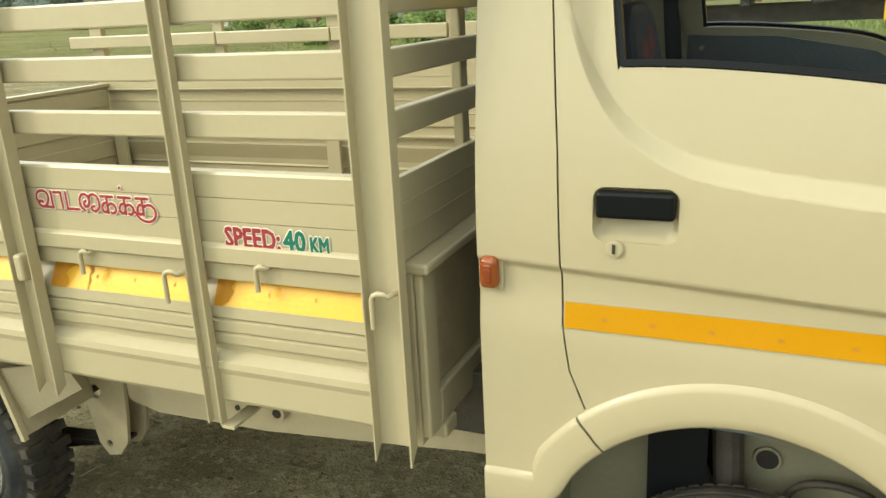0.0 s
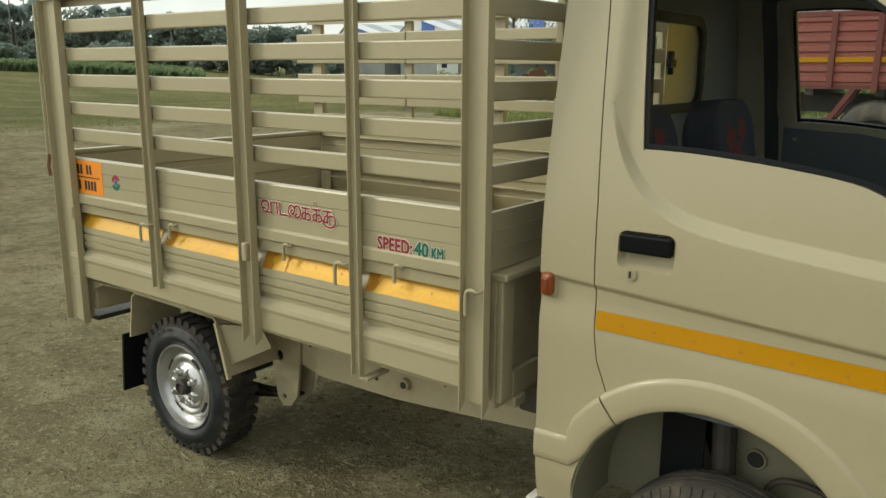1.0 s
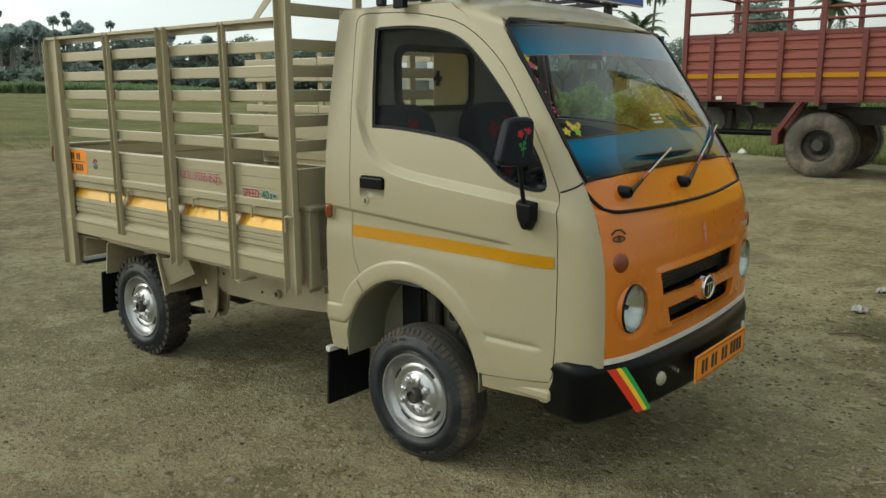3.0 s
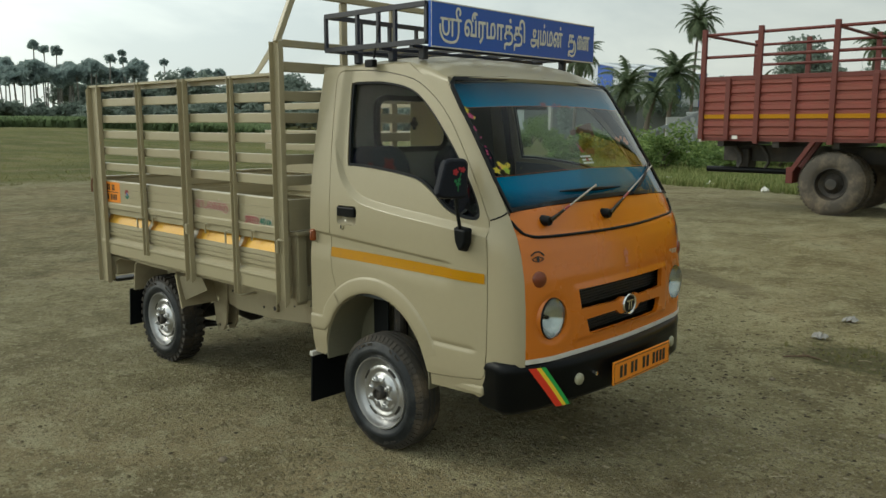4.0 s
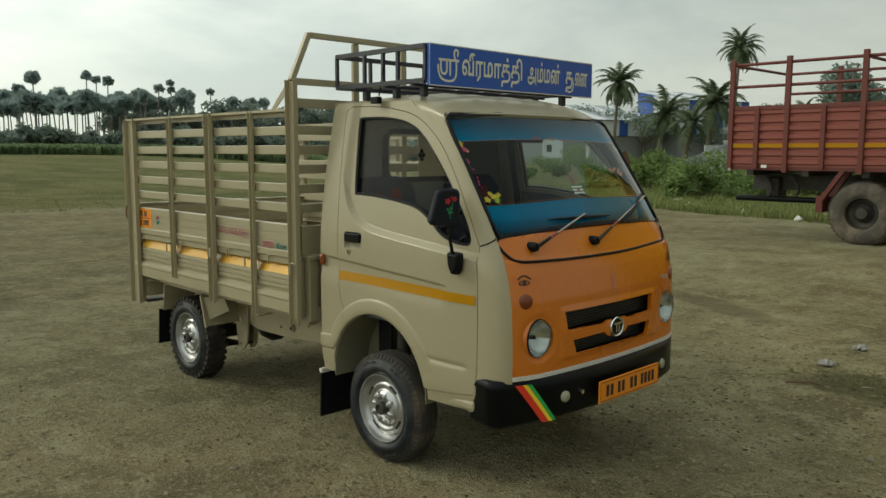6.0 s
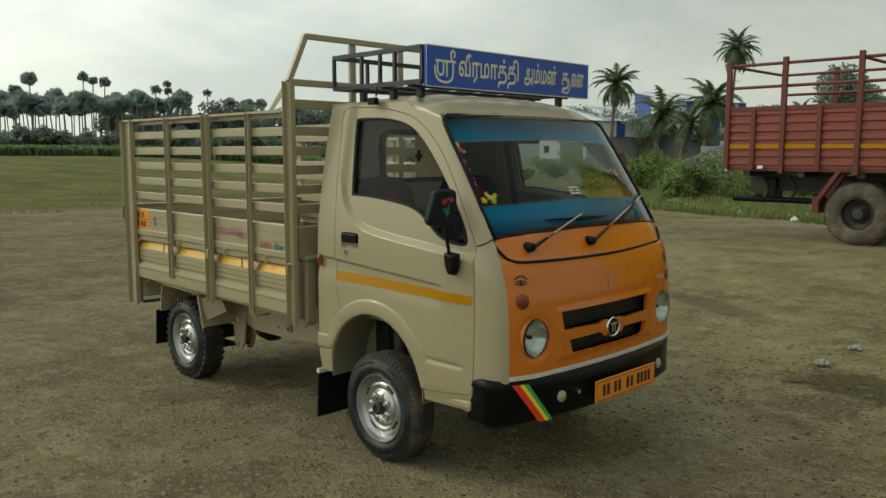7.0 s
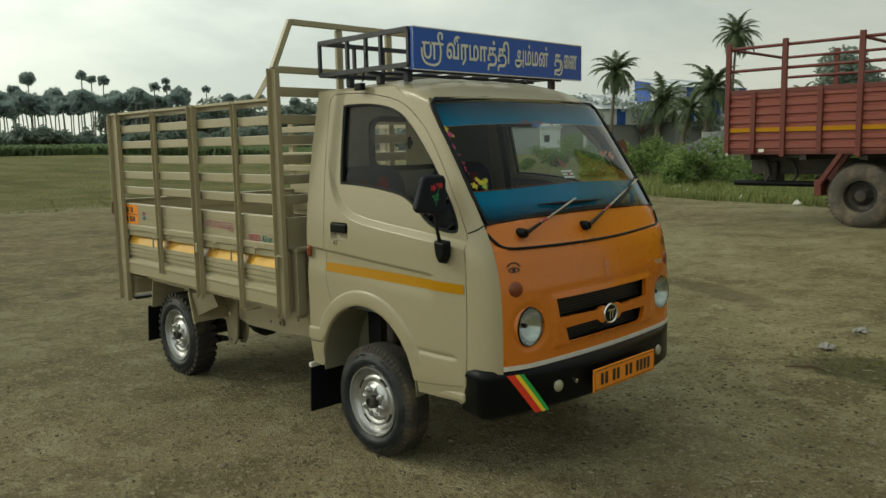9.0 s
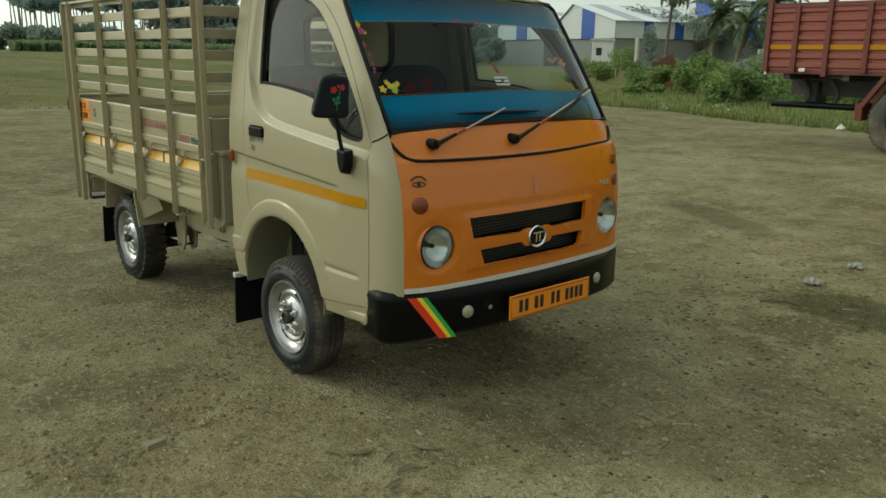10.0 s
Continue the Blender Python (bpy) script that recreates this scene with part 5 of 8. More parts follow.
# door mirror on its bent stay
LEAFGREEN = mat("dark_green_sticker", (0.012, 0.16, 0.05), 0.4, vary=0.2, scale=60)
ROSE = mat("dark_rose_sticker", (0.34, 0.010, 0.022), 0.4, vary=0.2, scale=60)
for s in (-1,):
    bm = bmesh.new()
    loops = []
    shape = [(-0.054, -0.070), (-0.048, -0.083), (-0.030, -0.088), (0.045, -0.083), (0.062, -0.078), (0.070, -0.064), (0.066, -0.040), (0.048, 0.040), (0.040, 0.074), (0.030, 0.087), (0.012, 0.092), (-0.036, 0.090), (-0.050, 0.084), (-0.056, 0.068)]
    for d, k in ((-0.030, 0.72), (-0.012, 0.94), (0.012, 1.0), (0.022, 0.96), (0.028, 0.86)):
        loops.append([bm.verts.new((d, s * a * 1.20 * k, b * 0.92 * k)) for a, b in shape])
    for p, q in zip(loops, loops[1:]):
        for i in range(len(p)):
            j = (i + 1) % len(p)
            bm.faces.new((p[i], p[j], q[j], q[i]))
    bm.faces.new(loops[0][::-1])
    bm.faces.new(loops[-1])
    bmesh.ops.recalc_face_normals(bm, faces=bm.faces[:])
    mirror = part("door_mirror", bm, mat("mirror_housing", (0.006, 0.008, 0.014), 0.5, vary=0.2, scale=9, bump=0.04, bump_scale=220, spec=0.2), truck, "black door mirror with rose stickers", smooth=False, bevel=0.008)
    mm = Matrix.Translation((0.540, s * 0.797, 1.312)) @ Matrix.Rotation(radians(15 * s), 4, "Z")
    mirror.matrix_local = mm
    part("mirror_glass", panel(rounded(-0.044, 0.044, -0.058, 0.058, 0.020, 4), [], lambda y, z: (-0.0315, y * 0.72 / 0.72, z), 0.4), MIRROR_GLASS, mirror)
    inv = mm.inverted()
    part("mirror_stay", tube(bmesh.new(), [inv @ Vector((0.552, s * 0.785, 1.25)), inv @ Vector((0.556, s * 0.775, 1.16)), inv @ Vector((0.560, s * 0.758, 1.08))], 0.008, 8), BLACK, mirror)
    bm = bmesh.new()
    base = [(0.522, 1.118), (0.602, 1.112), (0.598, 1.05), (0.578, 1.014), (0.555, 1.010), (0.532, 1.05)]
    lo = [bm.verts.new(inv @ Vector((x, s * side_y(0.56, 1.05) - 0.01, z))) for x, z in base]
    hi = [bm.verts.new(inv @ Vector((0.560 + (x - 0.560) * 0.8, s * (side_y(0.56, 1.05) + 0.045), 1.07 + (z - 1.07) * 0.85))) for x, z in base]
    for i in range(6):
        bm.faces.new((lo[i], lo[(i + 1) % 6], hi[(i + 1) % 6], hi[i]))
    bm.faces.new(hi)
    bmesh.ops.recalc_face_normals(bm, faces=bm.faces[:])
    part("mirror_base", bm, BLACK, mirror, bevel=0.008)
    for a, c, r, m in ((0.042, 0.044, 0.013, ROSE), (0.002, 0.034, 0.015, ROSE), (0.024, 0.050, 0.007, ROSE), (0.002, -0.008, 0.008, LEAFGREEN), (0.022, -0.002, 0.009, LEAFGREEN), (0.012, -0.024, 0.009, LEAFGREEN), (0.026, -0.022, 0.006, LEAFGREEN)):
        fl = [(a + r * (1 + 0.25 * math.cos(5 * t)) * math.cos(t), c + r * (1 + 0.25 * math.cos(5 * t)) * math.sin(t)) for t in (2 * math.pi * k / 20 for k in range(20))]
        fl = [(p * 0.85, q * 0.85) for p, q in fl]
        part("rose_sticker", panel(fl, [], lambda y, z: (0.0288, y, z), 0.4), m, mirror)
    part("stem_sticker", ring_strip([(0.012, -0.048), (0.016, -0.01), (0.028, 0.026)], lambda y, z: (0.0286, y, z), 0.003, 0.001, closed=False), LEAFGREEN, mirror)
# aerial at the roof's edge
bm = tube(bmesh.new(), [(-0.10, -0.628, 1.83), (-0.055, -0.632, 1.98)], 0.004, 6)
part("aerial", bm, BLACK, truck)
part("aerial_foot", boxes((-0.135, -0.080, -0.655, -0.625, 1.790, 1.825)), BLACK, truck, bevel=0.004)

# ---- cabin: floor, engine cover, seats, dashboard, wheel ----
part("cabin_floor", boxes((-0.44, 0.362, -0.325, 0.325, 0.50, 0.53), (0.362, 0.70, -0.62, 0.62, 0.50, 0.53)), CABIN, truck)
for s in (-1, 1):
    part("seat_cushion", boxes((-0.36, 0.10, s * 0.36 - 0.24, s * 0.36 + 0.24, 0.86, 0.98)), CLOTH, truck, "dark cloth seat", bevel=0.03)
    sm = pose(-0.345, s * 0.36, 0.95, 0, -9, 0)
    bm = bmesh.new()
    ro = [[bm.verts.new(sm @ Vector((d, a * k, b))) for a, b in rounded(-0.225, 0.225, 0.0, 0.47, 0.13, 7)] for d, k in ((-0.06, 1), (0.06, 0.97))]
    for i in range(len(ro[0])):
        j = (i + 1) % len(ro[0])
        bm.faces.new((ro[0][i], ro[0][j], ro[1][j], ro[1][i]))
    bm.faces.new(ro[0][::-1])
    bm.faces.new(ro[1])
    bmesh.ops.recalc_face_normals(bm, faces=bm.faces[:])
    back = part("seat_back", bm, CLOTH, truck, "dark seat back with a red pattern", bevel=0.03)
    for a, b, q in ((-0.07, 0.33, 0.045), (0.05, 0.36, 0.04), (0.0, 0.27, 0.05), (-0.05, 0.19, 0.035), (0.06, 0.21, 0.04), (0.01, 0.12, 0.035)):
        rose = [(a + q * (1 + 0.3 * math.cos(5 * t + a * 40)) * math.cos(t), b + q * (1 + 0.3 * math.cos(5 * t + a * 40)) * math.sin(t)) for t in (2 * math.pi * k / 20 for k in range(20))]
        part("rose_print", panel(rose, [], lambda y, z, sm=sm: sm @ Vector((0.0625, y, z)), 0.4), CLOTH_RED, back, "dark red rose print")
part("seat_base", boxes((-0.44, 0.12, -0.325, 0.325, 0.53, 0.775), (-0.44, 0.12, -0.64, 0.64, 0.775, 0.86)), CABIN, truck)
bm = bmesh.new()
prof = [(0.69, 0.60), (0.44, 0.60), (0.40, 0.95), (0.42, 1.10), (0.50, 1.155), (0.68, 1.165)]
a = [bm.verts.new((x, -0.60, z)) for x, z in prof]
b = [bm.verts.new((x, 0.60, z)) for x, z in prof]
for i in range(len(prof)):
    j = (i + 1) % len(prof)
    bm.faces.new((a[i], a[j], b[j], b[i]))
bm.faces.new(a[::-1])
bm.faces.new(b)
bmesh.ops.recalc_face_normals(bm, faces=bm.faces[:])
part("dashboard", bm, BLACK, truck, "black dashboard", bevel=0.02)
wheel_m = Matrix.Translation((0.26, -0.36, 1.16)) @ Matrix.Rotation(radians(-52), 4, "Y")
ring = [(0.19 * math.cos(t), 0.19 * math.sin(t), 0) for t in (2 * math.pi * k / 36 for k in range(37))]
sw = part("steering_wheel", tube(bmesh.new(), ring, 0.014, 8, cap=False), BLACK, truck, "black steering wheel", smooth=True)
sw.matrix_local = wheel_m
bm = bmesh.new()
for t in (90, 210, 330):
    bar(bm, (0, 0, -0.02), (0.18 * math.cos(radians(t)), 0.18 * math.sin(radians(t)), 0), 0.03, 0.012)
part("steering_spokes", bm, BLACK, sw)
part("steering_column", tube(bmesh.new(), [(0, 0, 0.0), (0, 0, -0.32)], 0.03, 10), BLACK, sw)
# interior mirror and sun visor line
part("cabin_mirror", boxes((0.33, 0.35, -0.12, 0.12, 1.60, 1.655)), BLACK, truck, bevel=0.008)
part("roof_lining", boxes((-0.44, 0.16, -0.60, 0.60, 1.765, 1.78)), CABIN, truck)
part("front_inner_wall", boxes((0.70, 0.725, -0.56, 0.56, 0.52, 1.12)), BLACK, truck)

# ---- wheels ----
def road_tyre(R, w, rim_r):
    """A tyre about the origin, its outer face towards -y."""
    prof = [(rim_r - 0.004, 0.010), (rim_r + 0.006, 0.0), (rim_r + (R - rim_r) * 0.16, -0.005), (rim_r + (R - rim_r) * 0.20, -0.009), (rim_r + (R - rim_r) * 0.42, -0.010), (rim_r + (R - rim_r) * 0.45, -0.0065), (rim_r + (R - rim_r) * 0.62, -0.006), (rim_r + (R - rim_r) * 0.65, -0.003), (rim_r + (R - rim_r) * 0.74, -0.001), (R - 0.020, 0.012), (R - 0.006, 0.024), (R, 0.045), (R, w - 0.045), (R - 0.006, w - 0.024), (R - 0.02, w - 0.012), (rim_r + 0.02, w), (rim_r, w - 0.01)]
    return turned(prof, 64)


def make_wheel(x, s, parent):
    R, w, rr = 0.278, 0.150, 0.175
    wheel = new("wheel")
    wheel.parent = parent
    wheel["label"] = "black tyre on a silver steel rim"
    wheel.matrix_local = Matrix.Translation((x + (0.012 if x > -1 else 0.0), s * (0.722 if x > -1 else 0.700), 0.270)) @ (Matrix.Rotation(math.pi, 4, "Z") if s > 0 else Matrix())
    tyre = part("tyre", road_tyre(R, w, rr), TYRE, wheel, "dusty black tyre", smooth=True)
    # worn tread: three ribs over the crown, short ribs round both shoulders
    crown = [(R - 0.026, 0.000), (R - 0.0185, 0.0105), (R - 0.0045, 0.0225), (R + 0.0025, 0.044), (R + 0.0025, 0.056), (R - 0.003, 0.058), (R - 0.003, 0.063), (R + 0.0025, 0.065)]
    bm = turned(crown + [(r, w - y) for r, y in reversed(crown)], 64)
    grip = TREAD if x > -1 else LUG
    part("tread", bm, grip, wheel, smooth=True)
    for y0, y1, y2 in ((-0.0015, 0.011, 0.022), (w + 0.0015, w - 0.011, w - 0.022)):
        bm = bmesh.new()
        for k in range(62):
            a = 2 * math.pi * k / 62
            ca, sa = math.cos(a), math.sin(a)
            p0, p1, p2 = ((r * ca, y, r * sa) for r, y in ((R - 0.031, y0), (R - 0.0185, y1), (R - 0.004, y2)))
            bar(bm, p0, p1, 0.006, 0.0185, (-sa, 0, ca))
            bar(bm, p1, p2, 0.006, 0.0200, (-sa, 0, ca))
        part("shoulder_tread", bm, grip, wheel)
    if x < -1:
        # the rear tyres carry blocky lugs over shoulder and crown
        for side in (0, 1):
            bm = bmesh.new()
            for k in range(36):
                turn = Matrix.Rotation(-(2 * math.pi * (k + 0.5 * side) / 36), 4, "Y")
                for r0, r1, y0, y1 in ((R - 0.020, R + 0.0075, 0.004, 0.040), (R - 0.004, R + 0.0085, 0.036, 0.068)):
                    if side:
                        y0, y1 = w - y1, w - y0
                    box(bm, r0, r1, y0, y1, -0.0135, 0.0135, turn)
            part("tread_band", bm, grip, wheel)
    # worn raised lettering on the sidewall, as small bars
    for a0, n in ((0.95, 6), (1.75, 9), (4.1, 6), (4.9, 8)):
        bm = bmesh.new()
        for k in range(n):
            if k % 4 != 3:
                mm = Matrix.Rotation(-(a0 + 0.052 * k), 4, "Y") @ Matrix.Translation((0.236, -0.0075, 0))
                box(bm, -0.0055, 0.0055, -0.0015, 0.0015, -0.0035, 0.0035, mm)
        part("sidewall_lettering", bm, TREAD, tyre)
    rim = part("rim", turned([(rr, 0.004), (rr - 0.003, -0.003), (rr - 0.008, -0.002), (rr - 0.011, 0.010), (rr - 0.014, 0.027), (rr - 0.021, 0.031), (rr - 0.025, 0.044), (rr - 0.032, 0.047), (0.138, 0.036), (0.129, 0.025), (0.119, 0.020), (0.109, 0.021), (0.102, 0.029), (0.095, 0.031), (0.087, 0.024), (0.079, 0.012), (0.067, 0.007), (0.053, 0.009), (0.045, 0.015), (0.036, 0.017), (0.0, 0.017)], 64), SILVER, wheel, "silver steel rim", smooth=True)
    for k in range(4):
        a = 2 * math.pi * k / 4 + 1.0
        pts = [Vector((0.1235 * math.cos(a + d), 0.0245, 0.1235 * math.sin(a + d))) for d in (-0.22, -0.11, 0, 0.11, 0.22)]
        part("rim_slot", tube(bmesh.new(), pts, 0.0075, 8), INK, rim)
    for k in range(4):
        a = 2 * math.pi * k / 4 + 0.5
        q = Vector((0.066 * math.cos(a), 0.0, 0.066 * math.sin(a)))
        part("wheel_nut", tube(bmesh.new(), [q + Vector((0, 0.014, 0)), q + Vector((0, 0.001, 0)), q + Vector((0, -0.002, 0)), q + Vector((0, -0.012, 0)), q + Vector((0, -0.014, 0))], [0.021, 0.017, 0.0105, 0.0095, 0.006], 6), SILVER, rim)
        q = Vector((0.066 * math.cos(a + 0.785), 0.0, 0.066 * math.sin(a + 0.785)))
        part("rim_rib", tube(bmesh.new(), [q * 0.75 + Vector((0, 0.006, 0)), q + Vector((0, 0.004, 0)), q * 1.22 + Vector((0, 0.014, 0))], [0.006, 0.010, 0.005], 8), SILVER, rim, smooth=True)
    part("hub_cap", turned([(0.033, 0.02), (0.032, -0.008), (0.026, -0.016), (0.021, -0.017), (0.019, -0.008), (0.0, -0.008)], 24), GREASE, wheel, smooth=False)
    return wheel


for x in (0.0, -2.1):
    for s in (-1, 1):
        make_wheel(x, s, truck)

# ---- chassis ----
for s in (-1, 1):
    bm = bmesh.new()
    top, bot = [], []
    for x, zt, zb in ((0.62, 0.50, 0.42), (-0.30, 0.56, 0.45), (-0.60, 0.58, 0.442), (-0.86, 0.585, 0.419), (-1.17, 0.585, 0.394), (-1.53, 0.585, 0.389), (-1.62, 0.585, 0.41), (-1.80, 0.585, 0.47), (-2.1, 0.585, 0.50), (-2.66, 0.585, 0.50)):
        top.append((x, zt))
        bot.append((x, zb))
    rings = []
    for (x, zt), (_, zb) in zip(top, bot):
        rings.append([bm.verts.new((x, s * y, z)) for y, z in ((0.36, zt), (0.485, zt), (0.485, zb), (0.36, zb), (0.36, zb + 0.012), (0.473, zb + 0.012), (0.473, zt - 0.012), (0.36, zt - 0.012))])
    for p, q in zip(rings, rings[1:]):
        for i in range(8):
            bm.faces.new((p[i], p[(i + 1) % 8], q[(i + 1) % 8], q[i]))
    bmesh.ops.recalc_face_normals(bm, faces=bm.faces[:])
    rail = part("chassis_rail", bm, CHASSIS, truck, "ivory pressed chassis rail")
    for x, z, r in ((-1.253, 0.449, 0.008), (-1.585, 0.50, 0.008), (-0.95, 0.50, 0.006)):
        part("rail_hole", tube(bmesh.new(), [(x, s * 0.480, z), (x, s * 0.4875, z)], r, 10), INK, rail)
    part("cross_tube", tube(bmesh.new(), [(-1.115, s * 0.45, 0.464), (-1.115, s * 0.505, 0.464)], 0.022, 16), CHASSIS, rail)
    part("rail_hole", tube(bmesh.new(), [(-1.115, s * 0.50, 0.464), (-1.115, s * 0.5065, 0.464)], 0.013, 12), INK, rail)
    # spring hanger bracket, shaped like a drooping tongue
    outline = [(-1.81, 0.584), (-1.625, 0.584), (-1.630, 0.48), (-1.640, 0.36), (-1.655, 0.275), (-1.69, 0.232), (-1.735, 0.222), (-1.765, 0.26), (-1.785, 0.38)]
    bm = panel(outline, [circle(-1.725, 0.262, 0.012, 10), circle(-1.745, 0.428, 0.022, 14)], lambda x, z, s=s: (x, s * 0.50, z), 0.3, flip=s > 0)
    part("spring_hanger", bm, CHASSIS, truck, thick=0.012)
    bm = panel(outline, [], lambda x, z, s=s: (x, s * 0.425, z), 0.3, flip=s > 0)
    part("spring_hanger", bm, CHASSIS, truck, thick=0.012)
    # leaf spring, dark
    spring = bmesh.new()
    for k in range(5):
        ln = 0.42 - 0.06 * k
        pts = [(-2.10 + ln * t, s * 0.465, 0.268 - 0.013 * k - 0.035 * (1 - t * t)) for t in (i / 8 - 1 for i in range(17))]
        for a, b in zip(pts, pts[1:]):
            bar(spring, a, b, 0.055, 0.010)
    part("leaf_spring", spring, GREASE, truck, "dark leaf spring")
    part("damper", tube(bmesh.new(), [(-2.05, s * 0.46, 0.28), (-1.72, s * 0.44, 0.58)], 0.026, 10), GREASE, truck)
    # mudguard of the rear wheel: slanted front and rear sheets and a top sheet
    g = bmesh.new()
    prof = [(-1.750, 0.412), (-1.80, 0.60), (-1.83, 0.625), (-2.33, 0.630), (-2.36, 0.61), (-2.395, 0.43)]
    a = [g.verts.new((x, s * 0.735, z)) for x, z in prof]
    b = [g.verts.new((x, s * 0.50, z)) for x, z in prof]
    for i in range(len(prof) - 1):
        g.faces.new((a[i], a[i + 1], b[i + 1], b[i]))
    bmesh.ops.recalc_face_normals(g, faces=g.faces[:])
    part("rear_mudguard", g, CHASSIS, truck, "bent ivory mudguard sheet", thick=0.008)
    gus = panel([(-1.762, 0.45), (-1.80, 0.60), (-1.66, 0.60), (-1.63, 0.52)], [], lambda x, z, s=s: (x, s * (0.735 - 0.20 * (x + 1.80) / 0.34), z), 0.2, flip=s > 0)
    part("mudguard_cheek", gus, CHASSIS, truck, thick=0.006)
    part("mudguard_edge", bar(bmesh.new(), (-1.745, s * 0.742, 0.405), (-1.80, s * 0.744, 0.610), 0.014, 0.014), BODY, truck)
    fm = pose(-2.44, s * 0.625, 0.43, 0, 6, 0)
    part("rear_mud_flap", box(bmesh.new(), -0.006, 0.006, -0.115, 0.115, -0.255, 0.0, fm), RUBBER, truck, "black rubber mud flap")
part("rear_axle", tube(bmesh.new(), [(-2.10, -0.60, 0.272), (-2.10, 0.60, 0.272)], 0.045, 14), GREASE, truck, smooth=True)
dif = turned([(0.0, -0.13), (0.09, -0.10), (0.13, -0.03), (0.13, 0.03), (0.09, 0.10), (0.0, 0.13)], 24)
bmesh.ops.translate(dif, verts=dif.verts[:], vec=(-2.10, 0, 0.272))
part("differential", dif, GREASE, truck, smooth=True)
part("prop_shaft", tube(bmesh.new(), [(-2.0, 0, 0.285), (-0.6, 0, 0.40)], 0.032, 12), GREASE, truck)
part("fuel_tank", boxes((-1.30, -0.70, 0.10, 0.46, 0.30, 0.52)), GREASE, truck, bevel=0.03)
part("gearbox", boxes((-0.75, 0.35, -0.20, 0.20, 0.27, 0.55)), GREASE, truck, bevel=0.04)
part("front_axle", tube(bmesh.new(), [(0.0, -0.60, 0.272), (0.0, 0.60, 0.272)], 0.03, 12), GREASE, truck)
part("front_crossbar", boxes((0.55, 0.62, -0.62, 0.62, 0.40, 0.46)), GREASE, truck)
part("battery_box", boxes((-0.66, -0.48, -0.50, -0.22, 0.50, 0.66)), GREASE, truck, bevel=0.008)

# ---- load body ----
X0, X1, YB = -2.715, -0.630, 0.760
part("bed_floor", boxes((X0, X1, -0.745, 0.695, 0.632, 0.655)), CHASSIS, truck)
bm = bmesh.new()
for k in range(12):
    y = -0.66 + 0.12 * k
    box(bm, X0 + 0.02, X1 - 0.02, y - 0.022, y + 0.022, 0.655, 0.664)
part("bed_ribs", bm, CHASSIS, truck)
for k in range(6):
    x = X0 + 0.15 + 0.36 * k
    part("bed_cross_member", boxes((x - 0.03, x + 0.03, -0.58, 0.58, 0.585, 0.632)), CHASSIS, truck)
# pressed profile of the drop side: (outwards, height)
DROP = [(0.000, 0.966), (0.004, 0.962), (0.004, 0.931), (-0.026, 0.928), (0.004, 0.868), (0.006, 0.846), (-0.001, 0.840), (0.006, 0.835), (0.006, 0.815), (-0.001, 0.810), (0.006, 0.805), (0.006, 0.788), (-0.004, 0.782), (-0.004, 0.765), (0.022, 0.748), (0.024, 0.735), (0.020, 0.722), (0.020, 0.662), (0.016, 0.655), (-0.02, 0.655)]
UPPER = [(-0.020, 1.152), (0.004, 1.152), (0.006, 1.148), (0.006, 1.104), (0.002, 1.102), (0.006, 1.100), (0.006, 1.056), (0.002, 1.054), (0.006, 1.052), (0.006, 1.008), (0.012, 1.004), (0.016, 1.000), (0.016, 0.972), (0.010, 0.968), (-0.020, 0.968)]


def extrude_x(prof, x0, x1, s, y):
    bm = bmesh.new()
    n = 14
    rows = [[bm.verts.new((x0 + (x1 - x0) * i / n, s * (y + o + 0.0012 * noise.noise((3 * x0 + 2.1 * i, z * 9, s))), z)) for o, z in prof] for i in range(n + 1)]
    for p, q in zip(rows, rows[1:]):
        for i in range(len(prof) - 1):
            bm.faces.new((p[i], p[i + 1], q[i + 1], q[i]))
    bmesh.ops.recalc_face_normals(bm, faces=bm.faces[:])
    return bm


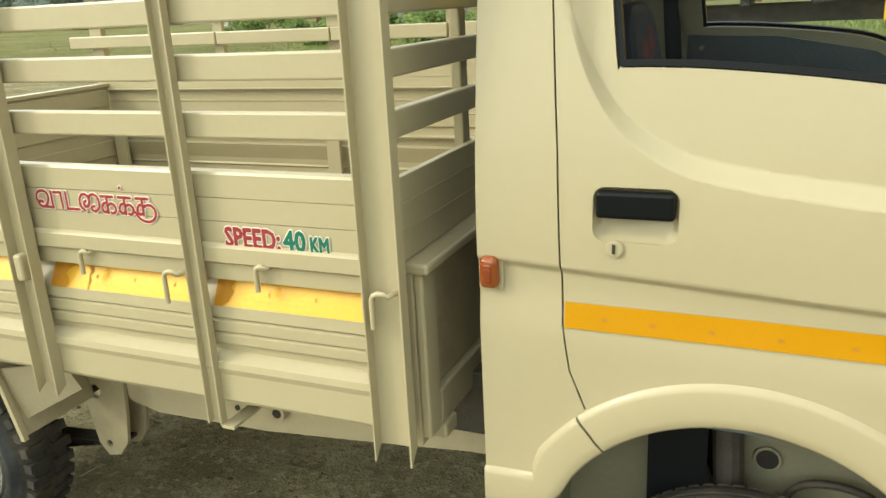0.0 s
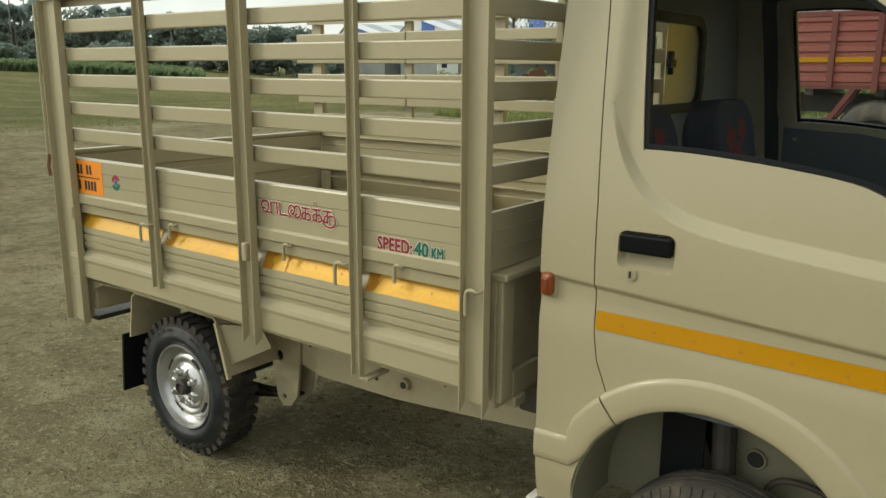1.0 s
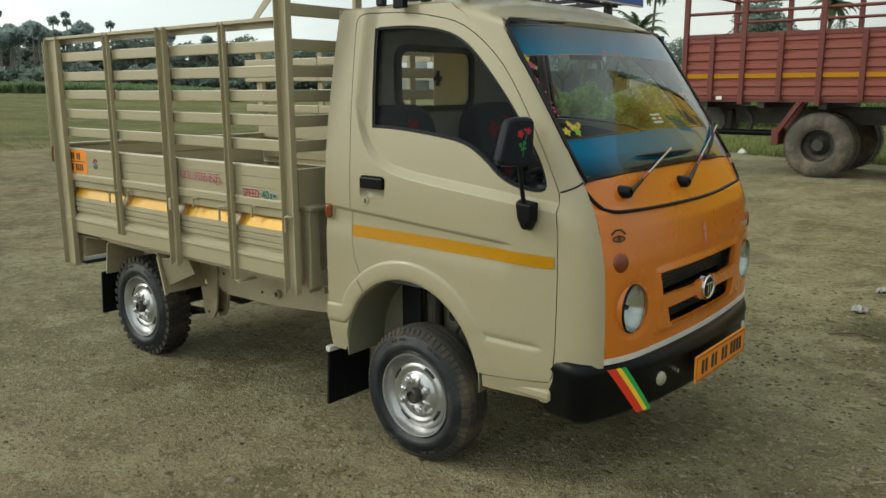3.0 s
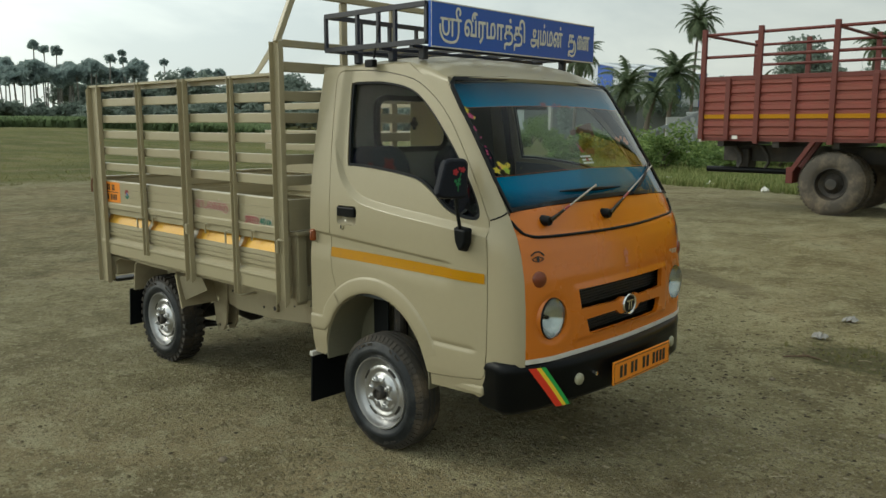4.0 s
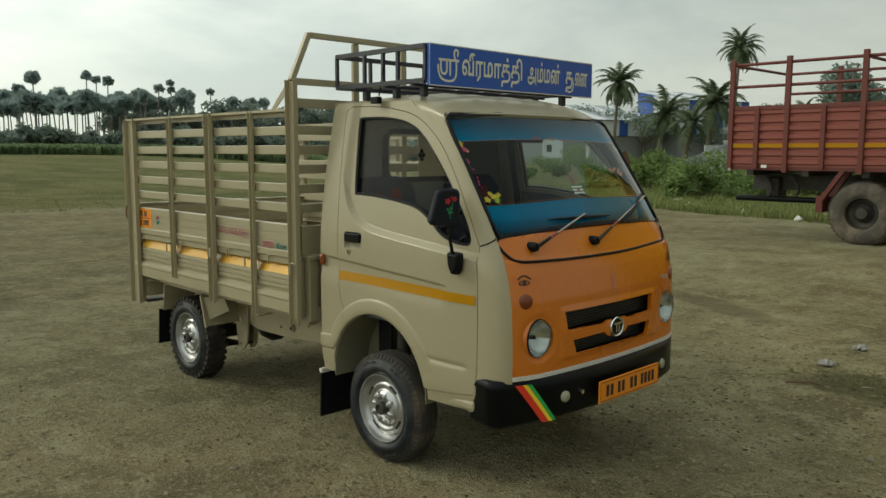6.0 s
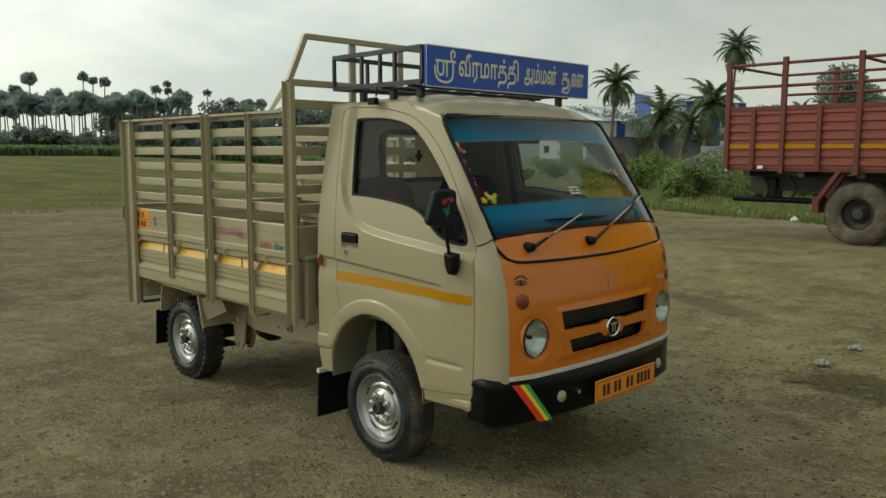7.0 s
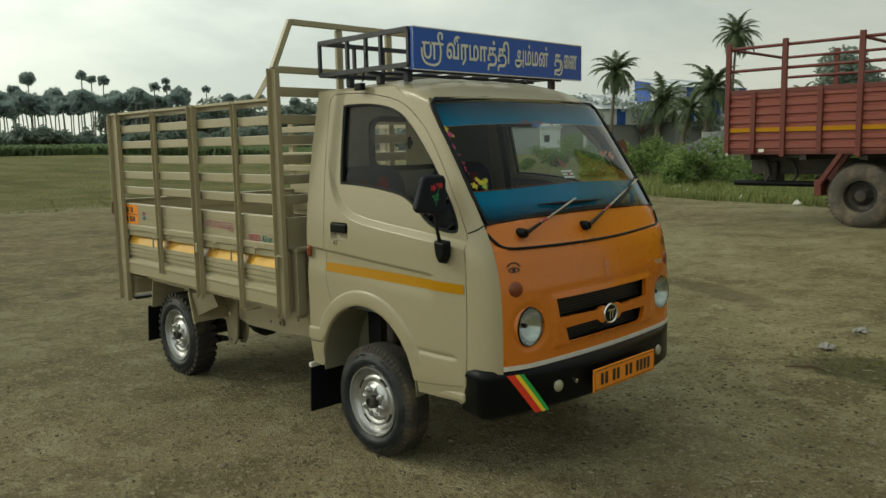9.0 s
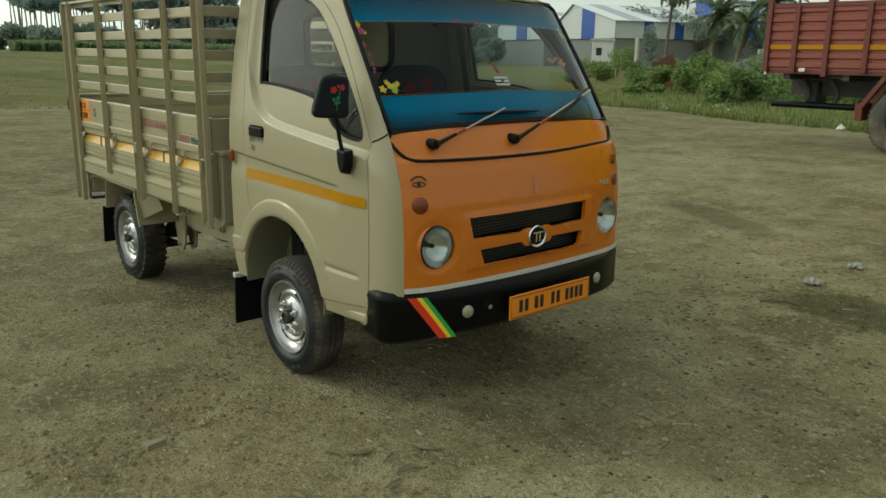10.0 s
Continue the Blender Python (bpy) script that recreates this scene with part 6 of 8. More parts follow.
SLAT_Z = (1.222, 1.328, 1.434, 1.537, 1.643)
SLAT_H = 0.050
for s in (-1, 1):
    already = set(truck.children)
    drop = part("drop_side", extrude_x(DROP, X0, X1, s, YB), BODY, truck, "pressed ivory drop side", thick=0.004)
    drop.modifiers["thickness"].offset = 0
    up = part("side_board", extrude_x(UPPER, X0, X1, s, YB), BODY, truck, "ivory upper side board", thick=0.004)
    up.modifiers["thickness"].offset = 0
    # reflective tape down in the pressing, laid in lengths between the posts
    for a, b in ((-2.66, -2.085), (-2.05, -1.562), (-1.502, -1.070), (-1.040, -0.655)):
        bm = bmesh.new()
        prof = [(-0.0245, 0.9270), (-0.0145, 0.9075), (-0.0045, 0.8880), (0.0040, 0.8705)]
        rows = [[bm.verts.new((a + (b - a) * i / 6, s * (YB + o + 0.003), z)) for o, z in prof] for i in range(7)]
        for p, q in zip(rows, rows[1:]):
            for i in range(3):
                bm.faces.new((p[i], p[i + 1], q[i + 1], q[i]))
        bmesh.ops.recalc_face_normals(bm, faces=bm.faces[:])
        strip = part("reflective_tape", bm, LOAD_TAPE, drop, "yellow reflective tape")
        # a darker patch with a ragged edge where each length begins, and scuffs along it
        spots = [(a + 0.002, 0.075, True)] + ([(a + 0.105, 0.022, False)] if -1.6 < a < -1.4 else []) + [(a + 0.13 + 0.11 * i, 0.008, False) for i in range(3)]
        for start, long, butt in spots:
            wob = random.Random(int(start * 1000))
            bm = bmesh.new()
            rows = []
            lo, hi = (0.0, 1.0) if long > 0.01 else (0.42, 0.55)
            for i in range(7):
                v = lo + (hi - lo) * i / 6
                o, z = -0.0245 + 0.0285 * v, 0.9270 - 0.0565 * v
                x0 = start if butt else start + wob.uniform(0, 0.4) * long
                x1 = start + long * (wob.uniform(0.55, 1.0) - 0.35 * v)
                rows.append((bm.verts.new((x0, s * (YB + o + 0.0046), z)), bm.verts.new((max(x0 + 0.003, x1), s * (YB + o + 0.0046), z))))
            for p, q in zip(rows, rows[1:]):
                bm.faces.new((p[0], p[1], q[1], q[0]))
            part("tape_overlap" if long > 0.01 else "tape_scuff", bm, TAPE_DARK, strip, "darker amber patch on the tape" if long > 0.01 else "")
    if s > 0:
        high = boxes((X0, X1, 0.752, 0.768, 1.153, 1.272))
        for z in (1.19, 1.23):
            box(high, X0 + 0.01, X1 - 0.01, 0.7505, 0.752, z, z + 0.028)
        part("upper_board", high, BODY, truck, "ivory top board of the far side", bevel=0.001)
    for z in SLAT_Z if s < 0 else SLAT_Z[1:]:
        for a, b in ((-2.68 if s < 0 else -2.84, -2.08), (-2.05, -1.55), (-1.52, -1.07), (-1.04, -0.645)):
            t = rng.uniform(-0.002, 0.002)
            part("slat", boxes((a - 0.012, b + 0.012, min(s * 0.748, s * 0.772), max(s * 0.748, s * 0.772), z + t, z + t + SLAT_H)), BODY, truck, bevel=0.004)
    part("top_rail", boxes((X0 - 0.05, -0.66, min(s * 0.748, s * 0.795), max(s * 0.748, s * 0.795), 1.768, 1.782), (X0 - 0.05, -0.66, min(s * 0.748, s * 0.753), max(s * 0.748, s * 0.753), 1.742, 1.768)), BODY, truck, "flat ivory top rail")

    def channel(name, x0, x1, z0, z1, dep, inner, tip=0.0, label=""):
        """An upright channel: a web with two flanges that stand out."""
        bm = bmesh.new()
        f0, f1, th = inner, inner + dep, 0.004
        u = [(x0, f0), (x1, f0), (x1, f1), (x1 - th, f1), (x1 - th, f0 + th), (x0 + th, f0 + th), (x0 + th, f1), (x0, f1)]
        web = (0, 1, 4, 5)
        lo = [bm.verts.new((x, s * y, z0 + (tip if i in web else 0))) for i, (x, y) in enumerate(u)]
        hi = [bm.verts.new((x, s * y, z1)) for x, y in u]
        for i in range(8):
            bm.faces.new((lo[i], lo[(i + 1) % 8], hi[(i + 1) % 8], hi[i]))
        for r in (lo, hi):
            for q in ((0, 1, 4, 5), (1, 2, 3, 4), (0, 5, 6, 7)):
                bm.faces.new([r[i] for i in q])
        bmesh.ops.recalc_face_normals(bm, faces=bm.faces[:])
        return part(name, bm, BODY, truck, label, bevel=0.0015)

    channel("corner_post", -0.659, -0.579, 0.600, 1.930, 0.030, 0.785, 0.03, "ivory channel corner post")
    channel("post", -1.073, -1.036, 0.605, 1.780, 0.020, 0.780, 0.0, "ivory side post")
    part("post_foot", box(bmesh.new(), -1.036, -1.005, min(s * 0.70, s * 0.80), max(s * 0.70, s * 0.80), 0.600, 0.607), BODY, truck)
    channel("post", -1.566, -1.500, 0.605, 1.782, 0.030, 0.782, 0.02, "ivory side post")
    channel("post", -2.098, -2.052, 0.705, 1.782, 0.020, 0.780, 0.0, "ivory side post")
    channel("corner_post", -2.755, -2.615 if s < 0 else -2.690, 0.455, 1.782, 0.030, 0.775, 0.0, "ivory rear corner post")
    # bracket under the rear end: sheet with a round-cornered cut
    outline = [(-2.69, 0.655), (-2.40, 0.655), (-2.40, 0.63), (-2.55, 0.625), (-2.61, 0.60), (-2.64, 0.54), (-2.645, 0.47), (-2.69, 0.455)]
    part("rear_bracket", panel(outline, [], lambda x, z, s=s: (x, s * 0.745, z), 0.4, flip=s > 0), BODY, truck, thick=0.005)
    part("rear_cross_bar", boxes((-2.72, -2.62, min(s * 0.20, s * 0.74), max(s * 0.20, s * 0.74), 0.455, 0.475)), GREASE, truck)
    # rope hooks: bent rods
    for x, z in ((-2.112, 0.912), (-1.100, 0.918), (-0.622, 0.916), (-1.98, 0.925), (-1.365, 0.935), (-0.90, 0.938), (-2.66, 0.92)):
        big = x in (-2.112, -1.100, -0.622)
        r = 0.020 if big else 0.014
        yy = 0.800 if big else 0.768
        pts = [(x + r * 1.4, s * (yy - 0.03), z + 0.035)] + [(x + r * math.cos(t) * 0.9, s * (yy + 0.012), z + 0.022 + r * 0.7 * math.sin(t)) for t in (0.6, 1.2, 1.8, 2.5, 3.14)] + [(x - r * 0.9, s * (yy + 0.012), z - (0.035 if big else 0.022))]
        part("rope_hook", tube(bmesh.new(), pts, 0.0055, 7), BODY, truck, "bent rod rope hook", smooth=True)
    part("drop_latch", boxes((-1.548, -1.524, min(s * 0.79, s * 0.815), max(s * 0.79, s * 0.815), 0.892, 0.955)), BODY, truck, bevel=0.006)
    part("end_plate", boxes((X1 - 0.002, X1 + 0.006, min(s * 0.735, s * 0.786), max(s * 0.735, s * 0.786), 0.652, 0.968)), BODY, truck, bevel=0.001)
    # slanted gusset from the rail up to the corner post
    bm = panel([(-0.660, 1.93), (-0.660, 1.88), (-0.79, 1.782), (-0.83, 1.782)], [], lambda x, z, s=s: (x, s * 0.79, z), 0.5, flip=s > 0)
    part("gusset", bm, BODY, truck, thick=0.005)
    if s > 0:
        # the far side stands a little further in and back than the near one
        for ob in set(truck.children) - already:
            ob.location += Vector((-0.035, -0.055, 0))

# tailgate and its frame
part("rear_valance", boxes((-2.66, -2.62, -0.74, 0.74, 0.50, 0.632)), CHASSIS, truck, "dark rear cross sheet", bevel=0.01)
part("tailgate", boxes((-2.745, -2.715, -0.742, 0.695, 0.66, 1.165)), BODY, truck, "ivory tailgate board", bevel=0.004)
bm = bmesh.new()
for z in (0.78, 0.90, 1.02, 1.12):
    box(bm, -2.7145, -2.709, -0.72, 0.68, z - 0.035, z + 0.035)
part("tailgate_ribs", bm, BODY, truck, bevel=0.003)
part("tail_cap", boxes((-2.755, -2.705, -0.745, 0.695, 1.165, 1.178)), BODY, truck)
part("tail_chain", tube(bmesh.new(), [(-2.785, -0.795, 1.16), (-2.792, -0.80, 1.11), (-2.785, -0.80, 1.07)], 0.007, 6), mat("rusty_chain", (0.16, 0.07, 0.035), 0.8, vary=0.3, scale=60), truck, "rusty chain")
part("tail_stay", tube(bmesh.new(), [(-2.80, -0.79, 1.76), (-2.805, -0.79, 1.10)], 0.006, 6), BODY, truck)
# inside uprights against the far and near boards
for x in (-2.66, -1.58, -0.70):
    for s in (-1, 1):
        part("inner_upright", boxes((x - 0.03, x + 0.03, -0.735 if s < 0 else 0.660, -0.715 if s < 0 else 0.680, 0.664, 0.96)), BODY, truck, bevel=0.003)

# headboard behind the cab
XF = -0.612
part("head_lower", boxes((XF - 0.02, XF + 0.02, -0.735, 0.735, 0.60, 0.968)), CHASSIS, truck, bevel=0.004)
part("head_ledge", boxes((XF - 0.03, XF + 0.055, -0.742, 0.742, 0.966, 0.988)), BODY, truck, "ledge of the bed front", bevel=0.006)
part("head_edge", boxes((XF + 0.020, XF + 0.040, -0.735, -0.675, 0.62, 0.966), (XF + 0.020, XF + 0.040, 0.675, 0.735, 0.62, 0.966), (XF + 0.020, XF + 0.040, -0.675, 0.675, 0.62, 0.70)), BODY, truck, bevel=0.005)
for s in (-1, 1):
    part("head_foot", boxes((XF + 0.005, XF + 0.045, s * 0.64 - 0.03, s * 0.64 + 0.03, 0.585, 0.62)), BODY, truck, bevel=0.006)
head = part("head_board", boxes((XF - 0.008, XF + 0.008, -0.76, 0.71, 0.99, 1.150)), BODY, truck, "ivory lower head board", bevel=0.002)
for z in (1.045, 1.098):
    part("pressed_rib", boxes((XF + 0.008, XF + 0.0095, -0.75, 0.70, z, z + 0.003)), BODY, head)
for z in (1.222, 1.328, 1.434, 1.537, 1.643, 1.785, 1.905):
    part("head_slat", boxes((XF - 0.012, XF + 0.012, -0.784, 0.735, z, z + (SLAT_H if z < 1.88 else 0.036))), BODY, truck, bevel=0.004)
for y in (-0.36, 0.0, 0.36):
    part("head_post", boxes((XF - 0.03, XF - 0.006, y - 0.02, y + 0.02, 0.99, 2.155)), BODY, truck, bevel=0.004)
part("head_frame", bar(bar(bar(bmesh.new(), (XF - 0.01, -0.68, 2.172), (XF - 0.01, 0.63, 2.172), 0.030, 0.030), (XF - 0.01, -0.795, 1.925), (XF - 0.01, -0.68, 2.180), 0.030, 0.030), (XF - 0.01, 0.740, 1.925), (XF - 0.01, 0.63, 2.180), 0.030, 0.030), BODY, truck, "raised top frame of the head board", bevel=0.003)

# writing on the side board
on_board = lambda x0, z0: (lambda a, b, up: (x0 + a, -(YB + 0.0094 + up), z0 + b))
def fit_width(bm, x0, x1):
    lo, hi = min(v.co.x for v in bm.verts), max(v.co.x for v in bm.verts)
    for v in bm.verts:
        v.co.x = x0 + (v.co.x - lo) * (x1 - x0) / (hi - lo)
    return bm


for text, size, z, x0, x1, ink, bold in (("SPEED:", 0.056, 1.005, -0.984, -0.853, RED, 0.0021), ("40", 0.058, 1.005, -0.847, -0.795, GREEN, 0.0020), ("KM", 0.044, 1.005, -0.786, -0.744, GREEN, 0.0020)):
    word = part("speed_writing", fit_width(thick_letters(text, size, on_board(0, z), 0.0011, bold), x0, x1), ink, truck, ("red" if ink is RED else "green") + " speed limit lettering")
    part("white_outline", fit_width(thick_letters(text, size, on_board(0, z), 0.0002, bold + 0.0022), x0 - 0.0022, x1 + 0.0022), EDGE_WHITE, word, "white outline of the lettering")
# the rental notice, brush strokes in heights of a letter: six signs, the last three alike but for a dot and a sweeping tail
VA = [[(0.09, 0.3), (0.0, 0.59), (0.12, 0.88), (0.44, 1.0), (0.74, 0.92), (0.85, 0.63), (0.75, 0.31), (0.49, 0.06), (0.23, 0.1), (0.14, 0.26), (0.26, 0.39), (0.44, 0.33)], [(0.50, 0.05), (1.16, 0.05)], [(1.11, 0.98), (1.11, 0.02)]]
AA = [[(0.0, 0.95), (0.53, 0.95)], [(0.46, 0.95), (0.48, 0.02)]]
TA = [[(0.0, 0.98), (0.02, 0.0)], [(0.0, 0.02), (0.84, 0.02)]]
AI = [[(0.30, 0.0), (0.09, 0.18), (0.0, 0.53), (0.13, 0.84), (0.38, 0.96), (0.60, 0.85), (0.67, 0.53), (0.52, 0.26), (0.32, 0.28), (0.29, 0.48), (0.45, 0.58)], [(0.64, 0.69), (0.75, 0.88), (0.98, 0.97), (1.23, 0.83), (1.32, 0.5), (1.23, 0.17), (1.0, 0.0), (0.79, 0.04), (0.79, 0.22), (0.97, 0.3)]]
KA = [[(0.0, 0.93), (0.78, 0.93)], [(0.37, 0.93), (0.38, 0.0)], [(0.37, 0.58), (0.14, 0.53), (0.0, 0.28), (0.10, 0.04), (0.29, 0.07), (0.39, 0.26)]]
HOOK = [[(0.41, 0.45), (0.65, 0.54), (0.85, 0.40), (0.88, 0.16), (0.70, -0.02), (0.58, 0.02)]]
TAIL = [[(0.41, 0.45), (0.62, 0.56), (0.86, 0.58), (1.08, 0.42), (1.15, 0.14), (1.03, -0.16), (0.72, -0.34), (0.36, -0.34), (0.06, -0.18), (-0.14, 0.12)]]
DOT = [[(0.17, 1.46), (0.21, 1.50)]]
strokes = []
for sign, at, drop in ((VA, 0.0, 0.0), (AA, 1.31, 0.0), (TA, 2.12, 0.0), (AI, 3.06, -0.02), (KA + HOOK, 4.56, -0.06), (KA + HOOK + DOT, 5.72, -0.06), (KA + TAIL, 6.87, -0.06)):
    strokes += [[(-1.486 + 0.0416 * (p + at), 1.0585 + 0.0380 * (q + drop)) for p, q in line] for line in sign]
word = part("rent_writing", pen(strokes, 0.0064, on_board(0, 0), 0.0012), RED, truck, "red rental notice lettering")
part("white_outline", pen(strokes, 0.0105, on_board(0, 0), 0.0002), EDGE_WHITE, word, "white outline of the lettering")
rp = part("side_plate", boxes((-2.665, -2.440, -(YB + 0.009), -(YB + 0.005), 1.012, 1.146)), PLATE, truck, "orange plate with dark writing")
for z, starts in ((1.092, (-2.620, -2.597, -2.552, -2.529)), (1.028, (-2.640, -2.617, -2.572, -2.549, -2.526, -2.503))):
    for a in starts:
        part("plate_bar", boxes((a, a + 0.014, -(YB + 0.0105), -(YB + 0.0092), z, z + 0.038)), INK, rp)
part("plate_rule", boxes((-2.67, -2.46, -(YB + 0.0102), -(YB + 0.0092), 1.078, 1.082)), INK, rp)
for r0, r1, a0, a1, m in ((0.013, 0.030, 20, 170, RED), (0.013, 0.030, 200, 350, GREEN), (0.0, 0.010, 0, 360, mat("blue_sticker", (0.02, 0.08, 0.35), 0.4))):
    n = 12
    pts = [(-2.345 + r1 * math.cos(radians(a0 + (a1 - a0) * k / n)), 1.075 + r1 * math.sin(radians(a0 + (a1 - a0) * k / n))) for k in range(n + 1)]
    if r0:
        pts += [(-2.345 + r0 * math.cos(radians(a1 - (a1 - a0) * k / n) + 0.25), 1.075 + r0 * math.sin(radians(a1 - (a1 - a0) * k / n) + 0.25)) for k in range(n + 1)]
    else:
        pts = pts[:-1]
    part("round_sticker", panel(pts, [], lambda x, z: (x, -(YB + 0.0078), z), 0.5), m, truck)

# ---- roof carrier and its name board ----
carrier = new("roof_carrier")
carrier.parent = truck
carrier["label"] = "black steel roof carrier"
bm = bmesh.new()
CX0, CX1, CY = -0.445, 0.235, 0.625
for z in (1.886, 2.045):
    for s in (-1, 1):
        bar(bm, (CX0, s * CY, z), (CX1, s * CY, z), 0.022, 0.022)
    bar(bm, (CX0, -CY, z), (CX0, CY, z), 0.022, 0.022)
    bar(bm, (CX1, -CY, z), (CX1, CY, z), 0.022, 0.022)
part("carrier_frame", bm, CARRIER, carrier)
for s in (-1, 1):
    for x in (CX0, -0.215, -0.07, 0.04, CX1):
        part("carrier_upright", bar(bmesh.new(), (x, s * CY, 1.886), (x, s * CY, 2.045), 0.016, 0.016), CARRIER, carrier)
for y in (-0.40, -0.2, 0.0, 0.2, 0.40):
    part("carrier_bar", bar(bmesh.new(), (CX0, y, 1.886), (CX1, y, 1.886), 0.016, 0.016), CARRIER, carrier)
    part("carrier_upright", bar(bmesh.new(), (CX0, y, 1.886), (CX0, y, 2.045), 0.016, 0.016), CARRIER, carrier)
for x in (-0.30, -0.06, 0.14):
    for s in (-1, 1):
        part("carrier_foot", boxes((x - 0.018, x + 0.018, s * 0.545 - 0.016, s * 0.545 + 0.016, 1.818, 1.878)), CARRIER, carrier, bevel=0.006)
    part("carrier_bar", bar(bmesh.new(), (x, -CY, 1.872), (x, CY, 1.872), 0.020, 0.014), CARRIER, carrier)
board = part("name_board", boxes((0.245, 0.262, -0.625, 0.662, 1.862, 2.056)), SIGN_BLUE, truck, "blue name board with pale lettering", bevel=0.002)
part("board_rim", ring_strip([(-0.623, 1.864), (0.660, 1.864), (0.660, 2.054), (-0.623, 2.054)], lambda y, z: (0.2625, y, z), 0.005, 0.003), mat("pale_edge", (0.55, 0.56, 0.55), 0.35, metal=0.4), board)
on_sign = lambda y0, z0: (lambda a, b, up: (0.2625 + up, y0 + a, z0 + b))
SIGN_WORDS = [("\u0bb5\u0bc0\u0bb0\u0bae\u0bbe\u0ba4\u0bcd\u0ba4\u0bbf", -0.410, 0.450), ("\u0b85\u0bae\u0bcd\u0bae\u0ba9\u0bcd", 0.085, 0.275), ("\u0ba4", 0.412, 0.060), ("\u0bc8\u0ba3", 0.497, 0.118)]
for text, y0, wide in SIGN_WORDS:
    bm = thick_letters(text, 0.125, on_sign(0, 0), 0.0015, 0.0026)
    lo, hi = min(v.co.y for v in bm.verts), max(v.co.y for v in bm.verts)
    for v in bm.verts:
        v.co.y = y0 + (v.co.y - lo) * wide / (hi - lo)
        v.co.z += 1.925
    part("board_lettering", bm, SIGN_TEXT, board, "pale board lettering")
# joined letters that the strokes run together in: the opening one with its under-sweep and loop, and a tail
opening = [[(0.018, 1.985), (0.018, 1.948), (0.026, 1.926), (0.042, 1.920), (0.055, 1.930), (0.058, 1.950), (0.058, 1.985)], [(0.008, 1.986), (0.096, 1.986)], [(0.080, 1.986), (0.080, 1.918)], [(0.0, 1.958), (0.004, 1.925), (0.020, 1.900), (0.050, 1.889), (0.085, 1.889), (0.110, 1.901), (0.121, 1.930), (0.121, 1.985)], [(0.098, 1.986), (0.137, 1.986)], [(0.121, 1.985), (0.109, 2.004), (0.108, 2.026), (0.120, 2.037), (0.133, 2.028), (0.131, 2.010)]]
part("board_lettering", pen(opening, 0.0115, on_sign(-0.570, 0), 0.0015), SIGN_TEXT, board, "pale board lettering")
tail = [[(0.466, 1.965), (0.478, 1.945), (0.479, 1.915), (0.468, 1.893), (0.446, 1.886), (0.424, 1.894), (0.418, 1.908)]]
part("board_lettering", pen(tail, 0.010, on_sign(0, 0), 0.0035), SIGN_TEXT, board, "pale board lettering")

# ---- gravel and scraps on the yard ----
def scatter(name, n, spots, size, material, label, flat=0.6, seed=1, category="gravel"):
    """Small stones strewn over the yard, one mesh."""
    r = random.Random(seed)
    verts, faces = [], []
    for _ in range(n):
        x0, x1, y0, y1 = r.choice(spots)
        x, y = r.uniform(x0, x1), r.uniform(y0, y1)
        s = size * (0.35 + r.random() ** 3 * 1.6)
        z = ground_z(x, y)
        a = r.uniform(0, 6.28)
        base = len(verts)
        k = 5
        for ringz, rr in ((-0.15, 0.95), (0.35 * flat, 0.9), (0.75 * flat, 0.45)):
            for j in range(k):
                t = a + 6.283 * j / k + ringz
                q = rr * s * r.uniform(0.75, 1.2)
                verts.append((x + q * math.cos(t), y + q * math.sin(t) * 0.8, z + s * ringz))
        for ring_i in range(2):
            for j in range(k):
                p, q = base + ring_i * k + j, base + ring_i * k + (j + 1) % k
                faces.append((p, q, q + k, p + k))
        faces.append(tuple(base + 2 * k + j for j in range(k)))
    me = bpy.data.meshes.new(name)
    me.from_pydata(verts, [], faces)
    me.materials.append(material)
    ob = new(name, me)
    return tagged(ob, label, category, kind="stuff")


GRAVEL = leafy("gravel", (0.135, 0.115, 0.066), (0.30, 0.260, 0.170), 0.9, 0.0)
scatter("gravel", 42000, [(-6, 4, -2.6, 4), (-1, 3.4, -2.6, 2), (0.4, 3.2, -2.4, 1.5), (-3, 2, -1.9, -0.5), (0.6, 2.2, -0.9, 0.9)], 0.0050, GRAVEL, "small pale gravel strewn over the yard", seed=3)
scatter("pebbles", 2600, [(-9, 4, -2.4, 9), (-3, 3.4, -2.4, 3), (-0.4, 2.4, -2.0, 0.8)], 0.0105, GRAVEL, "scattered pebbles on the yard", seed=4)
DARK_BITS = leafy("dark_scraps", (0.045, 0.037, 0.022), (0.13, 0.105, 0.062), 0.9, 0.0)
scatter("soil_crumbs", 5200, [(-9, 4, -2.6, 7), (-5, 3.4, -2.6, 3), (0, 3.0, 0.5, 3.6), (0.5, 3.0, -0.8, 2.6)], 0.0085, DARK_BITS, "dark soil crumbs on the yard", flat=0.4, seed=5, category="soil")

STONE = mat("pale_stone", (0.20, 0.165, 0.115), 0.9, vary=0.2, scale=30, bump=0.4)


def stone(x, y, s, seed):
    bm = bmesh.new()
    bmesh.ops.create_icosphere(bm, subdivisions=2, radius=s)
    for v in bm.verts:
        v.co *= 1 + 0.25 * noise.noise(v.co / s * 1.3 + Vector((seed, 0, 0)))
        v.co.z *= 0.6
    bmesh.ops.translate(bm, verts=bm.verts[:], vec=(x, y, ground_z(x, y) + 0.3 * s))
    return tagged(finish("stone", bm, STONE), "rough pale stone on the yard", "stone", "loose stones")


stone(-0.40, -1.32, 0.022, 2)
stone(1.75, 1.05, 0.024, 3)
stone(1.55, -0.15, 0.020, 4)
stone(1.0, 1.6, 0.018, 5)

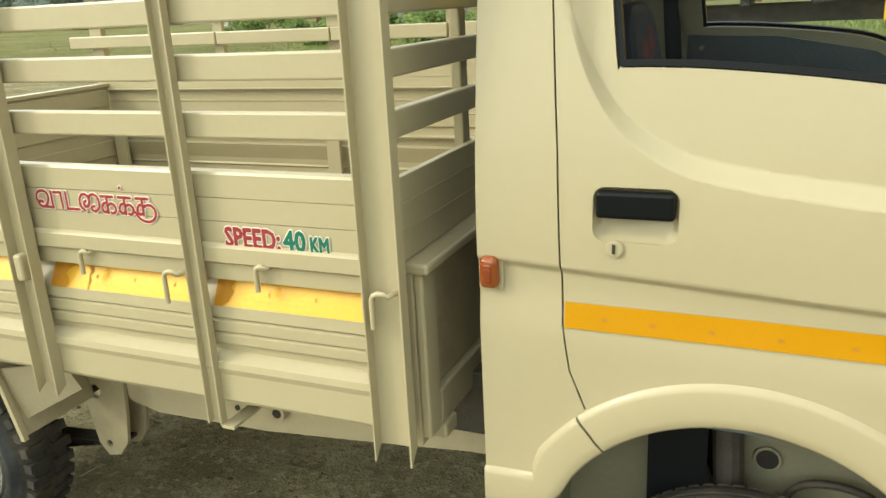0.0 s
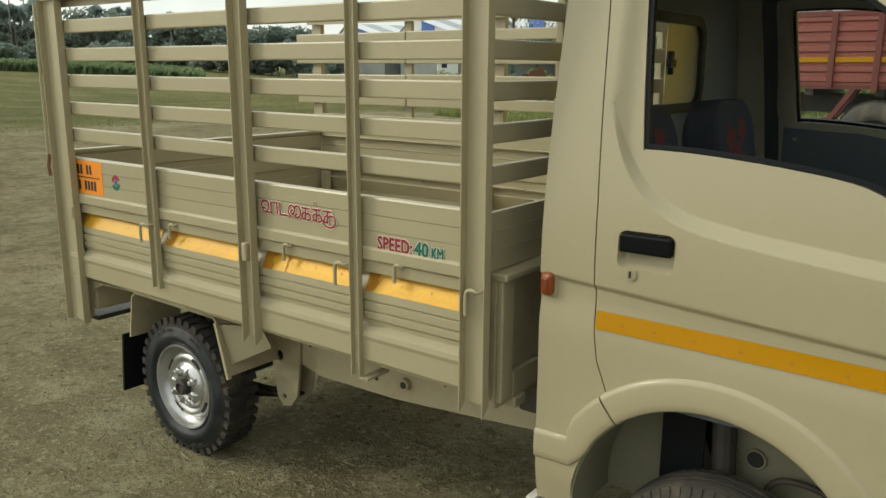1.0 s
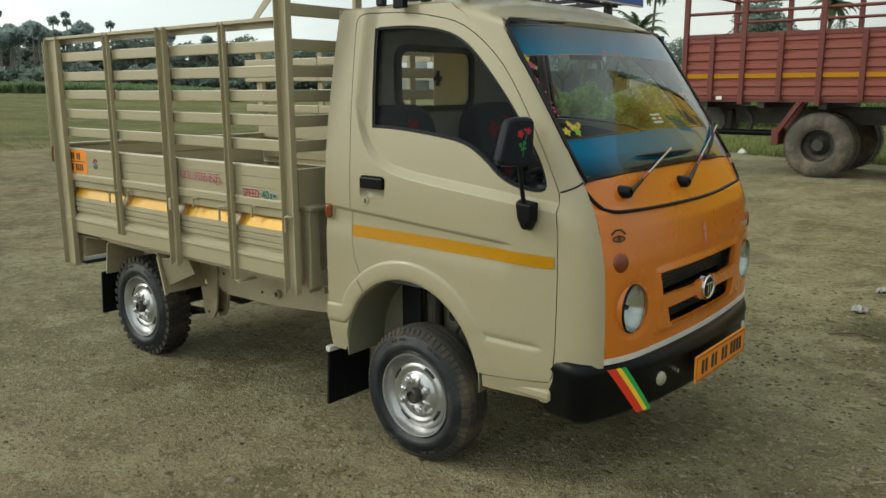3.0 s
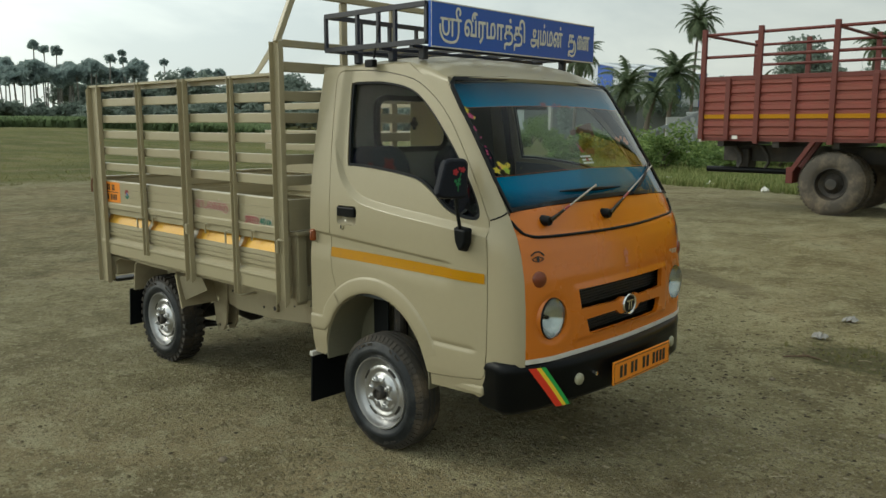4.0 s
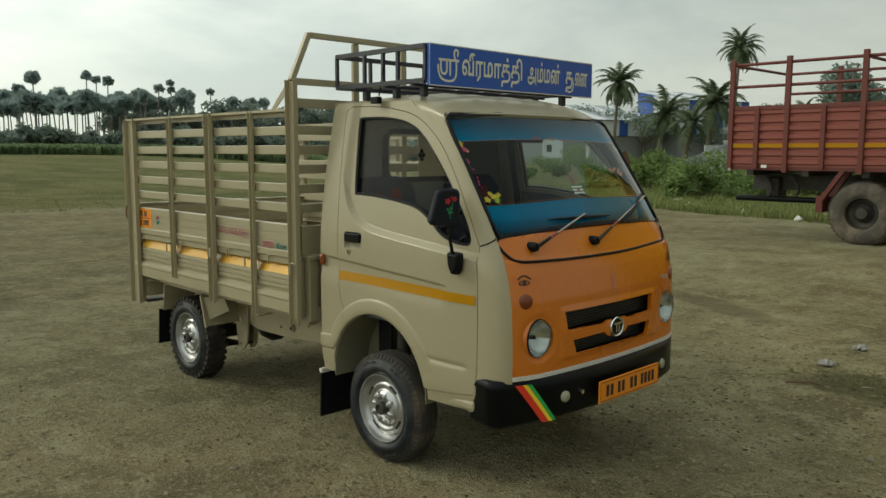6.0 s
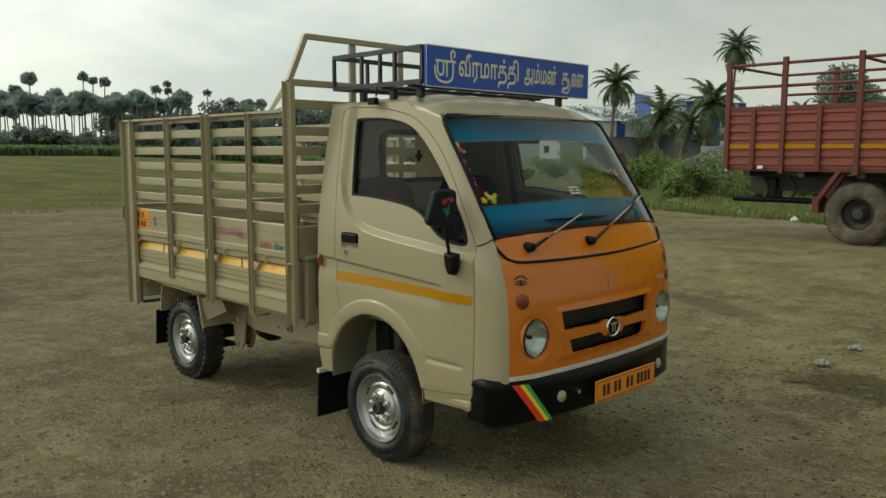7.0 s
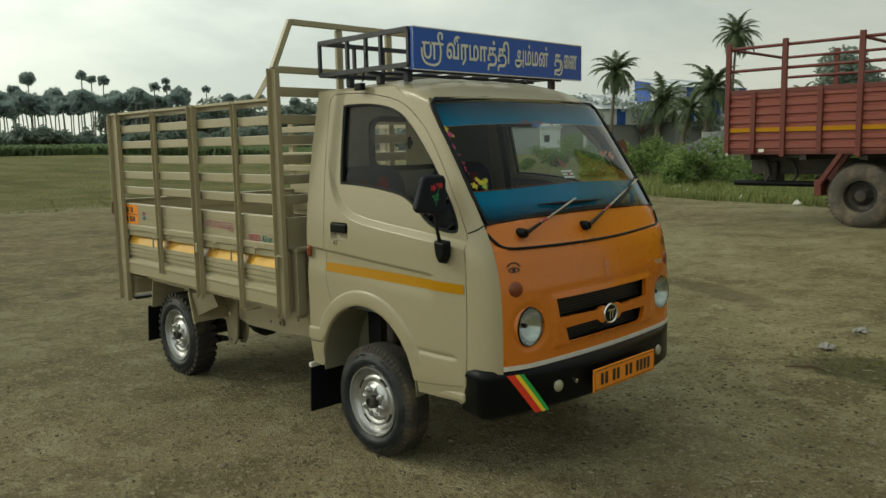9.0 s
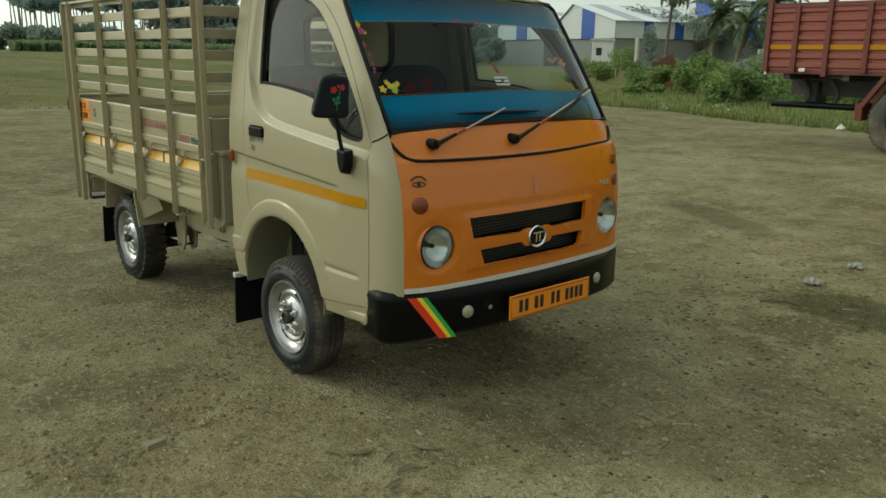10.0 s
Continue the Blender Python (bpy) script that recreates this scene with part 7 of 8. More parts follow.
# the flat three-cornered stone lies tilted on the scuffed soil
bm = bmesh.new()
low = [bm.verts.new(p) for p in ((-0.045, -0.012, 0.0), (0.006, -0.042, 0.0), (0.048, 0.030, 0.0), (0.010, 0.034, 0.0))]
top = [bm.verts.new(p) for p in ((-0.040, -0.008, 0.016), (0.004, -0.034, 0.022), (0.040, 0.030, 0.030), (0.010, 0.030, 0.026))]
for i in range(4):
    bm.faces.new((low[i], low[(i + 1) % 4], top[(i + 1) % 4], top[i]))
bm.faces.new(low[::-1])
bm.faces.new(top)
flat_stone = finish("stone", bm, STONE, bevel=0.003)
flat_stone.matrix_world = pose(0.34, -1.51, ground_z(0.34, -1.51) - 0.002, 0, 6, 35)
tagged(flat_stone, "flat three-cornered stone on scuffed soil", "stone", "loose stones")

CLOTHY = mat("crumpled_paper", (0.36, 0.35, 0.33), 0.9, vary=0.2, scale=40, dirt=(0.05, 0.045, 0.04), dirt_amt=0.95, dirt_scale=28)


def rag(name, x, y, w, h, seed, material, label, category):
    """A crumpled sheet lying on the ground."""
    bm = bmesh.new()
    k = 9
    rows = []
    for i in range(k):
        row = []
        for j in range(k):
            u, v = i / (k - 1) - 0.5, j / (k - 1) - 0.5
            q = noise.noise((u * 6 + seed, v * 6, seed))
            row.append(bm.verts.new((x + w * (u + 0.12 * q), y + w * (v * 0.8 + 0.12 * noise.noise((u * 5, v * 5 + seed, 2))), ground_z(x, y) + h * (0.25 + 0.5 * (1 - 2 * max(abs(u), abs(v))) + 0.7 * q) + 0.004)))
        rows.append(row)
    for p, q in zip(rows, rows[1:]):
        for j in range(k - 1):
            bm.faces.new((p[j], p[j + 1], q[j + 1], q[j]))
    return tagged(finish(name, bm, material, thick=0.003), label, category)


rag("crumpled_paper", 0.90, 2.76, 0.095, 0.06, 3, CLOTHY, "crumpled pale paper lying on the yard", "litter")
rag("crumpled_paper", 0.92, 3.40, 0.10, 0.05, 5, CLOTHY, "crumpled pale paper lying on the yard", "litter")
bm = bmesh.new()
tube(bm, [(0.88, 2.10, 0.015), (1.0, 2.20, 0.022), (1.09, 2.21, 0.012)], [0.006, 0.009, 0.004], 6)
tube(bm, [(0.98, 2.18, 0.018), (0.95, 2.29, 0.02)], [0.006, 0.003], 5)
tagged(finish("twig", bm, mat("dry_twig", (0.12, 0.08, 0.05), 0.9)), "dry dark twig lying on the yard", "twig")
CLOD = leafy("soil_clods", (0.110, 0.090, 0.050), (0.235, 0.198, 0.115), 0.95, 0.0)
scatter("soil_clods", 2000, [(-0.25, 0.30, -1.45, -0.95), (0.1, 0.6, -1.95, -1.45), (-2, 3.2, -2.6, 0.5), (-1, 3.2, -2.6, 0.5), (-3, 1, -2.6, 0.0), (0.2, 2.6, -2.2, 0.6), (-6, 4, -2, 5), (-6, 4, -2, 5)], 0.0100, CLOD, "brown clods of soil on the yard", flat=0.7, seed=8, category="soil")


def stalks(n, seed):
    """Short dry stalks lying flat on the yard, one mesh."""
    r = random.Random(seed)
    bm = bmesh.new()
    for _ in range(n):
        x, y, a, ln = r.uniform(-2.5, 3.0), r.uniform(-2.4, 2.6), r.uniform(0, 6.28), r.uniform(0.03, 0.11)
        z = ground_z(x, y) + 0.004
        tube(bm, [(x, y, z), (x + 0.5 * ln * math.cos(a), y + 0.5 * ln * math.sin(a), z + 0.006), (x + ln * math.cos(a + 0.25), y + ln * math.sin(a + 0.25), z)], [0.0022, 0.0026, 0.001], 4)
    return tagged(finish("dry_stalks", bm, leafy("dry_stalk", (0.10, 0.075, 0.04), (0.42, 0.36, 0.24), 0.9, 0.0)), "dry straw stalks lying on the yard", "straw", kind="stuff")


stalks(190, 21)
DRY_LEAF = mat("dry_leaf", (0.135, 0.118, 0.072), 0.9, vary=0.35, scale=30, bump=0.3)
for i, (x, y, turn, ln, bend) in enumerate(((1.03, -0.72, 30, 0.13, 0.9), (1.10, -0.86, 75, 0.11, -0.8), (1.00, -0.86, 120, 0.10, 0.5), (0.90, -0.93, 60, 0.10, 0.7), (0.84, -1.00, 20, 0.09, -0.6), (1.16, -0.96, 100, 0.09, 0.6))):
    bm = bmesh.new()
    rows = []
    for k in range(9):
        t = k / 8
        a = radians(turn) + bend * (t - 0.5)
        c = Vector((math.cos(a) * ln * (t - 0.5), math.sin(a) * ln * (t - 0.5), 0.006 + 0.008 * math.sin(math.pi * t)))
        w = Vector((-math.sin(a), math.cos(a), 0.25)) * 0.010 * math.sin(math.pi * (0.08 + 0.86 * t))
        rows.append((bm.verts.new(c - w), bm.verts.new(c + Vector((0, 0, -0.004))), bm.verts.new(c + w)))
    for p, q in zip(rows, rows[1:]):
        bm.faces.new((p[0], q[0], q[1], p[1]))
        bm.faces.new((p[1], q[1], q[2], p[2]))
    leaf = finish("dry_leaf", bm, DRY_LEAF, thick=0.0012)
    leaf.matrix_world = Matrix.Translation((x, y, ground_z(x, y)))
    tagged(leaf, "curled brown dry leaf lying on the yard", "leaf", "dry leaves")
LITTER = mat("white_litter", (0.75, 0.74, 0.70), 0.7, vary=0.1)
for i, (x, y, w) in enumerate(((-7.7, 17.2, 0.26), (-9.6, 19.3, 0.34), (-8.5, 17.9, 0.20), (-11.2, 18.6, 0.45), (-6.1, 16.3, 0.18), (-4.3, 15.2, 0.16), (-10.2, 17.4, 0.20))):
    rag("plastic_litter", x, y, w, 0.16 if i != 3 else 0.05, 10 + i, LITTER, "white plastic litter at the grass edge", "litter")

# ---- grass: tufts at the yard's edge, and over the field ----
def grass_patch(name, n, spots, height, material, label, seed, thin=1.0):
    r = random.Random(seed)
    verts, faces = [], []
    for _ in range(n):
        fx = r.choice(spots)
        x, y = fx(r)
        z = ground_z(x, y) if math.hypot(x, y) < 60 else rise(x, y)
        k = r.randint(4, 7)
        hh = height * r.uniform(0.35, 1.15)
        for _b in range(k):
            a = r.uniform(0, 6.28)
            lean = r.uniform(0.1, 0.7) * hh
            w = hh * 0.05 * thin * r.uniform(0.7, 1.4)
            ox, oy = r.uniform(-0.4, 0.4) * hh, r.uniform(-0.4, 0.4) * hh
            px, py = -math.sin(a) * w, math.cos(a) * w
            b0 = len(verts)
            dx, dy = math.cos(a) * lean, math.sin(a) * lean
            verts += [(x + ox - px, y + oy - py, z - 0.01), (x + ox + px, y + oy + py, z - 0.01), (x + ox + dx * 0.4 + px * 0.7, y + oy + dy * 0.4 + py * 0.7, z + hh * 0.6), (x + ox + dx * 0.4 - px * 0.7, y + oy + dy * 0.4 - py * 0.7, z + hh * 0.6), (x + ox + dx, y + oy + dy, z + hh * r.uniform(0.8, 1.0))]
            faces += [(b0, b0 + 1, b0 + 2, b0 + 3), (b0 + 3, b0 + 2, b0 + 4)]
    me = bpy.data.meshes.new(name)
    me.from_pydata(verts, [], faces)
    me.materials.append(material)
    return tagged(new(name, me), label, "grass", kind="stuff")


GRASS = leafy("grass_blades", (0.130, 0.180, 0.050), (0.310, 0.320, 0.130), 0.7, 0.35)
DRY_GRASS = leafy("dry_grass_blades", (0.135, 0.140, 0.045), (0.230, 0.215, 0.085), 0.8)
CROP = leafy("green_crop", (0.150, 0.205, 0.100), (0.190, 0.250, 0.125), 0.7, 0.55)
edge_y = lambda x: 14.6 - 0.30 * x
verge = [lambda r: ((lambda x: (x, edge_y(x) + r.random() ** 1.3 * 20 - 0.6))(r.uniform(-16, 4.5)))]
grass_patch("verge_grass", 15000, verge, 0.24, GRASS, "rough green verge grass beside the yard", 11)
grass_patch("verge_weeds", 500, verge, 0.36, GRASS, "tall weeds in the verge", 12, 1.4)
fieldspot = [lambda r: (-19.0 - r.random() ** 2 * 40, r.uniform(-14, 42))]
grass_patch("field_grass", 15000, fieldspot, 0.045, DRY_GRASS, "short dry field grass", 13, 2.2)
grass_patch("field_tufts", 70, fieldspot, 0.13, GRASS, "scattered tufts on the field", 14, 1.5)
scrap = [lambda r: (1.3 + r.gauss(0, 0.30), 2.42 + r.gauss(0, 0.20)), lambda r: (-0.8 + r.gauss(0, 1.6), 7 + r.gauss(0, 1.6))]
grass_patch("yard_grass", 260, scrap, 0.035, DRY_GRASS, "trodden grass scraps on the yard", 15)

# tall crop strip across the field
VIEW = Vector((3.03, -3.25, 0))
VIEW_AZ = 135.5


def bearing(px, py):
    """Sideways, onward and upward parts of the main view's ray at a point of it, 6.95 degrees down."""
    q, side, up = radians(6.95), (px - 784) / 1414.4, (441 - py) / 1414.4
    return side, math.cos(q) + up * math.sin(q), up * math.cos(q) - math.sin(q)


def place(px, d, py=268.5):
    """A ground point under that point of the main view, at distance d."""
    side, on, _ = bearing(px, py)
    a = radians(VIEW_AZ) - math.atan2(side, on)
    return VIEW.x + d * math.cos(a), VIEW.y + d * math.sin(a)


def tall(px, py, d):
    """The height that reaches up to that point of the main view at distance d."""
    side, on, up = bearing(px, py)
    return 1.55 + d * up / math.hypot(side, on)


def crop_spot(r):
    return place(r.uniform(-60, 560), 78 + 16 * r.random())


grass_patch("crop", 20000, [crop_spot], 0.95, CROP, "green standing crop across the field", 16, 3.2)

# ---- trees ----
PALM_BARK = mat("grey_palm_bark", (0.24, 0.225, 0.20), 0.9, vary=0.25, scale=4)
BARK = mat("palm_bark", (0.13, 0.11, 0.085), 0.9, vary=0.25, scale=4, bump=0.5, bump_scale=20)
# palmyra fans: distance haze is mixed into this pale bluish leaf colour
HAZED_FAN = leafy("hazed_fan_leaf", (0.250, 0.320, 0.310), (0.360, 0.430, 0.410), 0.6, 0.5)
FROND = leafy("frond_leaf", (0.085, 0.122, 0.070), (0.180, 0.220, 0.125), 0.6, 0.45)
BUSH = leafy("bush_leaf", (0.085, 0.145, 0.040), (0.270, 0.350, 0.120), 0.6, 0.4)
# far trees and scrub: leaf colour lightened and greyed to carry haze
HAZED_LEAF = leafy("hazed_leaf", (0.190, 0.240, 0.205), (0.280, 0.330, 0.280), 0.6, 0.45)


def mesh_ob(name, verts, faces, material, parent=None):
    me = bpy.data.meshes.new(name)
    me.from_pydata(verts, [], faces)
    me.materials.append(material)
    ob = new(name, me)
    if parent:
        ob.parent = parent
    return ob


def trunk_mesh(pts, radii, n=8):
    bm = bmesh.new()
    tube(bm, pts, radii, n)
    return bm


def palmyra(x, y, h, crown, seed, two=False):
    """Fan palm: slim trunk, ball-like crown of stiff fans with gaps."""
    r = random.Random(seed)
    t = tagged(empty("palmyra_palm", x, y, rise(x, y), r.uniform(0, 360)), "tall palmyra palm with a dark fan crown", "tree", "far palms")
    lx, ly = r.uniform(-0.4, 0.4), r.uniform(-0.4, 0.4)
    pts = [(lx * k * k, ly * k * k, h * k) for k in (0, 0.25, 0.5, 0.75, 1)]
    part("trunk", trunk_mesh(pts, [0.18, 0.11, 0.095, 0.09, 0.09], 7), PALM_BARK, t, smooth=True)
    verts, faces = [], []
    centres = [(lx, ly, h)] + ([(lx * 0.6, ly * 0.6, h - crown * 1.35)] if two else [])
    for cx, cy, cz in centres:
        for _ in range(84):
            a, e = r.uniform(0, 6.283), radians(r.triangular(-50, 88, 30))
            d = Vector((math.cos(a) * math.cos(e), math.sin(a) * math.cos(e), math.sin(e)))
            L = crown * r.uniform(0.28, 0.66)
            c = Vector((cx, cy, cz)) + d * L
            u = d.orthogonal().normalized()
            w = d.cross(u)
            fr = crown * r.uniform(0.30, 0.44)
            ang = r.uniform(0, 6.28)
            u, w = u * math.cos(ang) + w * math.sin(ang), w * math.cos(ang) - u * math.sin(ang)
            b0 = len(verts)
            verts += [tuple(Vector((cx, cy, cz)) + d * L * 0.2 - u * 0.03), tuple(Vector((cx, cy, cz)) + d * L * 0.2 + u * 0.03), tuple(c)]
            faces.append((b0, b0 + 1, b0 + 2))
            for i in range(11):
                t2 = radians(-125 + 25 * i)
                tip = c + (d * math.cos(t2) + u * math.sin(t2)) * fr * r.uniform(0.8, 1.05) + w * (0.25 * fr * r.uniform(-1, 1))
                q1 = c + (d * math.cos(t2 - 0.21) + u * math.sin(t2 - 0.21)) * fr * 0.62
                q2 = c + (d * math.cos(t2 + 0.21) + u * math.sin(t2 + 0.21)) * fr * 0.62
                b0 = len(verts)
                verts += [tuple(c), tuple(q1), tuple(tip), tuple(q2)]
                faces.append((b0, b0 + 1, b0 + 2, b0 + 3))
    mesh_ob("crown", verts, faces, HAZED_FAN, t)
    return t


def coconut(x, y, h, L, seed, n=22, lean=0.6):
    """Feather palm: curved trunk and arching fronds with hanging leaflets."""
    r = random.Random(seed)
    t = tagged(empty("coconut_palm", x, y, 0, 0), "coconut palm with arching green fronds", "tree", "coconut palms")
    pts = [(lean * k * k, 0.3 * lean * k, h * k) for k in (0, 0.2, 0.4, 0.6, 0.8, 1)]
    part("trunk", trunk_mesh(pts, [0.26, 0.19, 0.17, 0.15, 0.14, 0.15], 8), BARK, t, smooth=True)
    top = Vector(pts[-1])
    verts, faces = [], []
    for i in range(n):
        a = 2.399 * i + r.uniform(-0.2, 0.2)
        e = radians(82 - 132 * (i / n) + r.uniform(-14, 14))
        d0 = Vector((math.cos(a), math.sin(a), 0))
        p, m = top.copy(), 14
        ln = L * r.uniform(0.72, 1.08)
        pos = []
        ee = e
        for k in range(m + 1):
            pos.append(p.copy())
            p = p + (d0 * math.cos(ee) + Vector((0, 0, 1)) * math.sin(ee)) * (ln / m)
            ee -= radians(4.2 + 6.0 * k / m)
        side = Vector((-d0.y, d0.x, 0))
        for k in range(1, m + 1):
            ax = (pos[k] - pos[k - 1]).normalized()
            w = 0.03
            b0 = len(verts)
            verts += [tuple(pos[k - 1] - side * w), tuple(pos[k - 1] + side * w), tuple(pos[k] + side * w * 0.7), tuple(pos[k] - side * w * 0.7)]
            faces.append((b0, b0 + 1, b0 + 2, b0 + 3))
            for sg in (-1, 1):
                for hf in (0.15, 0.5, 0.85):
                    q = pos[k - 1].lerp(pos[k], hf)
                    ll = ln * 0.20 * math.sin(math.pi * min(1, 0.18 + 0.80 * k / m)) * r.uniform(0.8, 1.1)
                    tip = q + side * sg * ll * 0.80 + ax * ll * 0.40 - Vector((0, 0, 1)) * ll * r.uniform(0.25, 0.65)
                    b0 = len(verts)
                    verts += [tuple(q - ax * 0.05), tuple(q + ax * 0.06), tuple(q.lerp(tip, 0.6) + ax * 0.05), tuple(tip)]
                    faces.append((b0, b0 + 1, b0 + 2, b0 + 3))
    mesh_ob("crown", verts, faces, FROND, t)
    return t


def leaf_cloud(blobs, n, size, seed, rough=0.35):
    """Many small leaves through uneven blobs (x, y, z, rx, ry, rz)."""
    r = random.Random(seed)
    verts, faces = [], []
    vol = [b[3] * b[4] * b[5] for b in blobs]
    for _ in range(n):
        bx, by, bz, rx, ry, rz = r.choices(blobs, vol)[0]
        d = Vector((r.gauss(0, 1), r.gauss(0, 1), r.gauss(0, 1))).normalized()
        q = r.random() ** 0.45 * (1 + rough * noise.noise(d * 1.8 + Vector((bx, by, bz))))
        c = Vector((bx + d.x * rx * q, by + d.y * ry * q, max(0.03, bz + d.z * rz * q)))
        u = Vector((r.gauss(0, 1), r.gauss(0, 1), r.gauss(0, 0.6))).normalized()
        w = u.cross(Vector((r.gauss(0, 1), r.gauss(0, 1), r.gauss(0, 1)))).normalized()
        s = size * r.uniform(0.6, 1.4)
        b0 = len(verts)
        verts += [tuple(c - u * s), tuple(c + w * s * 0.42), tuple(c + u * s), tuple(c - w * s * 0.42)]
        faces.append((b0, b0 + 1, b0 + 2, b0 + 3))
    return verts, faces


def broad_tree(name, x, y, h, w, seed, material, label, n=1500, size=0.22, group=""):
    """Tapered trunk, a few limbs, an uneven crown of leaf clumps."""
    r = random.Random(seed)
    t = tagged(empty(name, x, y, rise(x, y), 0), label, "tree" if name != "bush" else "bush", group)
    bm = bmesh.new()
    tube(bm, [(0, 0, 0), (0.05 * h, 0, 0.25 * h), (0.02 * h, 0.03 * h, 0.55 * h)], [0.035 * h, 0.026 * h, 0.016 * h], 7)
    blobs = []
    for k in range(7):
        a = r.uniform(0, 6.28)
        q = Vector((math.cos(a) * w * r.uniform(0.15, 0.5), math.sin(a) * w * r.uniform(0.15, 0.5), h * r.uniform(0.45, 0.85)))
        tube(bm, [(0.04 * h, 0.01 * h, 0.28 * h), tuple(q * 0.6 + Vector((0, 0, 0.12 * h))), tuple(q)], [0.016 * h, 0.010 * h, 0.004 * h], 5)
        blobs.append((q.x, q.y, q.z, w * r.uniform(0.22, 0.36), w * r.uniform(0.22, 0.36), h * r.uniform(0.14, 0.22)))
    part("trunk", bm, BARK, t, smooth=True)
    v, f = leaf_cloud(blobs, n, size, seed)
    mesh_ob("crown", v, f, material, t)
    return t


def shrub(x, y, w, h, seed, material, n, size, label):
    r = random.Random(seed)
    t = tagged(empty("bush", x, y, rise(x, y), 0), label, "bush", "hedge bushes")
    bm = bmesh.new()
    blobs = []
    for k in range(6):
        a, q = r.uniform(0, 6.28), r.uniform(0.1, 0.55)
        c = Vector((math.cos(a) * w * q, math.sin(a) * w * q, h * r.uniform(0.25, 0.72)))
        tube(bm, [(0, 0, 0), tuple(c * 0.5), tuple(c)], [0.03, 0.02, 0.008], 5)
        blobs.append((c.x, c.y, c.z, w * r.uniform(0.25, 0.45), w * r.uniform(0.25, 0.45), h * r.uniform(0.18, 0.32)))
    part("stems", bm, BARK, t)
    v, f = leaf_cloud(blobs, n, size, seed)
    mesh_ob("leaves", v, f, material, t)
    return t


# palmyra line beyond the field
PALMS = [(25, 146, 1.05, 0), (52, 124, 1.35, 0), (146, 124, 0.95, 0), (162, 132, 0.85, 0), (182, 133, 1.05, 0), (272, 146, 1.0, 0), (300, 139, 0.78, 1), (368, 154, 0.80, 0), (239, 153, 1.4, 0), (250, 158, 1.5, 0), (404, 168, 1.2, 0), (434, 170, 1.2, 0), (462, 171, 1.2, 0), (520, 178, 1.1, 0), (-30, 146, 1.3, 0), (-60, 140, 1.3, 0)]
for i, (px, top, cr, two) in enumerate(PALMS):
    d = 128 + 10 * ((i * 7) % 5) / 5
    x, y = place(px, d, top + 10)
    palmyra(x, y, tall(px, top, d) - cr - rise(x, y), cr * 1.05, 100 + i, bool(two))
rg = random.Random(40)
for i in range(58):
    px = -70 + 302 * (i + rg.uniform(-0.4, 0.4)) / 44 if i < 44 else rg.uniform(232, 330)
    d = rg.uniform(120, 150)
    x, y = place(px, d)
    palmyra(x, y, tall(px, rg.uniform(156, 178), d) - 1.5 - rise(x, y), rg.uniform(1.5, 2.0), 200 + i)
# dark scrub under the palms and rounder trees along the skyline
for i in range(34):
    px = -80 + 26 * i + rg.uniform(-8, 8)
    d = rg.uniform(112, 125)
    x, y = place(px, d)
    h = rg.uniform(2.6, 4.6)
    shrub(x, y, rg.uniform(3.0, 4.6), h, 300 + i, HAZED_LEAF, 1700, 0.36, "dark scrub beyond the field")
for i in range(26):
    px = 225 + 34 * i + rg.uniform(-10, 10)
    d = rg.uniform(125, 160)
    x, y = place(px, d)
    broad_tree("tree", x, y, rg.uniform(6.2, 9.2), rg.uniform(6, 9), 400 + i, HAZED_LEAF, "dark broad tree on the skyline", 2400, 0.40, "skyline trees")

# coconut palms and trees behind the verge
for i, (px, top, d, L, n) in enumerate(((1297, 82, 100, 3.6, 40), (1083, 144, 86, 3.4, 40), (1248, 178, 62, 3.2, 30), (1160, 200, 58, 2.8, 26), (1205, 215, 50, 2.0, 18), (1405, 200, 70, 2.2, 16))):
    x, y = place(px, d, top)
    coconut(x, y, tall(px, top, d), L, 500 + i, n, 0.5)
coconut(-18.5, 74.4, 8.6, 2.7, 511, 30, 0.5)
for i, (px, d, h, w) in enumerate(((1502, 92, 10.4, 5.8), (1130, 120, 8.5, 9), (1215, 125, 8.0, 9), (1340, 118, 8.6, 8), (1385, 125, 8.2, 8), (1440, 120, 8.6, 9), (1640, 110, 9, 9), (1700, 115, 9, 9), (1045, 120, 9.0, 8))):
    x, y = place(px, d)
    broad_tree("tree", x, y, h, w, 520 + i, HAZED_LEAF, "dense green tree behind the yard", 7000 if i == 0 else 2200, 0.26, "trees behind the yard")
# hedge of bushes at the verge
HEDGE = [(1110, 42, 1.8, 1.8), (1146, 33, 1.5, 2.2), (1088, 36, 1.6, 1.2), (1178, 36, 1.8, 1.5), (1216, 27.5, 2.1, 1.9), (1238, 28.5, 1.5, 1.3), (1196, 26.5, 1.0, 0.8), (1268, 36, 2.2, 1.3), (1305, 30, 1.6, 0.9), (1340, 28, 2.0, 0.8), (1062, 33, 1.3, 0.9), (1380, 30, 3.0, 1.4), (1045, 46, 1.6, 1.1), (985, 52, 1.6, 1.1), (958, 60, 2.4, 1.7), (1004, 64, 2.6, 2.2), (1030, 58, 2.2, 1.6), (1020, 70, 2.6, 2.6), (1440, 31, 3.0, 1.5), (1500, 32, 3.0, 1.6), (930, 48, 1.2, 0.8), (1560, 32, 3.0, 1.6), (1630, 32, 3.0, 1.6)]
for i, (px, d, w, h) in enumerate(HEDGE):
    x, y = place(px, d)
    shrub(x, y, w * 0.8, h, 600 + i, BUSH, 1500, 0.085, "leafy green bush in the verge")

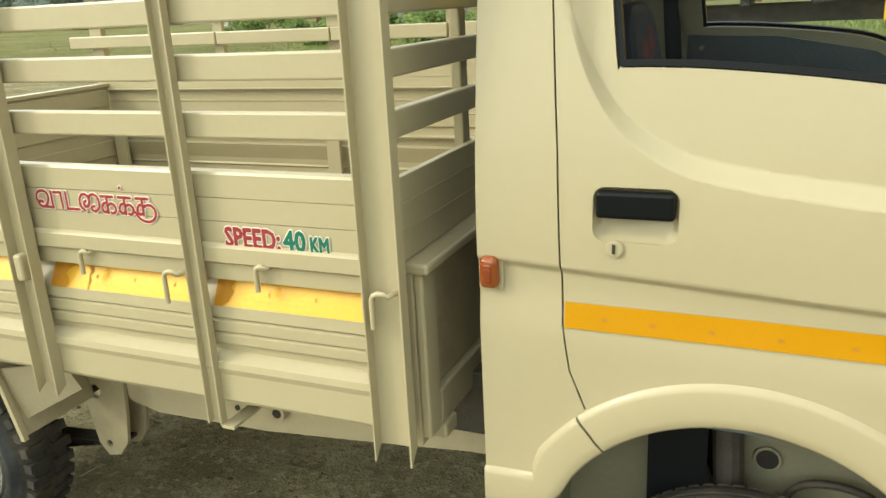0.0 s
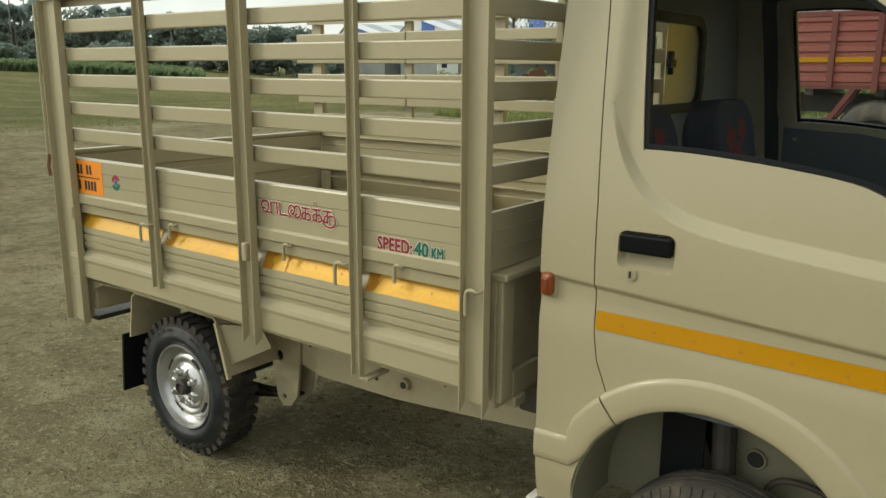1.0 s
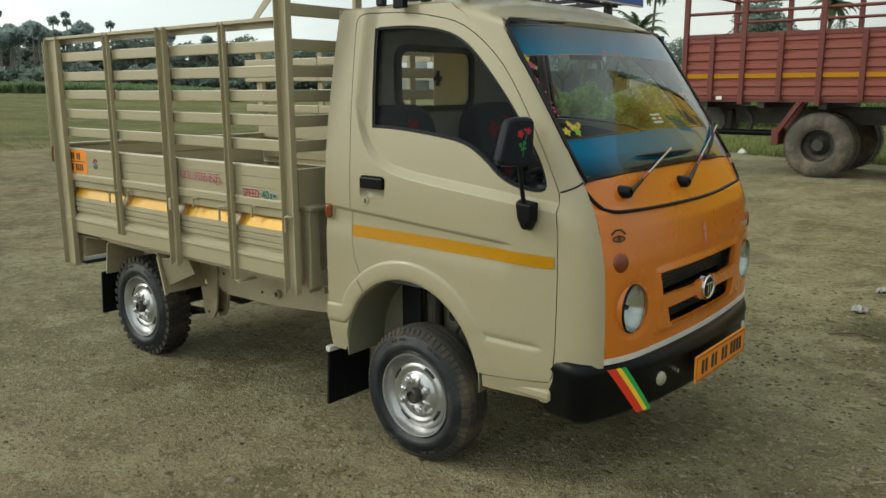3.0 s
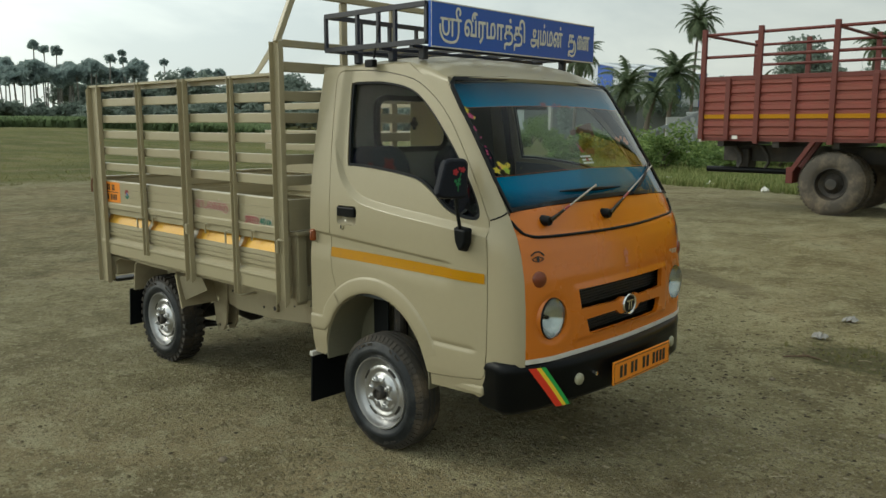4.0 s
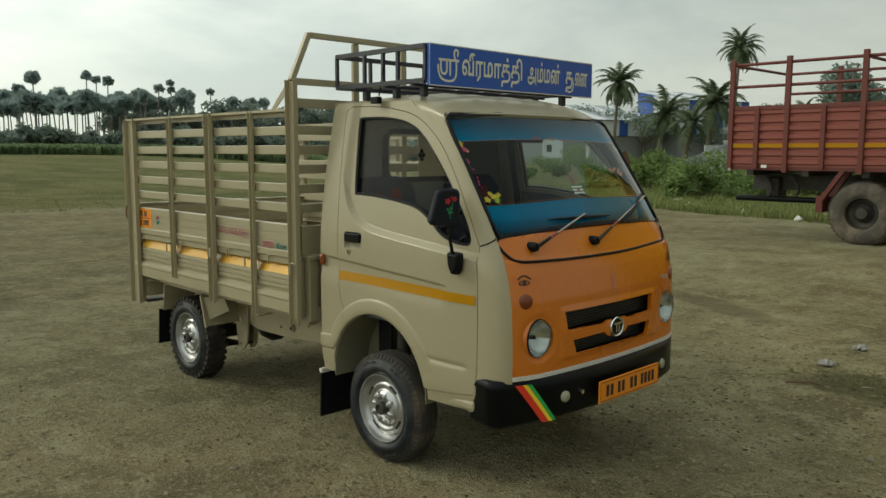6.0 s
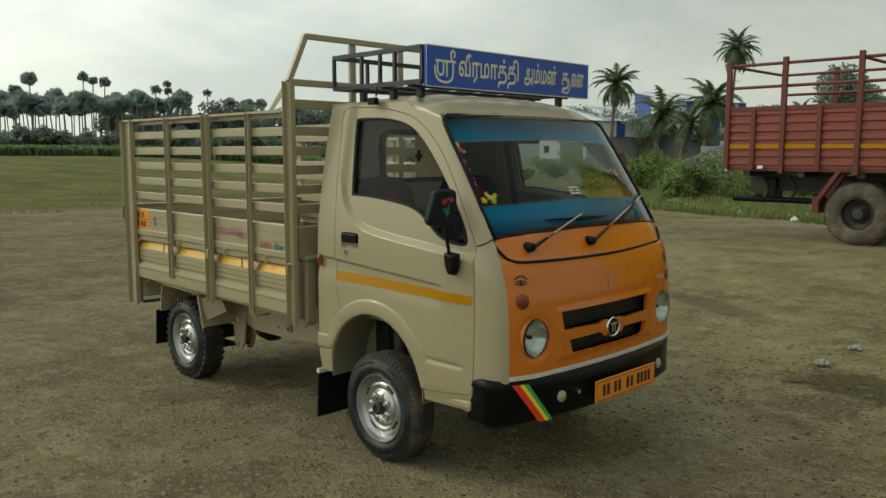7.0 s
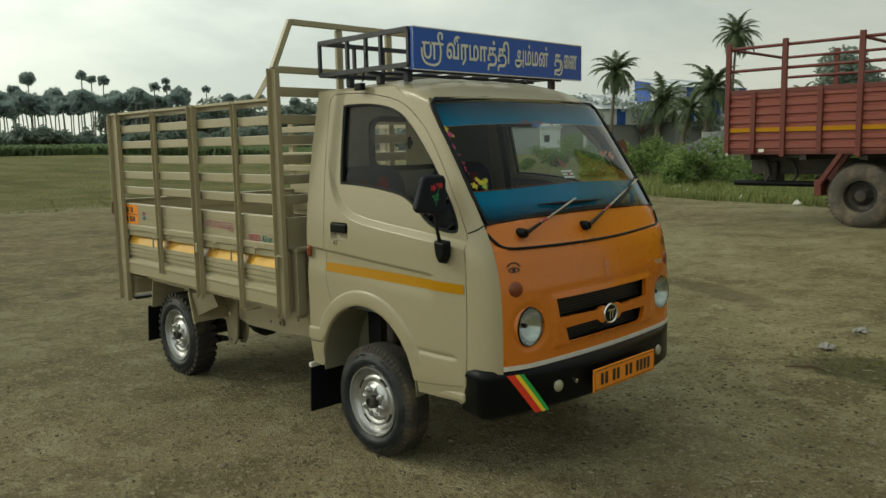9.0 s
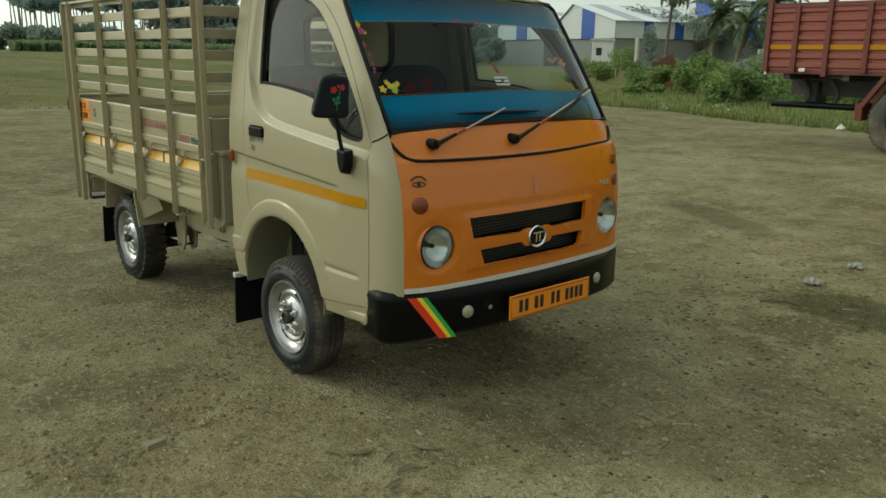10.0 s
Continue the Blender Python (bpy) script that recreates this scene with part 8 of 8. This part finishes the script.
# ---- sheds beyond the hedge ----
SHED_WALL = mat("white_shed_sheet", (0.55, 0.57, 0.58), 0.5, vary=0.08, scale=0.6, fine=8)
SHED_BLUE = mat("blue_shed_sheet", (0.03, 0.09, 0.36), 0.45, vary=0.08, scale=0.6)
SHED_ROOF = mat("pale_roof_sheet", (0.60, 0.63, 0.66), 0.4, vary=0.06, scale=0.5)


def shed(px, d, az, wide, long, foot, eave, ridge, peak):
    """A steel shed by its near corner: gable end running back, long side with blue bays, striped sheet roof."""
    x0, y0 = place(px, d)
    t = tagged(empty("shed", x0, y0, 0, az), "white steel shed with blue wall bays", "shed", "steel sheds")
    part("lower_wall", boxes((0.2, long - 0.2, 0.2, 0.4, 0, foot), (0.2, 0.4, 0.4, wide - 0.2, 0, foot), (long - 0.4, long - 0.2, 0.4, wide - 0.2, 0, foot), (0.2, long - 0.2, wide - 0.4, wide - 0.2, 0, foot)), SHED_LOW, t, "shaded lower wall")
    for y in (0, wide - 0.12):
        part("wall", boxes((0, long, y, y + 0.12, foot, eave)), SHED_WALL, t)
    for g in (0.0, long - 0.12):
        bm = bmesh.new()
        prof = ((0, foot), (wide, foot), (wide, eave), (wide * peak, ridge), (0, eave))
        a = [bm.verts.new((g, y, z)) for y, z in prof]
        b = [bm.verts.new((g + 0.12, y, z)) for y, z in prof]
        bm.faces.new(a)
        bm.faces.new(b[::-1])
        for k in range(5):
            bm.faces.new((a[k], b[k], b[(k + 1) % 5], a[(k + 1) % 5]))
        bmesh.ops.recalc_face_normals(bm, faces=bm.faces[:])
        part("gable", bm, SHED_WALL, t)
    zg = lambda f: eave + (ridge - eave) * f / peak if f < peak else ridge - (ridge - eave) * (f - peak) / (1 - peak)
    for f0, f1 in ((0.34, 0.56),):
        bm = bmesh.new()
        q = [bm.verts.new((-0.05, wide * f, z)) for f, z in ((f0, foot), (f1, foot), (f1, zg(f1) - 0.1), (f0, zg(f0) - 0.1))]
        bm.faces.new(q)
        part("blue_bay", bm, SHED_BLUE, t, "blue wall bay", thick=0.04)
    k = 0
    x = 0.30 * long / 2
    while x < long - 1:
        part("blue_bay", boxes((x, x + 1.5, -0.04, 0.0, foot, eave - 0.05)), SHED_BLUE, t, "blue wall bay")
        x += 5.0
    # roof sheets: pale with darker ones between
    n = max(3, int(long / 2.5))
    for k in range(n):
        u0, u1 = -0.3 + (long + 0.6) * k / n, -0.3 + (long + 0.6) * (k + 1) / n
        bm = bmesh.new()
        for y0_, z0_, y1_, z1_ in ((-0.4, eave - 0.08, wide * peak, ridge + 0.06), (wide * peak, ridge + 0.06, wide + 0.4, eave - 0.08)):
            m = 6
            rows = [(bm.verts.new((u0 + (u1 - u0) * i / m, y0_, z0_ + 0.04 * (i % 2))), bm.verts.new((u0 + (u1 - u0) * i / m, y1_, z1_ + 0.04 * (i % 2)))) for i in range(m + 1)]
            for p, q in zip(rows, rows[1:]):
                bm.faces.new((p[0], q[0], q[1], p[1]))
        part("roof_sheet", bm, SHED_ROOF if k % 2 == 0 else SHED_STRIPE, t, thick=0.04)
    return t


SHED_LOW = mat("shaded_lower_wall", (0.20, 0.21, 0.20), 0.8, vary=0.2, scale=0.8)
SHED_STRIPE = mat("grey_roof_sheet", (0.30, 0.33, 0.36), 0.45, vary=0.06, scale=0.5)
shed(991, 112, 71, 15, 30, 3.9, 6.2, 8.7, 0.72)
shed(1193, 120, 71, 16, 13, 4.2, 9.1, 11.0, 0.66)
shed(870, 125, 71, 16, 20, 3.9, 6.0, 8.4, 0.72)
bx, by = place(1268, 46)
tagged(finish("low_wall", box(bmesh.new(), -0.8, 0.8, -0.1, 0.1, 0, 1.95, pose(bx, by, 0, 0, 0, 40)), mat("grey_plaster", (0.36, 0.37, 0.36), 0.8, vary=0.15, scale=1.2, dirt=(0.2, 0.19, 0.16), dirt_amt=0.6, dirt_scale=0.8), bevel=0.01), "short grey plastered wall behind the bushes", "wall")
x, y = place(1062, 50)
shrub(x, y, 1.0, 4.2, 699, HAZED_LEAF, 1500, 0.10, "tall narrow dark bush by the hut")
# small white hut
hx, hy = place(973, 92)
hut = tagged(empty("hut", hx, hy, 0, 40), "small white-washed hut with a flat roof", "hut")
part("wall", boxes((-1.1, 1.1, -0.9, 0.9, 0, 3.2)), mat("whitewash", (0.66, 0.67, 0.66), 0.8, vary=0.1, scale=1.2, dirt=(0.35, 0.33, 0.28), dirt_amt=0.5, dirt_scale=0.8), hut)
part("roof", boxes((-1.3, 1.3, -1.1, 1.1, 3.2, 3.35)), SHED_ROOF, hut)
for k in (-0.4,):
    part("window", boxes((k - 0.3, k + 0.3, -0.93, -0.89, 1.6, 2.4)), mat("dark_opening", (0.03, 0.03, 0.035), 0.8), hut)

# ---- scrap in the verge: tilted slatted trolley body, rusty sheets, concrete post ----
GREY_STEEL = mat("grey_weathered_steel", (0.27, 0.295, 0.31), 0.55, vary=0.15, scale=3, dirt=(0.16, 0.12, 0.09), dirt_amt=0.5)
cx, cy = place(1258, 34)
cart = empty("tilted_cart_body", cx, cy, 0, 0)
cart.matrix_world = Matrix.Translation((cx, cy, 0.05)) @ Matrix.Rotation(radians(42), 4, "Z") @ Matrix.Rotation(radians(-22), 4, "Y") @ Matrix.Scale(1.55, 4)
tagged(cart, "grey slatted trailer body lying tilted in bushes", "trailer")
part("bed", boxes((-0.8, 0.8, -0.5, 0.5, 0.30, 0.36)), GREY_STEEL, cart)
for k in range(9):
    part("slat", boxes((-0.8 + 0.185 * k, -0.72 + 0.185 * k, -0.54, -0.50, 0.36, 1.05)), GREY_STEEL, cart)
for z in (0.42, 0.98):
    part("rail", boxes((-0.82, 0.84, -0.57, -0.54, z, z + 0.07)), GREY_STEEL, cart)
part("end_board", boxes((0.80, 0.84, -0.54, 0.5, 0.36, 1.05)), GREY_STEEL, cart)
RUST = mat("rusty_sheet", (0.125, 0.055, 0.030), 0.85, vary=0.25, scale=4, dirt=(0.08, 0.045, 0.03), dirt_amt=0.7, dirt_scale=6, bump=0.3)
for x, y, w, h, tilt, turn in ((-19.20, 30.33, 1.05, 1.28, 2, 36), (-18.60, 30.66, 0.70, 1.62, -20, 34)):
    sh = finish("rusty_sheet", box(bmesh.new(), -w / 2, w / 2, -0.015, 0.015, 0.0, h), RUST, bevel=0.004)
    sh.matrix_world = Matrix.Translation((x, y, 0.0)) @ Matrix.Rotation(radians(turn), 4, "Z") @ Matrix.Rotation(radians(tilt), 4, "Y")
    tagged(sh, "rusty brown metal sheet leaning in the weeds", "scrap metal", "rusty sheets")
px_, py_ = place(1036, 60)
tagged(finish("concrete_post", box(bmesh.new(), px_ - 0.12, px_ + 0.12, py_ - 0.12, py_ + 0.12, 0, 2.8), mat("concrete", (0.42, 0.40, 0.35), 0.9, vary=0.15, scale=5), bevel=0.01), "pale concrete post in the grass", "post")

# ---- red lorry at the yard's edge: tail towards -x ----
LRED = mat("red_lorry_paint", (0.235, 0.060, 0.045), 0.5, vary=0.18, scale=1.2, fine=20, bump=0.05, dirt=(0.20, 0.075, 0.05), dirt_amt=0.55, dirt_scale=1.8)
LRED2 = mat("dark_red_frame_paint", (0.13, 0.026, 0.020), 0.55, vary=0.15, scale=3, dirt=(0.12, 0.05, 0.035), dirt_amt=0.5)
LX, LY = -4.02, 11.2
lorry = tagged(empty("red_lorry", LX, LY, 0, 0), "red lorry with a corrugated high-sided load body", "truck")
BZ0, BZ1, LL, LW = 1.300, 2.350, 6.4, 2.35
posts = [0.0, 0.49, 1.03, 1.66, 2.29, 2.93, 3.56, 4.25, 4.95, 5.65, 6.36]
for s, yy in ((-1, 0.0), (1, LW)):
    for a, b in zip(posts, posts[1:]):
        bm = bmesh.new()
        prof = [(0.0, BZ0)]
        k = 7
        hgt = (BZ1 - BZ0) / k
        for i in range(k):
            z = BZ0 + hgt * i
            prof += [(0.0, z + 0.04), (0.028, z + 0.06), (0.028, z + hgt - 0.03), (0.0, z + hgt - 0.01)]
        prof += [(0.0, BZ1)]
        va = [bm.verts.new((a + 0.03, yy + s * o, z)) for o, z in prof]
        vb = [bm.verts.new((b - 0.03, yy + s * o, z)) for o, z in prof]
        for i in range(len(prof) - 1):
            bm.faces.new((va[i], vb[i], vb[i + 1], va[i + 1]))
        bmesh.ops.recalc_face_normals(bm, faces=bm.faces[:])
        p = part("side_panel", bm, LRED, lorry, "red corrugated side panel", thick=0.01)
        tz = BZ0 + hgt * 2 + 0.038
        part("tape", boxes((a + 0.05, b - 0.05, min(yy + s * 0.030, yy + s * 0.044), max(yy + s * 0.030, yy + s * 0.044), tz + 0.005, tz + 0.080)), TAPE, p, "yellow reflective tape")
    for i, x in enumerate(posts):
        tall = i in (0, 2, 4, 6, 8, 10)
        part("stake", boxes((x - 0.045, x + 0.045, min(yy, yy + s * 0.075), max(yy, yy + s * 0.075), BZ0 - (0.10 if i in (2, 4, 6, 8) else 0.03), BZ1 + (0.90 if tall else 0.02))), LRED2, lorry, bevel=0.008)
    part("top_board", boxes((-0.02, LL, min(yy, yy + s * 0.05), max(yy, yy + s * 0.05), BZ1 - 0.03, BZ1 + 0.05)), LRED2, lorry, bevel=0.006)
    for z in (BZ1 + 0.40, BZ1 + 0.80):
        part("upper_rail", tube(bmesh.new(), [(-0.0, yy, z), (LL, yy, z)], 0.028, 8), LRED2, lorry)
for x in (0.0, 2.28):
    part("cross_rail", tube(bmesh.new(), [(x, 0, BZ1 + 0.80), (x, LW, BZ1 + 0.80)], 0.028, 8), LRED2, lorry)
part("tail_board", boxes((-0.02, 0.04, 0.02, LW - 0.02, BZ0, BZ1)), LRED, lorry, bevel=0.006)
part("head_board", boxes((LL - 0.04, LL, 0.02, LW - 0.02, BZ0, BZ1 + 0.8)), LRED, lorry, bevel=0.006)
part("load_floor", boxes((0.0, LL, 0.0, LW, BZ0 - 0.06, BZ0)), LRED2, lorry)
for y in (0.75, 1.60):
    part("chassis_rail", boxes((0.15, LL + 1.6, y - 0.05, y + 0.05, 0.86, 1.14)), GREASE, lorry)
for k in range(6):
    part("cross_member", boxes((0.3 + k * 1.0, 0.42 + k * 1.0, 0.05, LW - 0.05, 1.14, BZ0 - 0.06)), GREASE, lorry)
part("white_lamp", boxes((0.62, 0.72, -0.085, -0.075, BZ0 - 0.02, BZ0 + 0.04)), LITTER, lorry)
part("tail_lamp", boxes((-0.06, -0.02, 0.05, 0.20, BZ0 - 0.08, BZ0 + 0.06)), WHITE, lorry)
part("under_run_bar", turned([(0.055, 0.0), (0.055, 1.62), (0.045, 1.62), (0.045, 0.0)], 20, "x"), BLACK, lorry, "dark under-run bar").matrix_local = Matrix.Translation((-0.05, 0.45, 0.70))
for x in (0.55, 1.05):
    part("bar_hanger", tube(bmesh.new(), [(x - 0.10, 0.50, 1.14), (x + 0.02, 0.48, 0.98), (x + 0.06, 0.45, 0.84), (x, 0.45, 0.74)], [0.05, 0.04, 0.03, 0.03], 8), GREASE, lorry, "bent hanger of the bar")
part("tool_box", boxes((0.45, 0.70, 0.55, 0.95, 0.72, 1.10)), GREASE, lorry, bevel=0.04)
part("mudguard_stay", bar(bar(bmesh.new(), (2.02, 0.05, BZ0 - 0.02), (1.64, 0.05, 0.70), 0.09, 0.07), (2.02, 0.42, BZ0 - 0.02), (1.64, 0.42, 0.70), 0.09, 0.07), LRED2, lorry, "slanted red mudguard stay")
part("mudguard_sheet", boxes((1.58, 1.70, 0.02, 0.46, 0.52, 0.80)), LRED2, lorry, bevel=0.01)


def lorry_wheel(x, y, s):
    R = 0.540
    w = new("lorry_wheel")
    w.parent = lorry
    w["label"] = "large dusty lorry tyre"
    w.matrix_local = Matrix.Translation((x, y, R - 0.005)) @ (Matrix.Rotation(math.pi, 4, "Z") if s > 0 else Matrix())
    prof = [(0.27, 0.02), (0.29, 0.0), (0.36, -0.012), (0.45, -0.004), (0.508, 0.02), (0.532, 0.05), (R, 0.07), (R, 0.20), (0.528, 0.23), (0.46, 0.26), (0.30, 0.26), (0.27, 0.24)]
    part("tyre", turned(prof, 56), mat("dusty_lorry_tyre", (0.075, 0.066, 0.055), 0.85, vary=0.25, scale=6, bump=0.3, dirt=(0.26, 0.21, 0.15), dirt_amt=0.8, dirt_scale=2.5), w, smooth=True)
    bm = bmesh.new()
    for k in range(48):
        a = 2 * math.pi * k / 48
        box(bm, -0.004, 0.012, -0.11, 0.11, -0.020, 0.020, Matrix.Rotation(-a, 4, "Y") @ Matrix.Translation((R - 0.004, 0.135, 0)))
    part("tread", bm, MATS["dusty_lorry_tyre"], w)
    rim = part("rim", turned([(0.275, 0.015), (0.262, 0.012), (0.250, 0.05), (0.235, 0.13), (0.17, 0.15), (0.14, 0.11), (0.11, 0.09), (0.09, 0.03), (0.0, 0.02)], 40), GREASE, w, "dark steel rim", smooth=True)
    for k in range(8):
        a = 2 * math.pi * k / 8
        q = Vector((0.155 * math.cos(a), 0.15, 0.155 * math.sin(a)))
        part("wheel_nut", tube(bmesh.new(), [q, q - Vector((0, 0.035, 0))], 0.015, 6), GREASE, rim)
    return w


for s, y in ((-1, 0.02), (-1, 0.33), (1, LW - 0.02), (1, LW - 0.33)):
    lorry_wheel(2.33, y, s)
part("axle", tube(bmesh.new(), [(2.33, 0.3, 0.52), (2.33, LW - 0.3, 0.52)], 0.09, 12), GREASE, lorry)

# ---- yellow goods trailer parked on the far side of the mini truck, mirrored in its windscreen ----
LYEL = mat("yellow_lorry_paint", (0.66, 0.42, 0.010), 0.45, vary=0.1, scale=1.2, fine=20, dirt=(0.34, 0.24, 0.02), dirt_amt=0.5, dirt_scale=1.8)
LGRN = mat("dark_green_frame_paint", (0.03, 0.07, 0.025), 0.5, vary=0.15, scale=3)
ylorry = tagged(empty("goods_trailer", 3.79, 4.33, 0, 95.8), "yellow goods trailer with dark green trimmed sides", "trailer")
YL, YW, YZ0, YZ1 = 4.5, 2.3, 0.95, 3.90
yposts = [1.5 * k for k in range(4)]
for a, b in zip(yposts, yposts[1:]):
    for yy in (0.0, YW):
        part("side_panel", boxes((a + 0.05, b - 0.05, yy - 0.03, yy + 0.03, YZ0, YZ1)), LYEL, ylorry, "yellow side panel", bevel=0.01)
for x in yposts:
    for yy in (-0.02, YW + 0.02):
        part("stake", boxes((x - 0.05, x + 0.05, yy - 0.05, yy + 0.05, YZ0 - 0.05, YZ1 + 0.05)), LYEL, ylorry, bevel=0.008)
for yy in (0.0, YW):
    for z in (YZ0, YZ1):
        part("side_rail", boxes((-0.05, YL + 0.05, yy - 0.07, yy + 0.07, z - 0.05, z + 0.05)), LGRN, ylorry, bevel=0.006)
for x in (0.0, YL):
    part("end_board", boxes((x - 0.03, x + 0.03, 0.0, YW, YZ0, YZ1)), LYEL, ylorry, bevel=0.006)
part("load_floor", boxes((0, YL, 0, YW, YZ0 - 0.06, YZ0)), LGRN, ylorry)
for y in (0.7, 1.6):
    part("chassis_rail", boxes((0.1, YL - 0.1, y - 0.05, y + 0.05, 0.62, 0.88)), GREASE, ylorry)
for a, w, z in ((1.75, 0.30, 3.0), (2.12, 0.24, 3.0), (2.42, 0.30, 3.0), (0.35, 0.24, 2.75), (0.65, 0.28, 2.75), (1.0, 0.22, 2.75), (3.3, 0.4, 3.0), (3.8, 0.4, 3.0)):
    part("writing_bar", boxes((a, a + w, YW + 0.031, YW + 0.036, z, z + 0.34)), INK, ylorry)
for x in (1.4, 3.4):
    for y in (0.0, YW - 0.26):
        w = part("trailer_wheel", turned([(0.0, 0.05), (0.10, 0.0), (0.22, 0.06), (0.25, 0.0), (0.38, 0.0), (0.43, 0.06), (0.43, 0.20), (0.38, 0.26), (0.0, 0.24)], 40), MATS["dusty_lorry_tyre"], ylorry, "large dusty lorry tyre", smooth=True)
        w.matrix_local = Matrix.Translation((x, y, 0.428))
